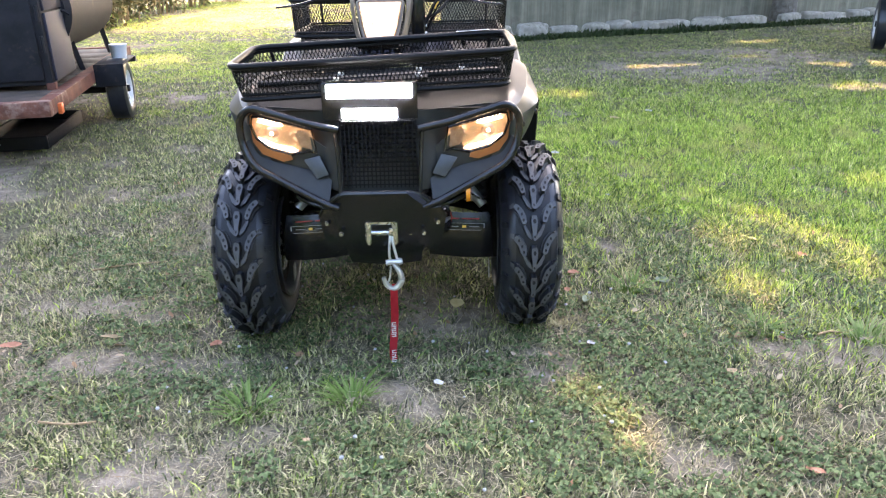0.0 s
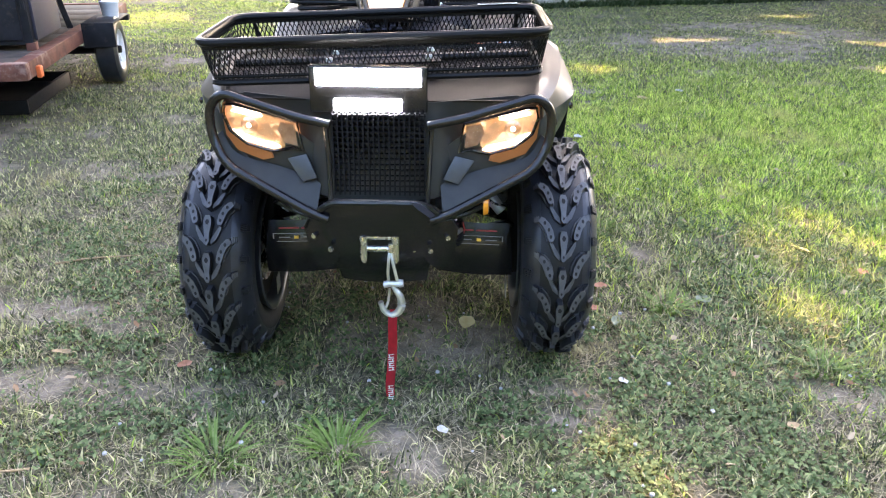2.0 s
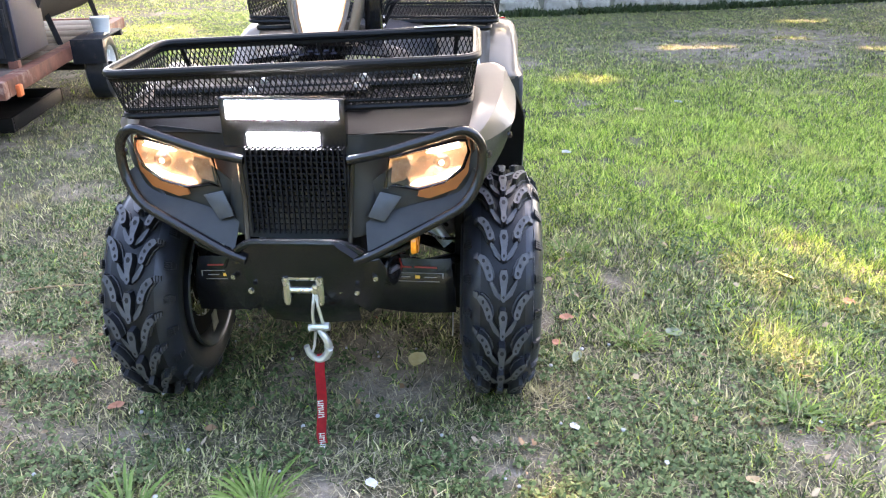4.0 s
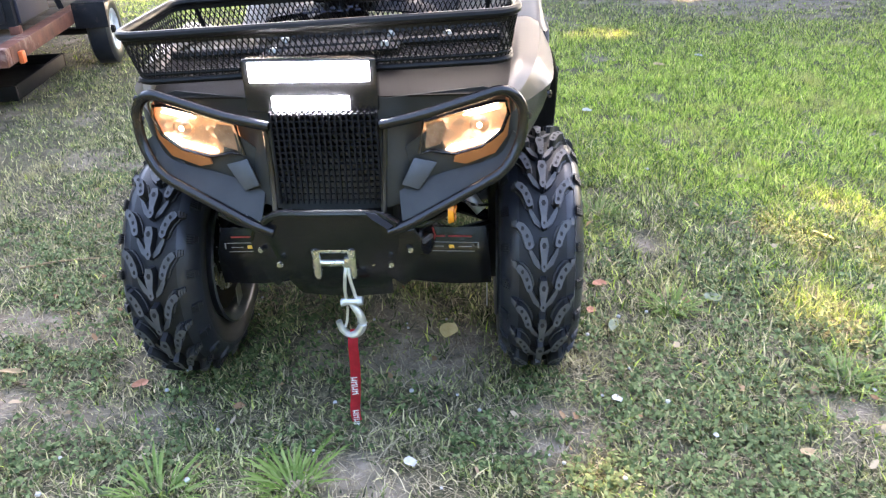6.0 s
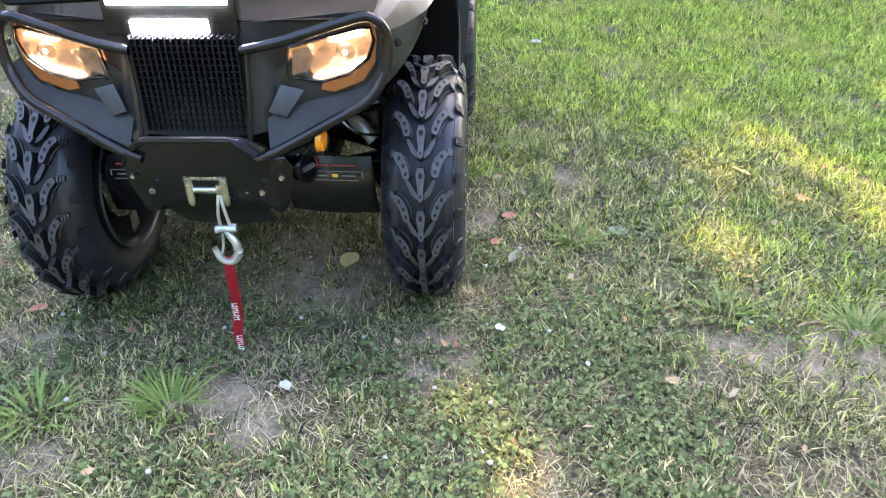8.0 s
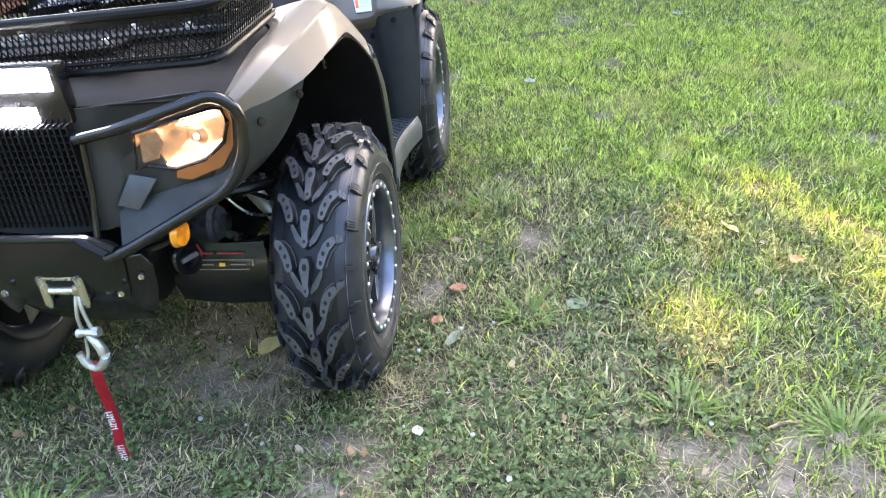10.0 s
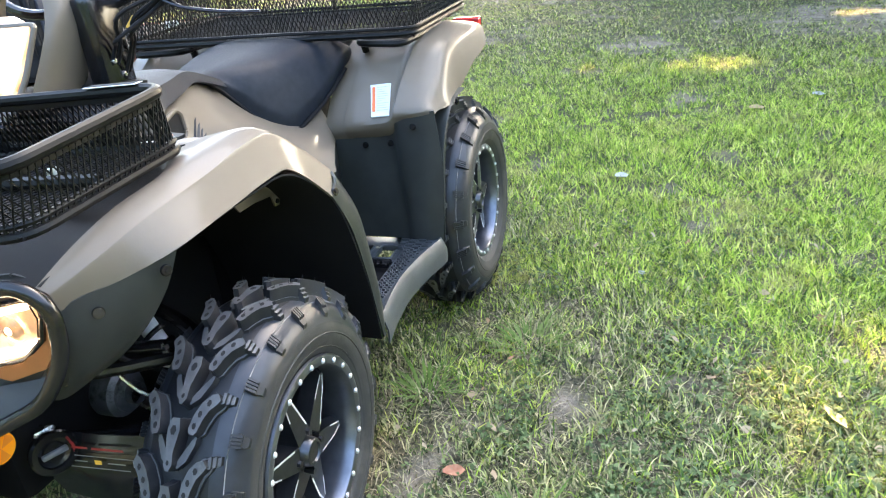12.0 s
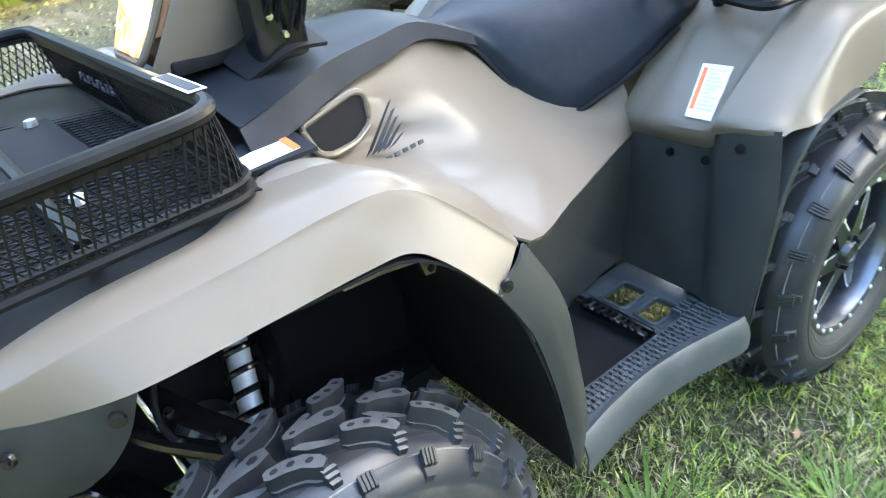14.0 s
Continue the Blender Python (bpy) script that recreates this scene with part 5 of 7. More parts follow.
part("rear_axle", tube([(-0.40, 1.283, 0.326), (0.40, 1.283, 0.326)], 0.035, 12), GLOSS, quad)
part("engine_cover", box(-0.235, 0.235, 0.40, 0.92, 0.34, 0.62, 0.04), LINER, quad)
part("inner_shell", box(-0.105, 0.105, -0.20, 0.34, 0.56, 0.86, 0.03), LINER, quad)
part("under_seat", box(-0.16, 0.16, 0.36, 1.15, 0.58, 0.77, 0.04), LINER, quad)
part("rear_tray", box(-0.40, 0.40, 1.14, 1.52, 0.80, 0.86, 0.02), LINER, quad)

# ---- front basket ----
def perimeter(corners, r):
    """A closed path with rounded corners, with its running length."""
    p = rounded(corners, r, 6, True)
    run = [0.0]
    for i in range(len(p)):
        run.append(run[-1] + (p[(i + 1) % len(p)] - p[i]).length)
    return p, run


def along_path(p, run, f):
    s = (f % 1.0) * run[-1]
    i = max(k for k in range(len(p)) if run[k] <= s + 1e-9)
    return p[i].lerp(p[(i + 1) % len(p)], (s - run[i]) / max(1e-9, run[i + 1] - run[i]))


def mesh_band(low, top, r, cell, rise, width=0.0028, thick=0.0018):
    """Expanded metal bent round a basket, from its base rail to its rim."""
    a, ra = perimeter(low, r)
    b, rb = perimeter(top, r)
    h = (Vector(top[0]) - Vector(low[0])).length
    n = int(ra[-1] / cell)
    slope = h / rise / n
    steps = 5
    bm = bmesh.new()
    for sign in (1, -1):
        for i in range(n):
            ring = None
            for k in range(steps + 1):
                t = k / steps
                f = i / n + sign * slope * t
                c = along_path(a, ra, f).lerp(along_path(b, rb, f), t)
                d = along_path(a, ra, f + 0.002) - along_path(a, ra, f - 0.002)
                d.normalize()
                nrm = d.cross(Vector((0, 0, 1)))
                c = c + nrm * (0.0007 * sign)
                w, th = d * width / 2, nrm * thick / 2
                new_ring = [bm.verts.new(c + w + th), bm.verts.new(c - w + th), bm.verts.new(c - w - th), bm.verts.new(c + w - th)]
                if ring:
                    for j in range(4):
                        bm.faces.new((ring[j], ring[(j + 1) % 4], new_ring[(j + 1) % 4], new_ring[j]))
                ring = new_ring
    bmesh.ops.recalc_face_normals(bm, faces=bm.faces)
    return bm


def basket(x_top, x_low, y0, y1, yl0, yl1, zf, zr, zfl, zrl, rim_r, cell, rise, label, m=None):
    top = [(-x_top, y0, zf), (x_top, y0, zf), (x_top, y1, zr), (-x_top, y1, zr)]
    low = [(-x_low, yl0, zfl), (x_low, yl0, zfl), (x_low, yl1, zrl), (-x_low, yl1, zrl)]
    b = part("basket", tube(rounded(top, 0.055, 6, True), rim_r, 10, True), POWDER, quad, label, m)
    band = bmesh.new()
    ring = rounded(top, 0.055, 6, True)
    grid_faces(band, [[p - Vector((0, 0, h)) for h in (0.004, 0.010, 0.018)] for p in ring], close_u=True)
    bmesh.ops.recalc_face_normals(band, faces=band.faces)
    bmesh.ops.solidify(band, geom=band.faces[:], thickness=0.004)
    part("rim_band", band, POWDER, b)
    part("base_rail", tube(rounded(low, 0.05, 6, True), rim_r * 0.75, 8, True), POWDER, b)
    part("base_band", tube(rounded([Vector(p) + Vector((0, 0, rim_r * 1.5)) for p in low], 0.05, 6, True), rim_r * 0.5, 6, True), POWDER, b)
    part("mesh_wall", mesh_band(low, [Vector(p) - Vector((0, 0, rim_r)) for p in top], 0.052, cell, rise), POWDER, b, smooth=0)
    for f in (0.0, 0.5, 1.0):
        p, q = Vector(low[3]).lerp(Vector(low[2]), 0.06 + 0.88 * f), Vector(top[3]).lerp(Vector(top[2]), 0.06 + 0.88 * f)
        part("stay", tube([p, q], rim_r * 0.6, 6), POWDER, b)
    part("mesh_floor", expanded((-x_low, yl0, zfl), (1, 0, 0), (0, yl1 - yl0, zrl - zfl), 2 * x_low, yl1 - yl0, cell * 1.3, rise * 1.3, 0.0035, 0.002), LINER, b, smooth=0)
    return b


front_basket = basket(0.426, 0.408, -0.318, 0.046, -0.300, 0.074, 0.988, 1.006, 0.888, 0.898, 0.0105, 0.0125, 0.027, "black mesh front basket with a rounded rim",
                      Matrix.Translation((-0.015, 0, 0.95)) @ Matrix.Rotation(radians(-2.6), 4, "Y") @ Matrix.Translation((0, 0, -0.95)))
part("rack_bar", tube([(-0.39, -0.12, 0.905), (0.39, -0.12, 0.905)], 0.011, 8), POWDER, front_basket)
part("rack_plate", box(-0.16, 0.16, -0.20, -0.02, 0.902, 0.908, 0.002), LINER, front_basket)
for x, y in ((-0.13, -0.17), (0.13, -0.17), (0.13, -0.05), (-0.13, -0.05), (0.27, -0.09)):
    part("bolt", disc(0.011, 0.010, 8, Matrix.Translation((x, y, 0.914))), ZINC, front_basket)
part("rim_tag", plate([(0.262, 0.035, 1.0168), (0.372, 0.035, 1.0168), (0.372, 0.057, 1.0168), (0.262, 0.057, 1.0168)], (0, 0, 1), 0.001), WHITE_INK, front_basket, "white edged tag")
part("tag_middle", plate([(0.268, 0.039, 1.0180), (0.366, 0.039, 1.0180), (0.366, 0.053, 1.0180), (0.268, 0.053, 1.0180)], (0, 0, 1), 0.001), DARK_INK, front_basket)
letters = bmesh.new()
for i in range(8):
    for j in range(2):
        x = -0.12 + i * 0.022 + (0.003 if j else 0)
        box(x, x + 0.006 + 0.008 * ((i + j) % 2), 0.0405, 0.0425, 0.958 + j * 0.008, 0.963 + j * 0.008, 0, bm=letters)
part("basket_lettering", letters, SMOKER_DOOR, front_basket, smooth=0)

# ---- rear rack and basket ----
rear = basket(0.500, 0.490, 1.020, 1.580, 1.025, 1.575, 1.090, 1.090, 0.930, 0.930, 0.0105, 0.0135, 0.028, "black mesh rear basket")
for s in (1, -1):
    part("rack_handle", tube(rounded([(0.30 * s, 1.06, 0.905), (0.455 * s, 1.02, 0.905), (0.470 * s, 1.36, 0.905), (0.33 * s, 1.40, 0.905), (0.29 * s, 1.30, 0.905)], 0.04, 5, True), 0.011, 8, True), POWDER, rear)
    part("rack_leg", tube([(0.30 * s, 1.12, 0.87), (0.30 * s, 1.10, 0.93)], 0.011, 8), POWDER, rear)
    part("rack_leg", tube([(0.40 * s, 1.46, 0.87), (0.40 * s, 1.46, 0.93)], 0.014, 8), POWDER, rear)
    part("tail_lamp", box(0.44 * s, 0.54 * s, 1.555, 1.60, 0.835, 0.885, 0.008), TAIL, quad, "red tail lamp")
part("rack_bar", tube([(-0.47, 1.10, 0.918), (0.47, 1.10, 0.918)], 0.011, 8), POWDER, rear)
part("rack_bar", tube([(-0.47, 1.45, 0.918), (0.47, 1.45, 0.918)], 0.011, 8), POWDER, rear)
part("seat_hinge", box(-0.2, 0.2, 1.17, 1.26, 0.86, 0.90, 0.01), PLASTIC, quad)

# ---- handlebar, lamp pod ----
def pod_ring(y0, y1, w, z0, z1):
    """One section of the pod: foot at y0, top at y1, leaning back."""
    pts = ((0.72, 0.0), (0.90, 0.3), (1.0, 0.7), (0.62, 1.0))
    half = [(w * u, y0 + (y1 - y0) * v, z0 + (z1 - z0) * v) for u, v in pts]
    return [(-x, y, z) for x, y, z in half] + half[::-1]


pod = part("lamp_pod", loft([pod_ring(0.094, 0.205, 0.092, 0.980, 1.190), pod_ring(0.120, 0.232, 0.106, 0.976, 1.212), pod_ring(0.180, 0.275, 0.112, 0.976, 1.218), pod_ring(0.235, 0.300, 0.110, 0.982, 1.215)], 4, 3, 0.004), TAN, quad,
           "tan handlebar pod with a lit lamp", Matrix.Translation((-0.018, 0, 0)))
lean = [(-0.044, 0.996), (0.044, 0.996), (0.058, 1.040), (0.074, 1.118), (0.030, 1.136), (-0.030, 1.136), (-0.074, 1.118), (-0.058, 1.040)]
glass = plate([(x, 0.094 + (z - 0.99) * 0.55, z) for x, z in lean], (0, -0.87, 0.48), 0.014, 0.003)
part("pod_lamp", glass, LAMP_POD, pod, "bright warm lamp face")
pod_bulb = bmesh.new()
bmesh.ops.create_uvsphere(pod_bulb, u_segments=14, v_segments=10, radius=0.021, matrix=Matrix.Translation((0.0, 0.118, 1.060)) @ Matrix.Diagonal((1.2, 0.5, 1.0, 1)))
part("bulb", pod_bulb, LAMP_WARM, pod)
part("pod_bezel", tube(rounded([(x * 1.10, 0.086 + (z - 0.99) * 0.55, z + (0.006 if z > 1.05 else -0.006)) for x, z in (lean[0], lean[1], lean[2], lean[3], lean[6], lean[7])], 0.012, 4, True), 0.006, 8, True), TAN, pod)
part("pod_floor", box(-0.085, 0.085, 0.12, 0.24, 0.968, 0.992, 0.006), LINER, pod)
part("steering_column", tube([(0, 0.20, 0.90), (0, 0.31, 1.16)], 0.028, 12), LINER, quad)
part("dash_boot", loft([[(-0.10, 0.20, 0.955), (0, 0.19, 0.985), (0.13, 0.20, 0.955)], [(-0.10, 0.27, 0.985), (0, 0.26, 1.02), (0.15, 0.27, 0.985)], [(-0.08, 0.33, 0.975), (0, 0.34, 1.0), (0.13, 0.34, 0.975)]], 4, 4, 0.006), LINER, quad, "black steering boot")
bars_ob = part("handlebar", tube(rounded([(-0.40, 0.40, 1.165), (-0.20, 0.33, 1.165), (-0.10, 0.30, 1.125), (0.10, 0.30, 1.125), (0.20, 0.33, 1.165), (0.40, 0.40, 1.165)], 0.05, 5), 0.011, 10), GLOSS, quad, "black handlebar")
for s in (1, -1):
    part("grip", tube([(0.285 * s, 0.36, 1.165), (0.405 * s, 0.402, 1.165)], 0.0175, 12), LINER, bars_ob)
    part("brake_lever", tube(spline([(0.22 * s, 0.315, 1.148), (0.28 * s, 0.308, 1.122), (0.35 * s, 0.328, 1.106), (0.42 * s, 0.360, 1.097)], 4), 0.007, 8, flat=0.6), GLOSS, bars_ob)
    part("switch_box", box(0.215 * s, 0.27 * s, 0.310, 0.355, 1.140, 1.185, 0.008), LINER, bars_ob)
part("kill_switch", box(0.225, 0.262, 0.296, 0.314, 1.152, 1.166, 0.004), RED_INK, bars_ob, "red switch")
part("column_plate", box(0.085, 0.135, 0.225, 0.310, 0.965, 1.16, 0.012), GLOSS, quad, "black bracket behind the pod")
for x, y, z in ((0.138, 0.250, 1.035), (0.138, 0.270, 1.005)):
    part("bolt", disc(0.006, 0.006, 8, aim((x, y, z), (1, 0, 0))), STEEL, quad)
for k, (x, y) in enumerate(((0.150, 0.265), (0.160, 0.295), (0.145, 0.310), (0.165, 0.28), (0.150, 0.25))):
    part("cable", tube(spline([(0.235, 0.33, 1.15 - 0.004 * k), (x + 0.03, y - 0.02, 1.12 - 0.01 * k), (x, y, 1.06), (x - 0.04, y - 0.01, 0.985), (0.07, 0.24, 0.93)], 5), 0.0042, 6), LINER, quad)
part("cable_band", tube([(0.170, 0.275, 1.092), (0.183, 0.287, 1.112)], 0.0052, 6), YELLOW_INK, quad)


# ---- ground ----
def value_noise(x, y, size, seed):
    """Smooth noise 0..1 on arrays."""
    rs = np.random.RandomState(seed)
    g = rs.rand(64, 64)
    u, v = x / size, y / size
    i, j = np.floor(u).astype(int), np.floor(v).astype(int)
    f, h = u - i, v - j
    f, h = f * f * (3 - 2 * f), h * h * (3 - 2 * h)
    a, b, c, d = g[i % 64, j % 64], g[(i + 1) % 64, j % 64], g[i % 64, (j + 1) % 64], g[(i + 1) % 64, (j + 1) % 64]
    return (a * (1 - f) + b * f) * (1 - h) + (c * (1 - f) + d * f) * h


def land(x, y):
    """Height of the ground: gentle lumps, hollows under the front wheels, level far off."""
    x, y = np.asarray(x, float), np.asarray(y, float)
    hollow = 0.034 * np.exp(-((x + 0.50) / 0.34) ** 2 - ((y + 0.05) / 0.40) ** 2) + 0.016 * np.exp(-((x - 0.48) / 0.26) ** 2 - ((y + 0.02) / 0.30) ** 2)
    for side in (1, -1):
        hollow = hollow + 0.020 * np.exp(-((x - 0.49 * side) / 0.30) ** 2 - ((y - 1.28) / 0.34) ** 2)
    return -hollow + (value_noise(x, y, 0.5, 3) - 0.5) * 0.018 + (value_noise(x, y, 2.3, 4) - 0.5) * 0.03 - 0.004


BARE = [(1.52, -0.38, 0.34, 0.23), (-0.85, -0.36, 0.42, 0.15), (0.02, -0.58, 0.15, 0.07), (0.54, -0.38, 0.12, 0.15), (0.60, -0.42, 0.12, 0.14), (-0.72, -0.98, 0.25, 0.08), (0.10, -0.70, 0.09, 0.06), (-1.15, -0.75, 0.18, 0.10), (2.6, 6.6, 1.3, 0.8), (4.6, 7.2, 1.6, 1.0), (3.4, 6.3, 1.5, 1.2), (3.9, 7.9, 1.6, 0.6),
        (4.5, 4.9, 0.7, 0.3), (0.75, 5.55, 0.35, 0.2), (-2.9, 2.2, 0.9, 0.9), (-3.2, 3.0, 0.8, 1.3), (-2.35, 4.9, 0.7, 0.35), (0.62, 0.28, 0.08, 0.14), (-1.2, 0.1, 0.4, 0.12), (0.15, 0.0, 0.35, 0.3), (-1.7, 5.2, 0.8, 0.25), (2.4, 1.9, 0.25, 0.12), (0.95, 0.62, 0.07, 0.10)]


def bareness(x, y):
    """1 where the soil shows."""
    n = value_noise(x, y, 0.13, 11) * 0.5 + value_noise(x, y, 0.42, 12) * 0.5
    b = np.clip((n - 0.62) * 5, 0, 0.6)
    tuft = np.clip(2.0 - 2.2 * (value_noise(x, y, 0.045, 14) * 0.6 + value_noise(x, y, 0.11, 15) * 0.4), 0.25, 1.0)
    for cx, cy, rx, ry in BARE:
        d = np.sqrt(((x - cx) / rx) ** 2 + ((y - cy) / ry) ** 2) + (value_noise(x, y, 0.16, 13) - 0.5) * 0.9
        b = np.maximum(b, np.clip(1.25 - d, 0, 1) * tuft)
    return b


def ground_axis(lo, hi, near_lo, near_hi, fine, far):
    a = list(np.arange(near_lo, near_hi, fine))
    step, v = fine, near_hi
    while v < hi:
        a.append(v)
        step = min(step * 1.3, far)
        v += step
    a.append(hi)
    step, v = fine, near_lo
    while v > lo:
        step = min(step * 1.3, far)
        v -= step
        a.insert(0, max(v, lo))
    return np.array(a)


gx, gy = ground_axis(-900, 900, -3.0, 5.0, 0.07, 120), ground_axis(-900, 900, -2.5, 8.0, 0.07, 120)
X, Y = np.meshgrid(gx, gy, indexing="ij")
Z = land(X, Y)
soil = surface("lawn_soil", (0.150, 0.125, 0.094), (0.325, 0.275, 0.213), 14.0, (0.85, 1.0), 0.9, 120, stain=(0.075, 0.10, 0.03), stain_scale=2.2, stain_cut=0.60, distance=0.02)
ground_me = bpy.data.meshes.new("ground")
nx, ny = X.shape
idx = np.arange(nx * ny).reshape(nx, ny)
quads = np.stack([idx[:-1, :-1], idx[1:, :-1], idx[1:, 1:], idx[:-1, 1:]], -1).reshape(-1, 4)
ground_me.from_pydata(np.stack([X, Y, Z], -1).reshape(-1, 3).tolist(), [], quads.tolist())
bare = ground_me.attributes.new("bare", "FLOAT", "POINT")
bare.data.foreach_set("value", bareness(X, Y).reshape(-1).astype(np.float32))
st = soil.node_tree                                        # dark thatch between the grass, pale dust where it is worn away
worn = st.nodes.new("ShaderNodeAttribute")
worn.attribute_name = "bare"
thatch = add(soil, "ShaderNodeTexNoise", Scale=60.0, Detail=6.0, Roughness=0.7)
st.links.new(st.nodes["Texture Coordinate"].outputs["Object"], thatch.inputs["Vector"])
litter = st.nodes.new("ShaderNodeValToRGB")
litter.color_ramp.elements[0].position, litter.color_ramp.elements[1].position = 0.40, 0.70
litter.color_ramp.elements[0].color, litter.color_ramp.elements[1].color = (0.030, 0.030, 0.014, 1), (0.21, 0.185, 0.105, 1)
st.links.new(thatch.outputs["Fac"], litter.inputs["Fac"])
level = add(soil, "ShaderNodeMapRange")
level.inputs["From Min"].default_value, level.inputs["From Max"].default_value = 0.25, 0.75
st.links.new(worn.outputs["Fac"], level.inputs["Value"])
blend = st.nodes.new("ShaderNodeMix")
blend.data_type = "RGBA"
shade = st.nodes["Principled BSDF"]
st.links.new(level.outputs["Result"], blend.inputs[0])
st.links.new(litter.outputs["Color"], blend.inputs[6])
st.links.new(shade.inputs["Base Color"].links[0].from_socket, blend.inputs[7])
st.links.new(blend.outputs[2], shade.inputs["Base Color"])
ground_me.materials.append(soil)
ground_me.shade_smooth()
tagged(new("ground", ground_me), "patchy mown lawn with bare dusty soil", "lawn", kind="structure")


def blade_mesh(name, x, y, h, w, seed, mat, lean=0.6, segs=2, sink=0.004):
    """Many blades as one mesh; each a bent strip narrowing to a point."""
    rs = np.random.RandomState(seed)
    n = len(x)
    a = rs.rand(n) * 2 * np.pi
    b = a + np.pi / 2 + rs.randn(n) * 0.5
    z = land(x, y) - sink
    k = lean * (0.3 + rs.rand(n))
    dx, dy = np.cos(b) * k * h, np.sin(b) * k * h
    sx, sy = np.cos(a) * w / 2, np.sin(a) * w / 2
    hz = h * np.sqrt(np.clip(1 - (0.5 * k) ** 2, 0.1, 1))
    if segs == 2:
        p = np.stack([
            np.stack([x - sx, y - sy, z], -1), np.stack([x + sx, y + sy, z], -1),
            np.stack([x + dx * 0.35 + sx * 0.8, y + dy * 0.35 + sy * 0.8, z + hz * 0.6], -1), np.stack([x + dx * 0.35 - sx * 0.8, y + dy * 0.35 - sy * 0.8, z + hz * 0.6], -1),
            np.stack([x + dx, y + dy, z + hz], -1)], 1)
        faces = np.array([[0, 1, 2], [0, 2, 3], [3, 2, 4]])
    else:
        p = np.stack([np.stack([x - sx, y - sy, z], -1), np.stack([x + sx, y + sy, z], -1), np.stack([x + dx, y + dy, z + hz], -1)], 1)
        faces = np.array([[0, 1, 2]])
    m = p.shape[1]
    tri = (faces[None] + (np.arange(n) * m)[:, None, None]).reshape(-1)
    me = bpy.data.meshes.new(name)
    me.vertices.add(n * m)
    me.vertices.foreach_set("co", p.reshape(-1).astype(np.float32))
    me.loops.add(len(tri))
    me.loops.foreach_set("vertex_index", tri.astype(np.int32))
    me.polygons.add(len(tri) // 3)
    me.polygons.foreach_set("loop_start", np.arange(0, len(tri), 3, dtype=np.int32))
    me.update(calc_edges=True)
    me.materials.append(mat)
    return me


GRASS = blades("grass_blade", [(0.018, 0.026, 0.008), (0.055, 0.075, 0.022), (0.18, 0.225, 0.072), (0.37, 0.39, 0.160), (0.66, 0.58, 0.34)], 0.5, (0.36, 0.31, 0.175), 2.3, 0.55)
LUSH = blades("lush_blade", [(0.03, 0.07, 0.010), (0.12, 0.22, 0.028), (0.34, 0.48, 0.060), (0.48, 0.60, 0.100), (0.66, 0.66, 0.21)], 0.45, (0.50, 0.47, 0.16), 2.3, 0.55, 0.45)
STRAW = blades("dry_straw", [(0.10, 0.078, 0.045), (0.29, 0.245, 0.155), (0.56, 0.48, 0.33), (0.26, 0.225, 0.13)], 0.7, trans=0.2)
CLOVER = blades("clover_leaf", [(0.045, 0.075, 0.026), (0.11, 0.16, 0.058), (0.24, 0.31, 0.13)], 0.6, trans=0.4)
TUFT = blades("coarse_grass", [(0.10, 0.18, 0.03), (0.15, 0.24, 0.05), (0.21, 0.28, 0.09)], 0.5)


def scatter(x0, x1, y0, y1, density, seed):
    rs = np.random.RandomState(seed)
    n = int((x1 - x0) * (y1 - y0) * density)
    return rs.rand(n) * (x1 - x0) + x0, rs.rand(n) * (y1 - y0) + y0, rs


def lushness(x, y):
    """Long green growth to the right and rear, worn turf in front."""
    return np.clip(0.46 + 0.25 * (x - 0.8) + 0.24 * (y - 0.5), 0.26, 1.0)


def keep_lawn(x, y, rs, floor=0.08):
    b = bareness(x, y)
    clump = value_noise(x, y, 0.05, 21) * 0.6 + value_noise(x, y, 0.2, 22) * 0.4
    chance = (1 - b) * np.clip(0.30 + 2.6 * (clump - 0.42) + 0.35 * lushness(x, y), 0.04, 1.0)
    return rs.rand(len(x)) < np.maximum(chance, floor * (1 - b))


zones = (("grass_near", -1.9, 3.3, -1.35, 2.1, 14000, 0.0048, 2, 31), ("grass_mat", -1.9, 3.3, -1.35, 2.1, 20000, 0.0046, 1, 30), ("grass_middle", -2.8, 4.6, 2.1, 5.2, 12000, 0.0062, 1, 32), ("grass_left", -3.2, -1.9, -0.6, 2.1, 6500, 0.0055, 1, 36),
         ("grass_right", 3.3, 5.0, -0.6, 2.1, 4000, 0.006, 1, 37), ("grass_back", -4.5, 7.5, 5.2, 10.5, 4600, 0.0085, 1, 33), ("grass_far", -9.0, 9.0, 10.5, 24.0, 900, 0.022, 1, 34),
         ("grass_front", -3.2, 5.0, -3.2, -1.35, 3500, 0.012, 1, 38), ("grass_edge", -9.0, 11.0, -9.0, -3.2, 900, 0.040, 1, 39), ("grass_edge", -9.0, -3.2, -3.2, 5.2, 620, 0.020, 1, 40), ("grass_edge", 5.0, 11.0, -3.2, 5.2, 620, 0.020, 1, 44),
         ("grass_edge", -9.0, -4.5, 5.2, 10.5, 620, 0.020, 1, 45), ("grass_edge", 7.5, 11.0, 5.2, 10.5, 620, 0.020, 1, 46), ("grass_corner", -3.2, -1.9, -1.35, -0.6, 5000, 0.0065, 1, 47), ("grass_corner", 3.3, 5.0, -1.35, -0.6, 4000, 0.0075, 1, 48), ("grass_strip", 4.6, 5.0, 2.1, 5.2, 3000, 0.008, 1, 49), ("grass_strip", -3.2, -2.8, 2.1, 5.2, 4000, 0.008, 1, 50))
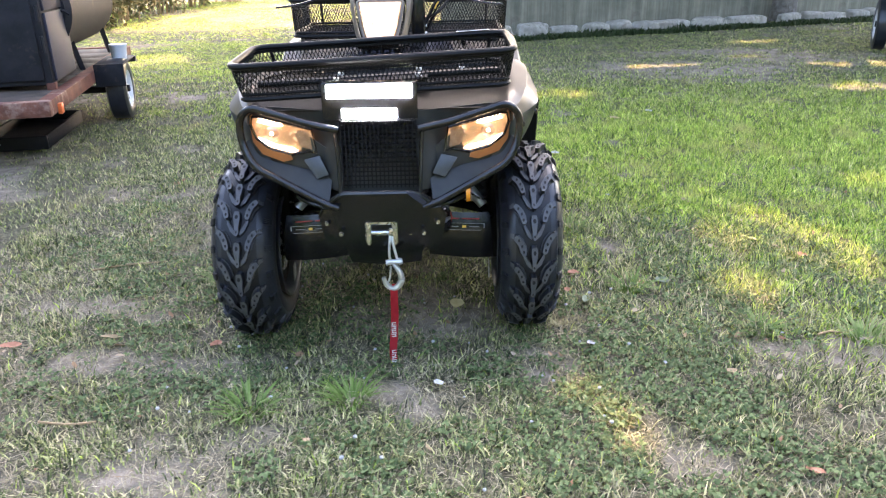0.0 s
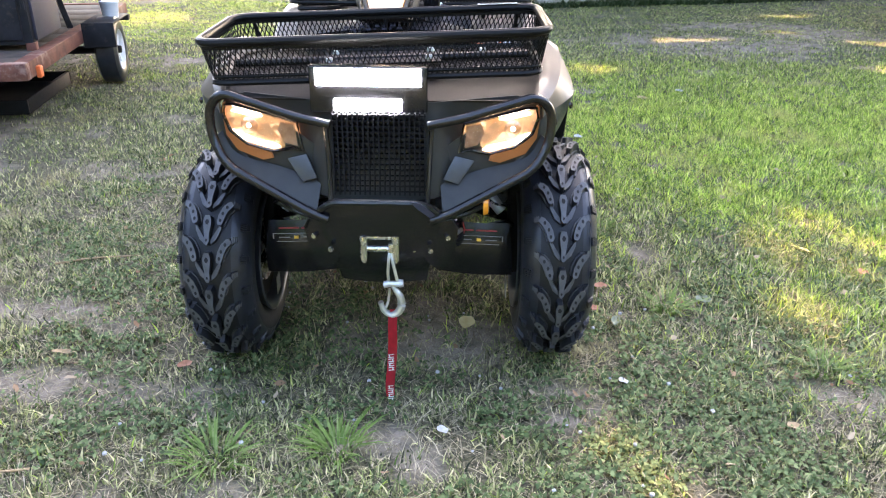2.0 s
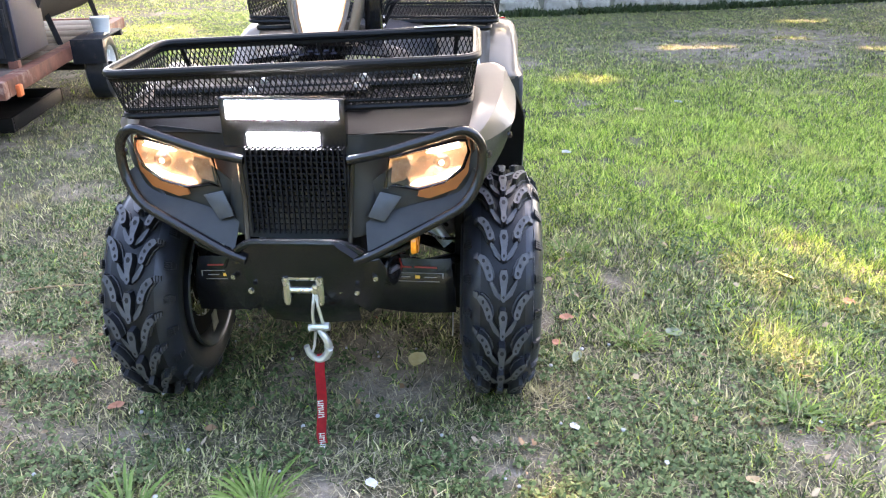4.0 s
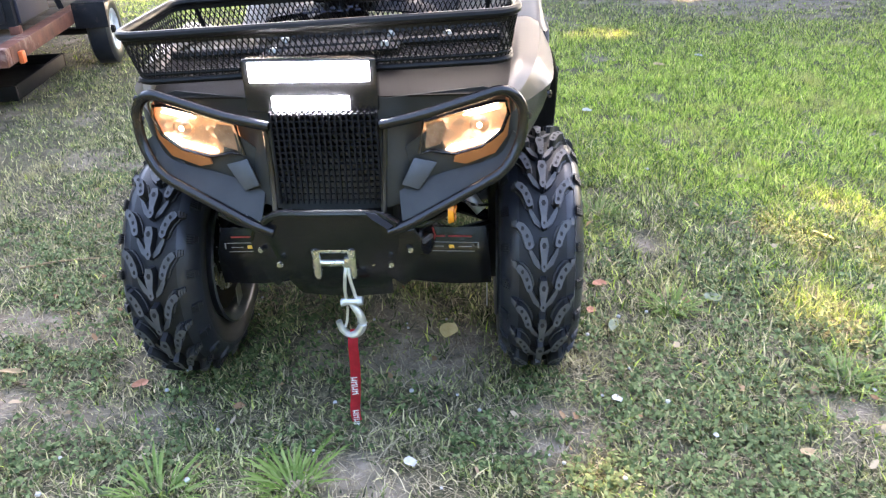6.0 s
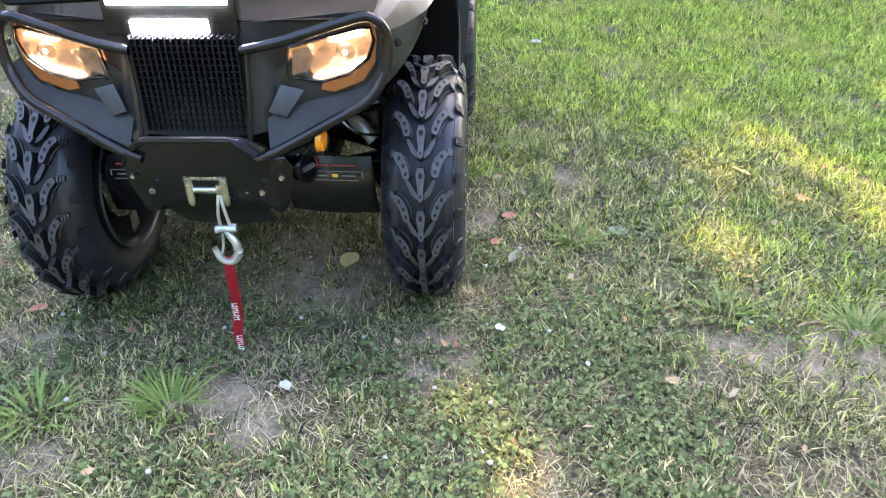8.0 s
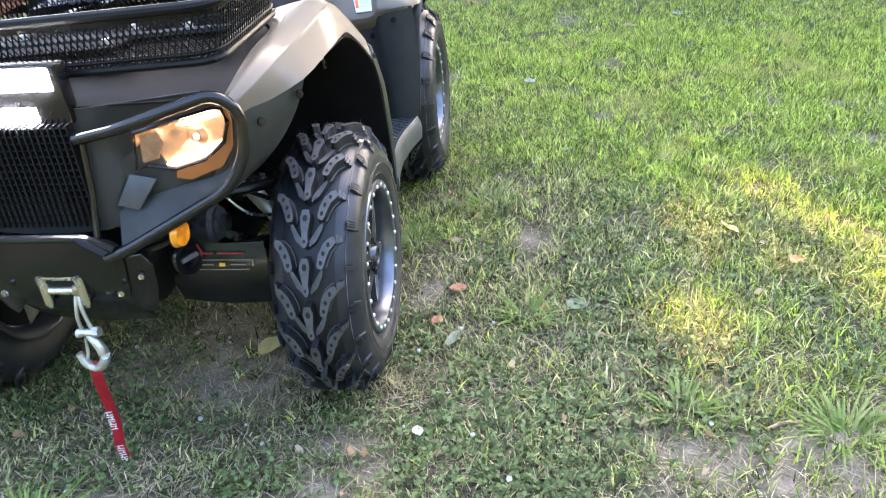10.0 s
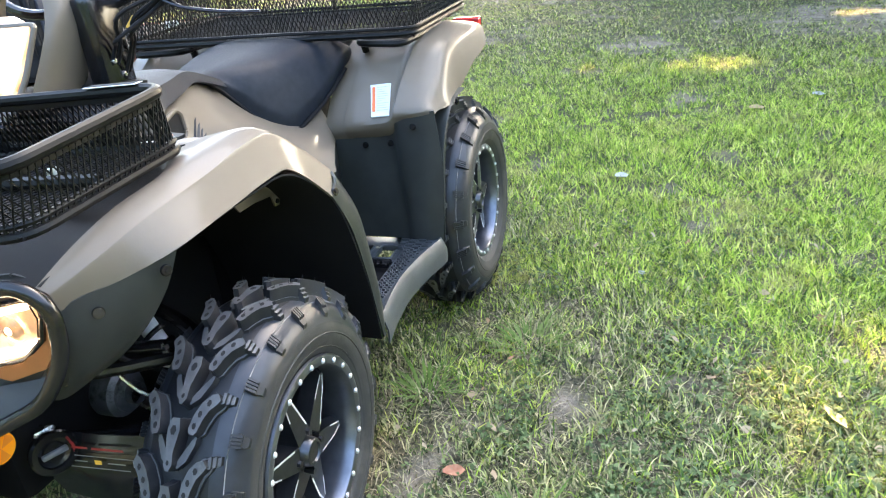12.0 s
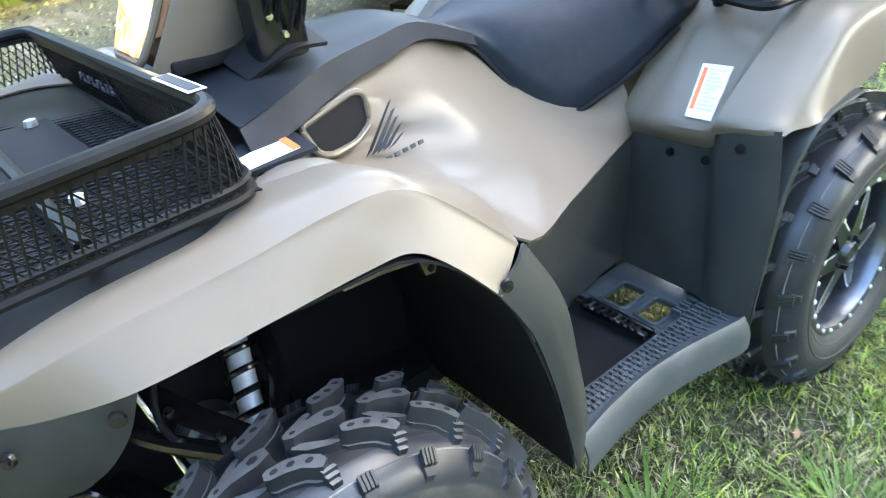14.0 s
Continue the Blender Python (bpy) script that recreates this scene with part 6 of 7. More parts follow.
for name, x0, x1, y0, y1, dens, wid, segs, seed in zones:
    x, y, rs = scatter(x0, x1, y0, y1, dens, seed)
    ok = keep_lawn(x, y, rs)
    x, y = x[ok], y[ok]
    h = (0.014 + 0.034 * rs.rand(len(x)) ** 1.5) * (0.52 + 0.52 * lushness(x, y)) * (1 + 0.4 * value_noise(x, y, 0.3, 24))
    h = h * np.clip(1.15 - 0.09 * (y - 2.0), 0.55, 1.15) * (0.62 if name == "grass_mat" else 1.0)
    w = wid * (0.6 + 0.8 * rs.rand(len(x)))
    rich = rs.rand(len(x)) < np.clip(1.9 * (lushness(x, y) - 0.40) + 0.8 * (value_noise(x, y, 0.35, 25) - 0.5), 0.04, 0.92) * np.clip(1.9 - 0.28 * y, 0.20, 1.0) + 0.7 * ((x < -1.8) & (y > 6.0))
    for pick, mat, word in ((rich, LUSH, "bright green"), (~rich, GRASS, "dull green")):
        tagged(new(name, blade_mesh(name, x[pick], y[pick], h[pick], w[pick], seed, mat, 1.5 if name == "grass_mat" else 1.0, segs)), f"short {word} grass of the lawn", "grass", kind="stuff")
# longer, broader blades in clumps where the lawn is lush
x, y, rs = scatter(0.45, 3.4, -0.5, 3.0, 4200, 71)
ok = rs.rand(len(x)) < np.clip((value_noise(x, y, 0.09, 72) - 0.30) * 2.2, 0, 1) * np.clip(1.6 * lushness(x, y) - 0.25, 0, 1) * (1 - bareness(x, y))
x, y = x[ok], y[ok]
tagged(new("grass_long", blade_mesh("grass_long", x, y, 0.020 + 0.030 * rs.rand(len(x)), 0.0040 * (0.6 + 0.7 * rs.rand(len(x))), 73, LUSH, 1.3, 2)), "longer bright green blades in the lawn", "grass", kind="stuff")
x, y, rs = scatter(-1.9, 3.3, -1.35, 2.1, 10000, 41)
ok = rs.rand(len(x)) < (0.62 - 0.40 * lushness(x, y)) * (0.5 + 0.9 * value_noise(x, y, 0.25, 42))
x, y = x[ok], y[ok]
tagged(new("dry_straw", blade_mesh("dry_straw", x, y, 0.014 + 0.026 * rs.rand(len(x)), 0.0021 * (0.6 + 0.8 * rs.rand(len(x))), 43, STRAW, 2.1, 2, 0.0)), "dry straw lying between the grass", "straw", kind="stuff")

# clover: three round leaflets on a low stem, in patches
x, y, rs = scatter(-1.6, 2.8, -1.35, 2.0, 6500, 51)
ok = rs.rand(len(x)) < np.clip((value_noise(x, y, 0.16, 52) * 0.6 + value_noise(x, y, 0.5, 53) * 0.4 - 0.46) * 3.0, 0, 0.52) * (1 - bareness(x, y)) * np.clip(1.0 - 0.35 * y, 0.25, 1.25)
x, y = x[ok], y[ok]
n = len(x)
zc = land(x, y) + 0.010 + 0.016 * rs.rand(n)
turn = rs.rand(n) * 6.28
size = 0.0034 + 0.0034 * rs.rand(n)
verts, faces = [], []
for k in range(3):
    a = turn + k * 2.094
    cx, cy = x + np.cos(a) * size, y + np.sin(a) * size
    dz = (rs.rand(n) - 0.5) * 0.012
    ring = [np.stack([cx + np.cos(a + q) * size * 0.95, cy + np.sin(a + q) * size * 0.95, zc + dz * np.cos(q)], -1) for q in (0.4, 1.6, 2.8, 3.9, 5.0, 5.9)]
    verts.append(np.stack(ring, 1))
V = np.concatenate(verts, 0).reshape(-1, 3)
F = np.arange(len(V)).reshape(-1, 6)
clover_me = bpy.data.meshes.new("clover")
clover_me.from_pydata(V.tolist(), [], F.tolist())
clover_me.materials.append(CLOVER)
tagged(new("clover", clover_me), "low green clover in the lawn", "clover", kind="stuff")

# coarse tufts
def tuft(cx, cy, r, n, h, seed):
    rs = np.random.RandomState(seed)
    a, d = rs.rand(n) * 6.283, np.sqrt(rs.rand(n)) * r
    x, y = cx + np.cos(a) * d * 0.5, cy + np.sin(a) * d * 0.5
    hh = h * (0.5 + 0.6 * rs.rand(n))
    w = 0.006 * (0.7 + 0.6 * rs.rand(n))
    z = land(x, y) - 0.004
    k = 0.9 + rs.rand(n) * 1.3
    ox, oy = np.cos(a), np.sin(a)
    sx, sy = -oy * w / 2, ox * w / 2
    rows = []
    for f, g, q in ((0, 0, 1.0), (0.45, 0.62, 0.9), (0.8, 0.90, 0.6), (1.0, 0.92, 0.05)):
        for sgn in (-1, 1):
            rows.append(np.stack([x + ox * hh * k * f ** 1.5 + sgn * sx * q, y + oy * hh * k * f ** 1.5 + sgn * sy * q, z + hh * g], -1))
    p = np.stack(rows, 1)
    base = (np.arange(n) * 8)[:, None, None]
    f = (np.array([[0, 1, 3, 2], [2, 3, 5, 4], [4, 5, 7, 6]])[None] + base).reshape(-1, 4)
    me = bpy.data.meshes.new("grass_tuft")
    me.from_pydata(p.reshape(-1, 3).tolist(), [], f.tolist())
    me.materials.append(TUFT)
    tagged(new("grass_tuft", me), "coarse green tuft of long grass", "grass", group="grass tufts")


for cx, cy, r, n, h, seed in ((-0.40, -0.66, 0.12, 80, 0.058, 1), (-0.10, -0.62, 0.11, 80, 0.060, 2), (1.63, -0.29, 0.10, 80, 0.060, 3), (0.94, 0.18, 0.10, 80, 0.055, 4), (1.30, -0.22, 0.09, 60, 0.055, 5),
                              (-0.75, 0.95, 0.14, 90, 0.07, 6), (0.56, 0.62, 0.12, 70, 0.06, 7), (0.80, 0.90, 0.16, 90, 0.06, 8), (-0.72, 0.30, 0.12, 70, 0.06, 9)):
    tuft(cx, cy, r, n, h, seed)

# leaves, petals and twigs on the grass
def leaf(name, cx, cy, length, wide, turn, mat, label, curl=0.3, lift=0.018):
    bm = bmesh.new()
    rows = []
    for i in range(7):
        t = i / 6
        w = wide * math.sin(math.pi * min(1, t * 0.96 + 0.03)) ** 0.7
        rows.append([(length * (t - 0.5), w * s * 0.5, curl * length * ((t - 0.5) ** 2 * 0.8 + 0.35 * (s * w / max(wide, 1e-6)) ** 2) + 0.002 * math.sin(9 * t + s)) for s in (-1, -0.4, 0.4, 1)])
    grid_faces(bm, rows)
    bmesh.ops.remove_doubles(bm, verts=bm.verts, dist=1e-4)
    bmesh.ops.solidify(bm, geom=bm.faces[:], thickness=0.0006)
    ob = part(name, bm, mat, None, "", Matrix.Translation((cx, cy, float(land(cx, cy)) + lift)) @ Euler((0.15, 0.1, radians(turn))).to_matrix().to_4x4())
    tagged(ob, label, "leaf", group="leaves on the lawn")


for args in ((0.235, 0.0, 0.095, 0.055, 75, YELLOW_LEAF, "pale yellow fallen leaf on the grass", 0.3, 0.032), (0.735, 0.06, 0.085, 0.03, 70, GREY_LEAF, "curled grey-green fallen leaf on the grass"),
             (0.73, 0.315, 0.055, 0.035, 20, RED_LEAF, "russet dry leaf on the grass"), (0.68, 0.15, 0.045, 0.03, 60, RED_LEAF, "russet dry leaf on the grass"), (1.60, 0.66, 0.10, 0.03, 110, YELLOW_LEAF, "yellow leaf lit on the grass"),
             (1.13, -1.0, 0.05, 0.03, 140, RED_LEAF, "russet dry leaf on the grass"), (1.10, -0.50, 0.045, 0.025, 0, DEAD_LEAF, "tan dry leaf on the grass"), (-1.33, -0.25, 0.07, 0.035, 20, RED_LEAF, "russet dry leaf on the grass"),
             (-0.62, -0.23, 0.05, 0.03, 50, RED_LEAF, "russet dry leaf on the grass"), (1.60, 3.48, 0.10, 0.06, 30, DEAD_LEAF, "tan dry leaf on the grass"), (1.08, 0.23, 0.06, 0.05, 10, GREY_LEAF, "grey-green leaf on the grass", 0.06),
             (-1.0, -0.2, 0.07, 0.02, 5, DEAD_LEAF, "tan dry leaf on the grass"), (1.75, 0.45, 0.06, 0.04, 40, RED_LEAF, "russet dry leaf on the grass"), (1.10, 1.38, 0.03, 0.03, 80, PALE_LEAF, "small pale leaf on the grass"),
             (0.95, 2.35, 0.07, 0.05, 35, PALE_LEAF, "small pale leaf on the grass"), (1.95, 3.75, 0.07, 0.05, 5, PALE_LEAF, "small pale leaf on the grass")):
    leaf("fallen_leaf", *args)
for cx, cy, s in ((0.685, -0.31, 1.0), (0.165, -0.56, 1.1), (-0.05, -0.34, 0.4), (0.9, -0.45, 0.5), (1.35, -0.28, 0.4)):
    leaf("white_petal", cx, cy, 0.036 * s, 0.028 * s, 25 + 80 * s, PALE_LEAF, "white petal scrap on the clover", 0.2, 0.026)
rnd = random.Random(8)
bloom = bmesh.new()
for i in range(46):
    cx, cy = rnd.uniform(-0.7, 0.9), rnd.uniform(-1.1, 0.5)
    z = float(land(cx, cy)) + rnd.uniform(0.022, 0.034)
    bmesh.ops.create_icosphere(bloom, subdivisions=1, radius=rnd.uniform(0.004, 0.0075), matrix=Matrix.Translation((cx, cy, z)) @ Matrix.Diagonal((1, 1, 0.8, 1)))
tagged(part("clover_blossom", bloom, PALE_LEAF), "small white clover blossoms in the lawn", "flower", kind="stuff")
x, y, rs = scatter(-1.7, 2.8, -1.25, 2.2, 22, 91)
n = len(x)
a, r = rs.rand(n) * 6.283, 0.006 + 0.011 * rs.rand(n)
z = land(x, y) + 0.016 + 0.008 * rs.rand(n)
ring = [np.stack([x + np.cos(a + q) * r * e, y + np.sin(a + q) * r * e, z + np.sin(2 * a + q) * r * 0.45], -1) for q, e in ((0.0, 1.3), (1.2, 0.6), (2.6, 0.7), (3.3, 1.1), (4.4, 0.6), (5.4, 0.5))]
litter_me = bpy.data.meshes.new("leaf_litter")
litter_me.from_pydata(np.stack(ring, 1).reshape(-1, 3).tolist(), [], np.arange(6 * n).reshape(-1, 6).tolist())
litter_me.materials.append(blades("litter_bit", [(0.22, 0.11, 0.06), (0.34, 0.22, 0.12), (0.46, 0.38, 0.26), (0.30, 0.13, 0.07)], 0.7, trans=0.15))
tagged(new("leaf_litter", litter_me), "small brown bits of dry leaf in the grass", "leaf litter", kind="stuff")
for pts in ([(1.47, -0.285), (1.52, -0.262), (1.57, -0.268), (1.62, -0.245)], [(-1.0, -0.72), (-0.90, -0.735), (-0.82, -0.72)], [(-1.35, 0.45), (-1.22, 0.50), (-1.05, 0.52)]):
    tw = tube(spline([(x, y, float(land(x, y)) + 0.016) for x, y in pts], 4), [0.0042 - 0.0002 * i for i in range(4 * len(pts) - 3)], 6)
    tagged(part("twig", tw, DEAD_LEAF), "dry broken twig on the grass", "twig", group="twigs")

# ---- rough wall with edging stones ----
WA, WB = Vector((0.3, 10.6, 0)), Vector((13.0, 15.0, 0))
way = (WB - WA).normalized()
wall_turn = math.degrees(math.atan2(way.y, way.x))
wall_len = (WB - WA).length
wall = part("wall_back", box(0, wall_len, 0.05, 0.30, -0.1, 2.3, 0.01), BOARD, None, "", Matrix.Translation(WA) @ Matrix.Rotation(radians(wall_turn), 4, "Z"))
tagged(wall, "weathered grey panel wall behind the lawn", "wall", kind="structure")
board = mesh_of(box(0, 2.436, 0, 0.05, -0.1, 2.3, 0.002, 1), "panel", BOARD)
for i in range(int(wall_len / 2.44)):
    part("panel", board, None, wall, "", pose(i * 2.44, 0.002 * ((i * 7) % 3), 0, 0, 0, 0))
rnd = random.Random(12)
along = 0.6
i = 0
while along < wall_len - 0.5:
    l, w, h = rnd.uniform(0.40, 0.95), rnd.uniform(0.24, 0.38), rnd.uniform(0.17, 0.30)
    st = bmesh.new()
    bmesh.ops.create_icosphere(st, subdivisions=3, radius=0.5)
    for v in st.verts:
        c = v.co
        c.x, c.y, c.z = (math.copysign(abs(t * 2) ** 0.55, t) / 2 for t in c)
        c += c.normalized() * 0.14 * (noise.noise(c * 2.3 + Vector((i * 5.1, 0, 0))))
        c.x, c.y, c.z = c.x * l, c.y * w, c.z * h
    m = Matrix.Translation(WA + way * along) @ Matrix.Rotation(radians(wall_turn), 4, "Z") @ Matrix.Translation((0, -0.62 + rnd.uniform(-0.05, 0.05), h * 0.32)) @ Matrix.Rotation(rnd.uniform(-0.12, 0.12), 4, "Z")
    tagged(part("edging_stone", st, STONE, None, "", m), "flat rough edging stone along the wall", "stone", group="edging stones")
    along += l + rnd.uniform(0.0, 0.12)
    i += 1
# dark weeds in front of the stones
x, y, rs = scatter(0, 1, 0, 1, 5200, 61)
t, d = x * wall_len, -0.85 - y * 0.45
wx, wy = WA.x + way.x * t - way.y * d, WA.y + way.y * t + way.x * d
WEED = blades("dark_weed", [(0.02, 0.035, 0.012), (0.035, 0.06, 0.018), (0.06, 0.08, 0.03)], 0.6, upright=3.0)
tagged(new("weeds", blade_mesh("weeds", wx, wy, 0.05 + 0.13 * rs.rand(len(wx)) * value_noise(wx, wy, 0.4, 62), 0.02 + 0.02 * rs.rand(len(wx)), 63, WEED, 0.9, 2)), "dark low weeds along the edging stones", "weeds", kind="stuff")


# ---- trees: the one by the wall, and unseen ones added behind it, whose crowns shade the lawn ----
LEAF = blades("tree_leaf", [(0.03, 0.07, 0.015), (0.05, 0.10, 0.02), (0.08, 0.14, 0.03)], 0.5, trans=0.3, upright=3.0)
SUNLIT = [(1.67, 0.98, 0.18, 0.10), (1.60, 0.62, 0.17, 0.15), (1.96, 0.69, 0.09, 0.06), (1.92, 0.34, 0.07, 0.09), (1.36, 0.10, 0.09, 0.05), (0.66, -0.85, 0.05, 0.02), (0.57, -0.56, 0.02, 0.02), (0.86, 4.60, 0.36, 0.08),
          (1.40, 4.70, 0.26, 0.10), (2.9, 6.8, 0.5, 0.06), (4.2, 7.4, 0.2, 0.06), (4.4, 4.9, 0.4, 0.10), (2.62, 1.56, 0.10, 0.06), (5.2, 6.5, 0.6, 0.18), (4.7, 9.1, 0.6, 0.14)]


def in_gap(gx_, gy_):
    """True where the crowns leave the sun a way down to this place on the lawn; a leaf's reach is added to each gap."""
    n = noise.noise(Vector((gx_ * 3.1, gy_ * 3.1, 0.0))) * 0.25
    for cx, cy, rx, ry in SUNLIT:
        if ((gx_ - cx) / (rx + 0.10)) ** 2 + ((gy_ - cy) / (ry + 0.15)) ** 2 < 1.0 + n:
            return True
    if gx_ < -2.2 - 0.10 * (gy_ - 6) and gy_ > 7.2:                 # open lawn to the left, with streaks of shade
        return noise.noise(Vector((gx_ * 0.35, gy_ * 0.9, 4.0))) > 0.12
    return False


def tree(x, y, trunk_r, height, seed):
    rnd = random.Random(seed)
    t = thing("tree", "tall leafy tree with a grey trunk behind the lawn", "tree", Matrix.Translation((x, y, 0)), group="trees behind the lawn")
    path = [(0.10 * math.sin(k * 1.3 + seed), 0.10 * math.cos(k * 1.7), k * height / 6 - 0.1) for k in range(7)]
    radii = [trunk_r * (1.55 if k == 0 else 1.0 - 0.12 * k) for k in range(7)]
    sm = spline(path, 4)
    rr = [radii[min(6, i // 4)] * (1 - (i % 4) / 4) + radii[min(6, i // 4 + 1)] * ((i % 4) / 4) for i in range(len(sm))]
    part("trunk", tube(sm, rr, 14), BARK, t)
    for k in range(6):
        a, z = k * 1.05 + seed, height * (0.5 + 0.07 * k)
        limb = spline([(0, 0, z), (1.1 * math.cos(a), 1.1 * math.sin(a), z + 0.8), (2.6 * math.cos(a + 0.2), 2.6 * math.sin(a + 0.2), z + 1.3)], 4)
        part("limb", tube(limb, [trunk_r * 0.4 * (1 - i / 12) + 0.02 for i in range(len(limb))], 8), BARK, t)
    return t


# the first stands in view; the others are added to carry the shade
TREES = [(6.75, 12.45, 0.17, 10.0), (3.6, 15.6, 0.26, 11.0), (1.0, 21.0, 0.24, 11.0), (11.4, 19.0, 0.28, 11.5), (6.0, 25.0, 0.28, 11.5)]
tree_obs = [tree(x, y, r, h, i + 1) for i, (x, y, r, h) in enumerate(TREES)]
rs = np.random.RandomState(77)
slope = Vector((SUN_WAY.x / SUN_WAY.z, SUN_WAY.y / SUN_WAY.z))
# unseen leaf layer laid along the sun's path, with gaps at SUNLIT patches
crowns = {i: [] for i in range(len(TREES))}
cell_size = 0.13
for ix in range(int(16.0 / cell_size)):
    for iy in range(int(16.0 / cell_size)):
        for layer in range(2):
            g_x, g_y = -6.5 + (ix + rs.rand()) * cell_size, -3.0 + (iy + rs.rand()) * cell_size
            if in_gap(g_x, g_y):
                continue
            z = 4.6 + 2.4 * rs.rand() ** 0.8
            px, py = g_x + slope.x * z, g_y + slope.y * z
            near = min(range(len(TREES)), key=lambda i: (TREES[i][0] - px) ** 2 + (TREES[i][1] - 3.5 - py) ** 2)
            crowns[near].append((px - TREES[near][0], py - TREES[near][1], z))
for i, cl in crowns.items():
    verts, faces = [], []
    for px, py, z in cl:
        for q in range(3):
            o = rs.randn(3) * 0.035
            n = rs.randn(3)
            n /= np.linalg.norm(n)
            n = n * 0.6 + np.array(SUN_WAY) * 0.8
            u = np.cross(n, rs.randn(3))
            u /= np.linalg.norm(u)
            v = np.cross(n, u)
            v /= np.linalg.norm(v)
            s = 0.062 + 0.034 * rs.rand()
            c = np.array((px, py, z)) + o
            k = len(verts)
            verts += [c - u * s * 1.3, c - v * s * 0.75 - u * 0.2 * s, c + u * s * 1.3, c + v * s * 0.75 - u * 0.2 * s]
            faces.append((k, k + 1, k + 2, k + 3))
    me = bpy.data.meshes.new("crown")
    me.from_pydata([tuple(v) for v in verts], [], faces)
    me.materials.append(LEAF)
    part("crown", me, None, tree_obs[i], "unseen leaf layer that shades the lawn, with gaps for sun patches")


# ---- shrubs at the far left ----
def shrub(x, y, r, h, seed, tint):
    rnd = np.random.RandomState(seed)
    t = thing("shrub", "dense untrimmed shrub with dry stems at the lawn's edge", "shrub", Matrix.Translation((x, y, 0)), group="shrubs at the lawn's edge")
    for k in range(16):
        a, d = rnd.rand() * 6.28, rnd.rand() * r * 0.6
        p = [(d * math.cos(a) * f, d * math.sin(a) * f, h * 0.95 * g) for f, g in ((0.5, -0.05), (0.8, 0.4), (1.25, 0.9))]
        part("stem", tube(spline(p, 3), [0.018, 0.017, 0.015, 0.013, 0.011, 0.009, 0.006], 5), DEAD_LEAF, t)
    n = 2600
    a, b = rnd.rand(n) * 6.283, np.arccos(1 - 2.0 * rnd.rand(n))
    d = (0.55 + 0.5 * rnd.rand(n)) * (0.8 + 0.35 * np.sin(3 * a + seed) * np.sin(4 * b))
    c = np.stack([np.cos(a) * np.sin(b) * r * d, np.sin(a) * np.sin(b) * r * d, h * 0.42 + np.cos(b) * h * 0.46 * d], -1)
    u = rnd.randn(n, 3)
    u /= np.linalg.norm(u, axis=1)[:, None]
    w = np.cross(u, rnd.randn(n, 3))
    w /= np.linalg.norm(w, axis=1)[:, None]
    s = (0.05 + 0.05 * rnd.rand(n))[:, None]
    V = np.stack([c - u * s, c - w * s * 0.45, c + u * s, c + w * s * 0.45], 1).reshape(-1, 3)
    me = bpy.data.meshes.new("foliage")
    me.from_pydata(V.tolist(), [], np.arange(4 * n).reshape(-1, 4).tolist())
    me.materials.append(tint)
    part("foliage", me, None, t)


BRUSH = blades("brush_leaf", [(0.05, 0.06, 0.02), (0.10, 0.10, 0.04), (0.18, 0.15, 0.08), (0.07, 0.09, 0.03)], 0.6, trans=0.3, upright=3.0)
BRIGHT = blades("bright_leaf", [(0.10, 0.15, 0.02), (0.16, 0.21, 0.03), (0.22, 0.24, 0.05)], 0.5, trans=0.5, upright=3.0)
for k, (x, y, r, h) in enumerate(((-7.2, 11.6, 1.1, 2.0), (-7.0, 13.6, 1.2, 2.2), (-7.2, 15.8, 1.3, 2.2), (-7.2, 18.2, 1.4, 2.3), (-7.2, 20.8, 1.5, 2.3), (-8.4, 10.6, 1.2, 2.0), (-6.8, 23.5, 1.7, 2.4), (-4.0, 26.0, 1.9, 2.4), (-0.5, 27.0, 1.9, 2.4))):
    shrub(x, y, r, h, k + 3, BRUSH)
for k, (x, y, r, h) in enumerate(((-7.2, 1.0, 1.3, 2.2), (-7.6, 3.2, 1.4, 2.3), (-7.4, -1.2, 1.4, 2.3), (-7.8, 5.6, 1.4, 2.3))):
    shrub(x, y, r, h, k + 30, BRIGHT)


# ---- unseen trees added behind and beside the camera to block low sky light ----
def screen_tree(x, y, r, h, seed):
    rnd = np.random.RandomState(seed)
    t = thing("tree", "unseen full green tree added to screen off low sky", "tree", Matrix.Translation((x, y, 0)), group="trees round the garden")
    part("trunk", tube(spline([(0, 0, -0.1), (0.1, 0.05, h * 0.3), (0.0, 0.1, h * 0.75)], 4), [0.22, 0.2, 0.18, 0.17, 0.16, 0.14, 0.12, 0.1, 0.06], 10), BARK, t)
    n = 2200
    a, b = rnd.rand(n) * 6.283, np.arccos(1 - 2 * rnd.rand(n))
    d = (0.7 + 0.35 * rnd.rand(n)) * (0.85 + 0.25 * np.sin(3 * a + seed) * np.sin(4 * b + seed))
    c = np.stack([np.cos(a) * np.sin(b) * r * d, np.sin(a) * np.sin(b) * r * d, h * 0.55 + np.cos(b) * h * 0.52 * d], -1)
    u = rnd.randn(n, 3)
    u /= np.linalg.norm(u, axis=1)[:, None]
    w = np.cross(u, rnd.randn(n, 3))
    w /= np.linalg.norm(w, axis=1)[:, None]
    s = (0.20 + 0.16 * rnd.rand(n))[:, None]
    V = np.stack([c - u * s, c - w * s * 0.6, c + u * s, c + w * s * 0.6], 1).reshape(-1, 3)
    me = bpy.data.meshes.new("crown")
    me.from_pydata(V.tolist(), [], np.arange(4 * n).reshape(-1, 4).tolist())
    me.materials.append(LEAF)
    part("crown", me, None, t)


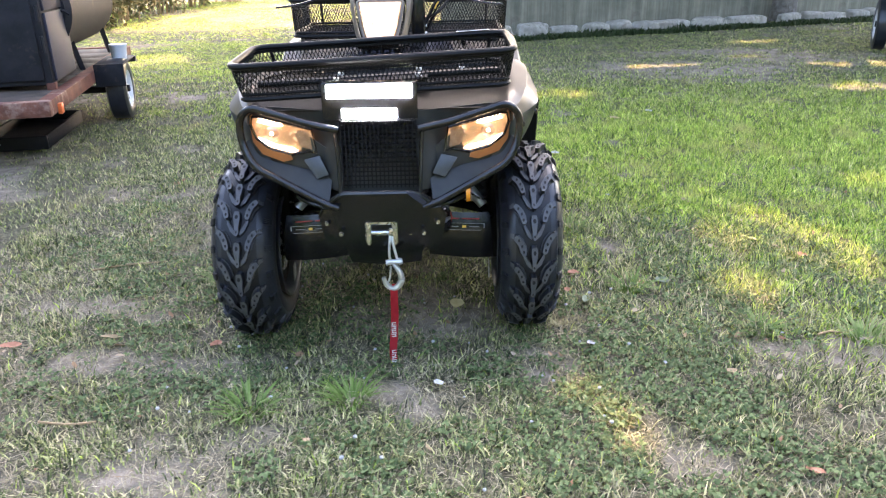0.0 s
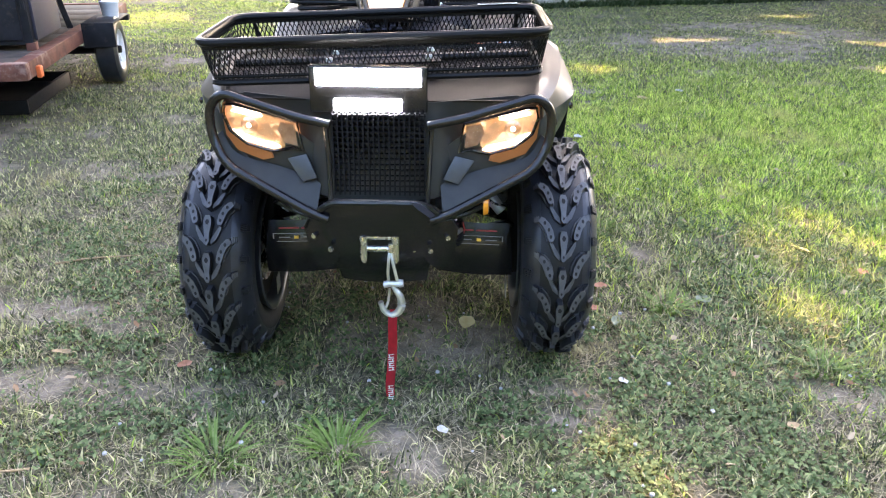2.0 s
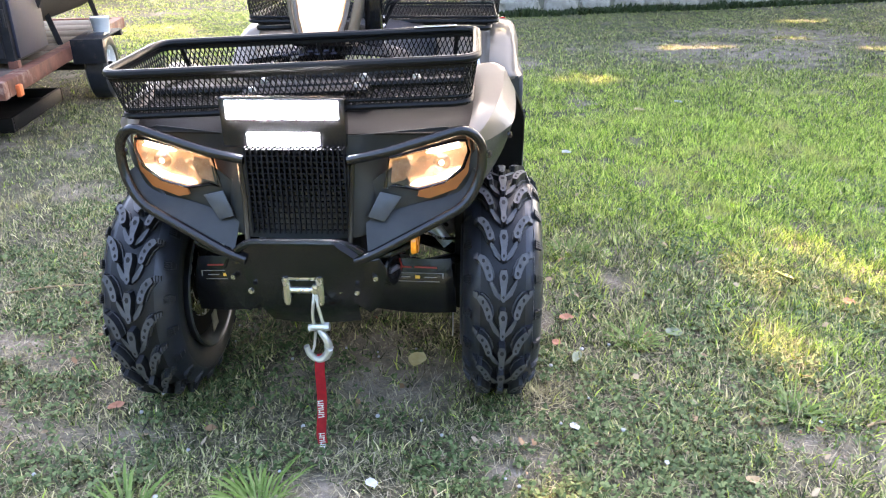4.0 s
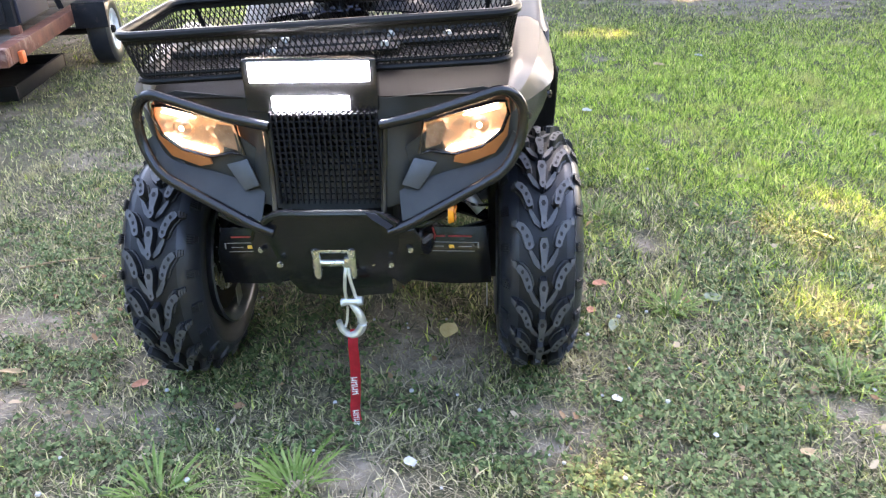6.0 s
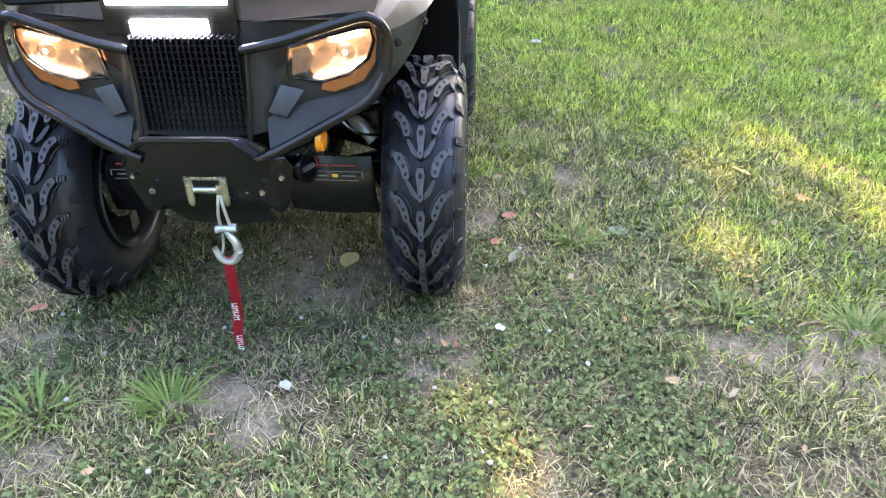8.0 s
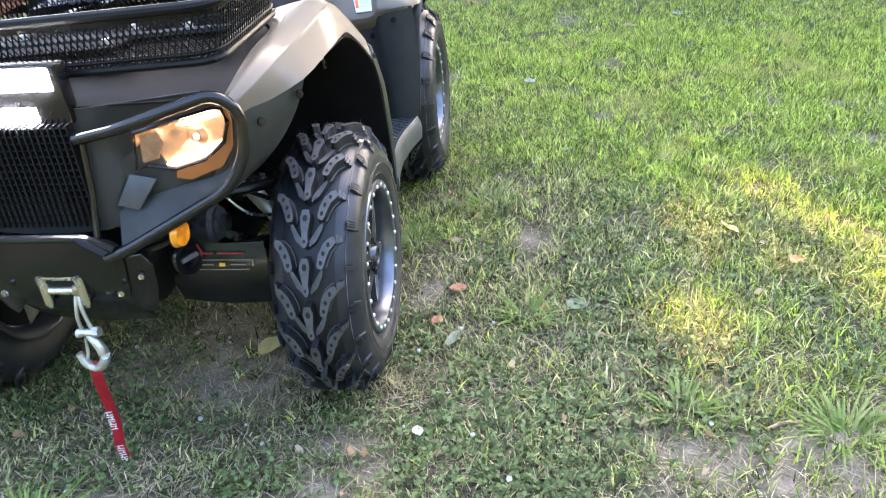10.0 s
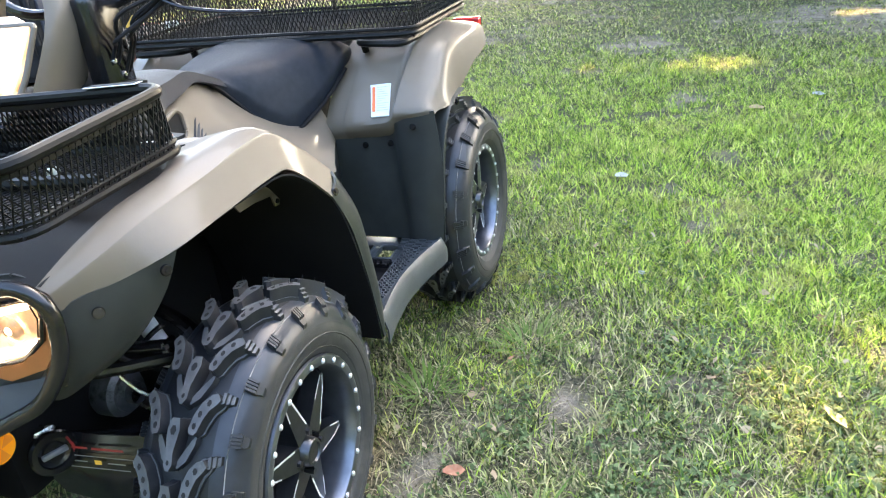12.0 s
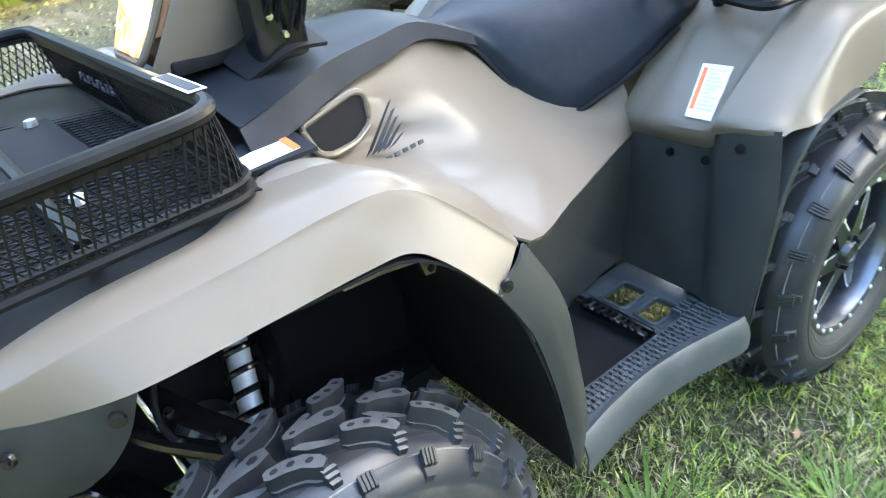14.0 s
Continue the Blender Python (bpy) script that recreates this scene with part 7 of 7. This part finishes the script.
for k, (x, y, r, h) in enumerate(((-9, -9, 2.6, 6.0), (-5, -12, 2.8, 6.5), (0, -13, 2.8, 6.0), (5, -13, 3.0, 7.0), (9.5, -10.5, 2.8, 6.5), (13, -6, 2.8, 6.5), (14, -1, 3.0, 7.0), (14, 4, 2.8, 6.0), (-11.5, -4.5, 2.6, 6.0), (-12, 1, 2.8, 6.5), (-12, 6.5, 2.8, 6.5))):
    screen_tree(x, y, r, h, k + 60)

# blue barrel beyond the bike
barrel = part("blue_barrel", lathe([(0.0, 0.001), (0.0, 0.24), (0.03, 0.255), (0.12, 0.27), (0.13, 0.28), (0.14, 0.272), (0.28, 0.288), (0.30, 0.305), (0.33, 0.305), (0.33, 0.285), (0.31, 0.28), (0.08, 0.25), (0.08, 0.001)], 32, "z"), BARREL_BLUE, None, "", Matrix.Translation((-4.55, 1.93, 0.0)))
tagged(barrel, "cut-down blue plastic barrel standing by the shrubs", "barrel")


# ---- trailer with the smoker ----
TW = Matrix.Translation((-2.57, 3.95, 0)) @ Matrix.Rotation(radians(13), 4, "Z")
trailer = thing("utility_trailer", "rusty red steel trailer with a black smoker bolted on", "trailer", TW)


# the wheel stands on the +x side at the trailer's origin; the deck runs to -x and -y
def road_wheel(parent, m, r=0.255):
    k = r / 0.33
    rub = part("wheel", lathe([(u * 0.8, q * k) for u, q in ((-0.085, 0.19), (-0.10, 0.22), (-0.10, 0.29), (-0.08, 0.325), (0, 0.33), (0.08, 0.325), (0.10, 0.29), (0.10, 0.22), (0.085, 0.19))], 48), RUBBER, parent, "black road tyre on a white steel rim", m)
    part("rim", lathe([(u * 0.8, q * k) for u, q in ((0.085, 0.205), (0.092, 0.198), (0.080, 0.185), (0.045, 0.175), (0.040, 0.10), (0.060, 0.075), (0.062, 0.001))], 40), WHITE_PAINT, rub)
    for i in range(8):
        part("spoke", box(0.028, 0.050, -0.020 * k, 0.020 * k, 0.07 * k, 0.185 * k, 0.004), WHITE_PAINT, rub, m=Matrix.Rotation(radians(45 * i), 4, "X"))
        # a dark disc laid on the rim, painted as a shaded hole
        slot = disc(0.020 * k, 0.006, 10, aim((0.036, 0.13 * k * math.sin(radians(45 * i + 22)), 0.13 * k * math.cos(radians(45 * i + 22))), (1, 0, 0)))
        part("rim_hole", slot, PIT, rub)
    part("axle_cap", lathe([(0.04, 0.040 * k), (0.075, 0.036 * k), (0.080, 0.001)], 20), LINER, rub)
    return rub


road_wheel(trailer, Matrix.Translation((0.0, 0.0, 0.255)))
road_wheel(trailer, Matrix.Translation((-1.75, 0.0, 0.255)) @ Matrix.Diagonal((-1, 1, 1, 1)))
part("mudguard", box(-0.13, 0.10, -0.28, 0.36, 0.480, 0.495, 0.003), SMOKER, trailer)
part("mudguard_front", box(-0.13, 0.10, -0.30, -0.28, 0.315, 0.495, 0.003), SMOKER, trailer)
part("mudguard_tail", box(-0.10, 0.10, 0.36, 0.44, 0.435, 0.480, 0.003), SMOKER, trailer)
for y0, y1, x0, x1 in ((-1.76, -1.68, -1.60, -0.13), (1.6, 1.68, -1.60, -0.13), (-1.68, 1.6, -0.22, -0.13), (-1.68, 1.6, -1.60, -1.52)):
    part("deck_beam", box(x0, x1, y0, y1, 0.350, 0.450, 0.008), RUST, trailer, "rusty red steel beam")
for k in range(8):
    part("deck_plank", box(-1.52, -0.22, -1.66 + k * 0.40, -1.27 + k * 0.40, 0.420, 0.445, 0.004), DECK, trailer)
part("lower_rail", box(-1.45, -0.30, -1.64, -1.58, 0.33, 0.40, 0.006), RUST, trailer, "rusty red lower rail")
part("side_marker", box(-0.135, -0.105, -1.58, -1.52, 0.335, 0.405, 0.008), ORANGE_INK, trailer, "orange side marker")
part("axle", tube([(-1.7, 0, 0.255), (-0.05, 0, 0.255)], 0.03, 10), SMOKER, trailer)
part("firebox", box(-1.30, -0.21, -1.24, -0.56, 0.480, 1.535, 0.015), SMOKER, trailer, "sooty black steel firebox")
part("firebox_door", box(-0.208, -0.190, -1.20, -0.60, 0.505, 0.955, 0.004), SMOKER_DOOR, trailer, "flat grey steel door")
part("firebox_door", box(-0.208, -0.190, -1.20, -0.60, 0.970, 1.495, 0.004), SMOKER_DOOR, trailer, "flat grey steel door")
part("firebox_front", box(-1.24, -0.26, -1.260, -1.241, 0.515, 1.495, 0.004), SMOKER, trailer, "sooty steel front panel")
for z in (0.70, 0.90):
    part("hinge", tube([(-0.225, -1.255, z), (-0.225, -1.255, z + 0.11)], 0.013, 8), SMOKER, trailer)
part("smoker_barrel", lathe([(-0.90, 0.001), (-0.90, 0.33), (-0.86, 0.37), (0.90, 0.37), (0.94, 0.33), (0.94, 0.001)], 40, "y"), SMOKER, trailer, "black barrel smoker", Matrix.Translation((-0.50, 0.20, 0.955)))
part("barrel_latch", tube(spline([(-0.22, -0.72, 0.915), (-0.18, -0.74, 0.945), (-0.14, -0.73, 0.915)], 3), 0.012, 6), SMOKER, trailer)
for y in (-0.30, 1.00):
    for x in (-0.24, -0.95):
        part("barrel_leg", tube([(x, y + 0.15, 0.445), (x - 0.04, y, 0.795)], 0.025, 4), SMOKER, trailer)
part("corner_post", box(-0.26, -0.20, -1.24, -1.18, 0.435, 0.495, 0.004), RUST, trailer)
bucket = part("white_bucket", lathe([(0.0, 0.001), (0.0, 0.060), (0.105, 0.070), (0.11, 0.074), (0.122, 0.074), (0.122, 0.001)], 28, "z"), WHITE_PAINT, None, "", TW @ Matrix.Translation((0.02, 0.08, 0.495)))
tagged(bucket, "white plastic bucket standing on the trailer's mudguard", "bucket")
tub = thing("black_tub", "low black plastic tub under the trailer", "tub", Matrix.Translation((-3.02, 3.28, 0)) @ Matrix.Rotation(radians(11), 4, "Z"))
outer = bmesh.new()
for x0, x1, y0, y1 in ((-0.24, 0.24, -0.53, -0.50), (-0.24, 0.24, 0.50, 0.53), (-0.24, -0.21, -0.50, 0.50), (0.21, 0.24, -0.50, 0.50)):
    box(x0, x1, y0, y1, 0.0, 0.10, 0.008, bm=outer)
box(-0.23, 0.23, -0.52, 0.52, 0.0, 0.03, 0, bm=outer)
part("tub_body", outer, LINER, tub)
part("tub_label", box(-0.2, -0.08, -0.536, -0.53, 0.05, 0.07, 0), PALE_INK, tub)

# ---- second trailer's wheel by the lawn's right edge ----
cart = thing("parked_trailer", "dark trailer with a black tyre parked beside the lawn", "trailer", Matrix.Translation((6.12, 7.85, 0)) @ Matrix.Rotation(radians(-24), 4, "Z"))
road_wheel(cart, Matrix.Translation((0, 0, 0.33)) @ Matrix.Diagonal((-1, 1, 1, 1)), 0.33)
part("cart_body", box(0.30, 1.6, -1.4, 1.6, 0.78, 1.1, 0.03), SMOKER, cart)
part("cart_axle", tube([(0, 0, 0.33), (1.2, 0, 0.33)], 0.04, 10), SMOKER, cart)
part("cart_spring", box(0.36, 0.44, -0.4, 0.4, 0.36, 0.79, 0.02), SMOKER, cart)
part("cart_guard", box(-0.10, 0.32, -0.42, 0.42, 0.86, 0.885, 0.008), SMOKER, cart)
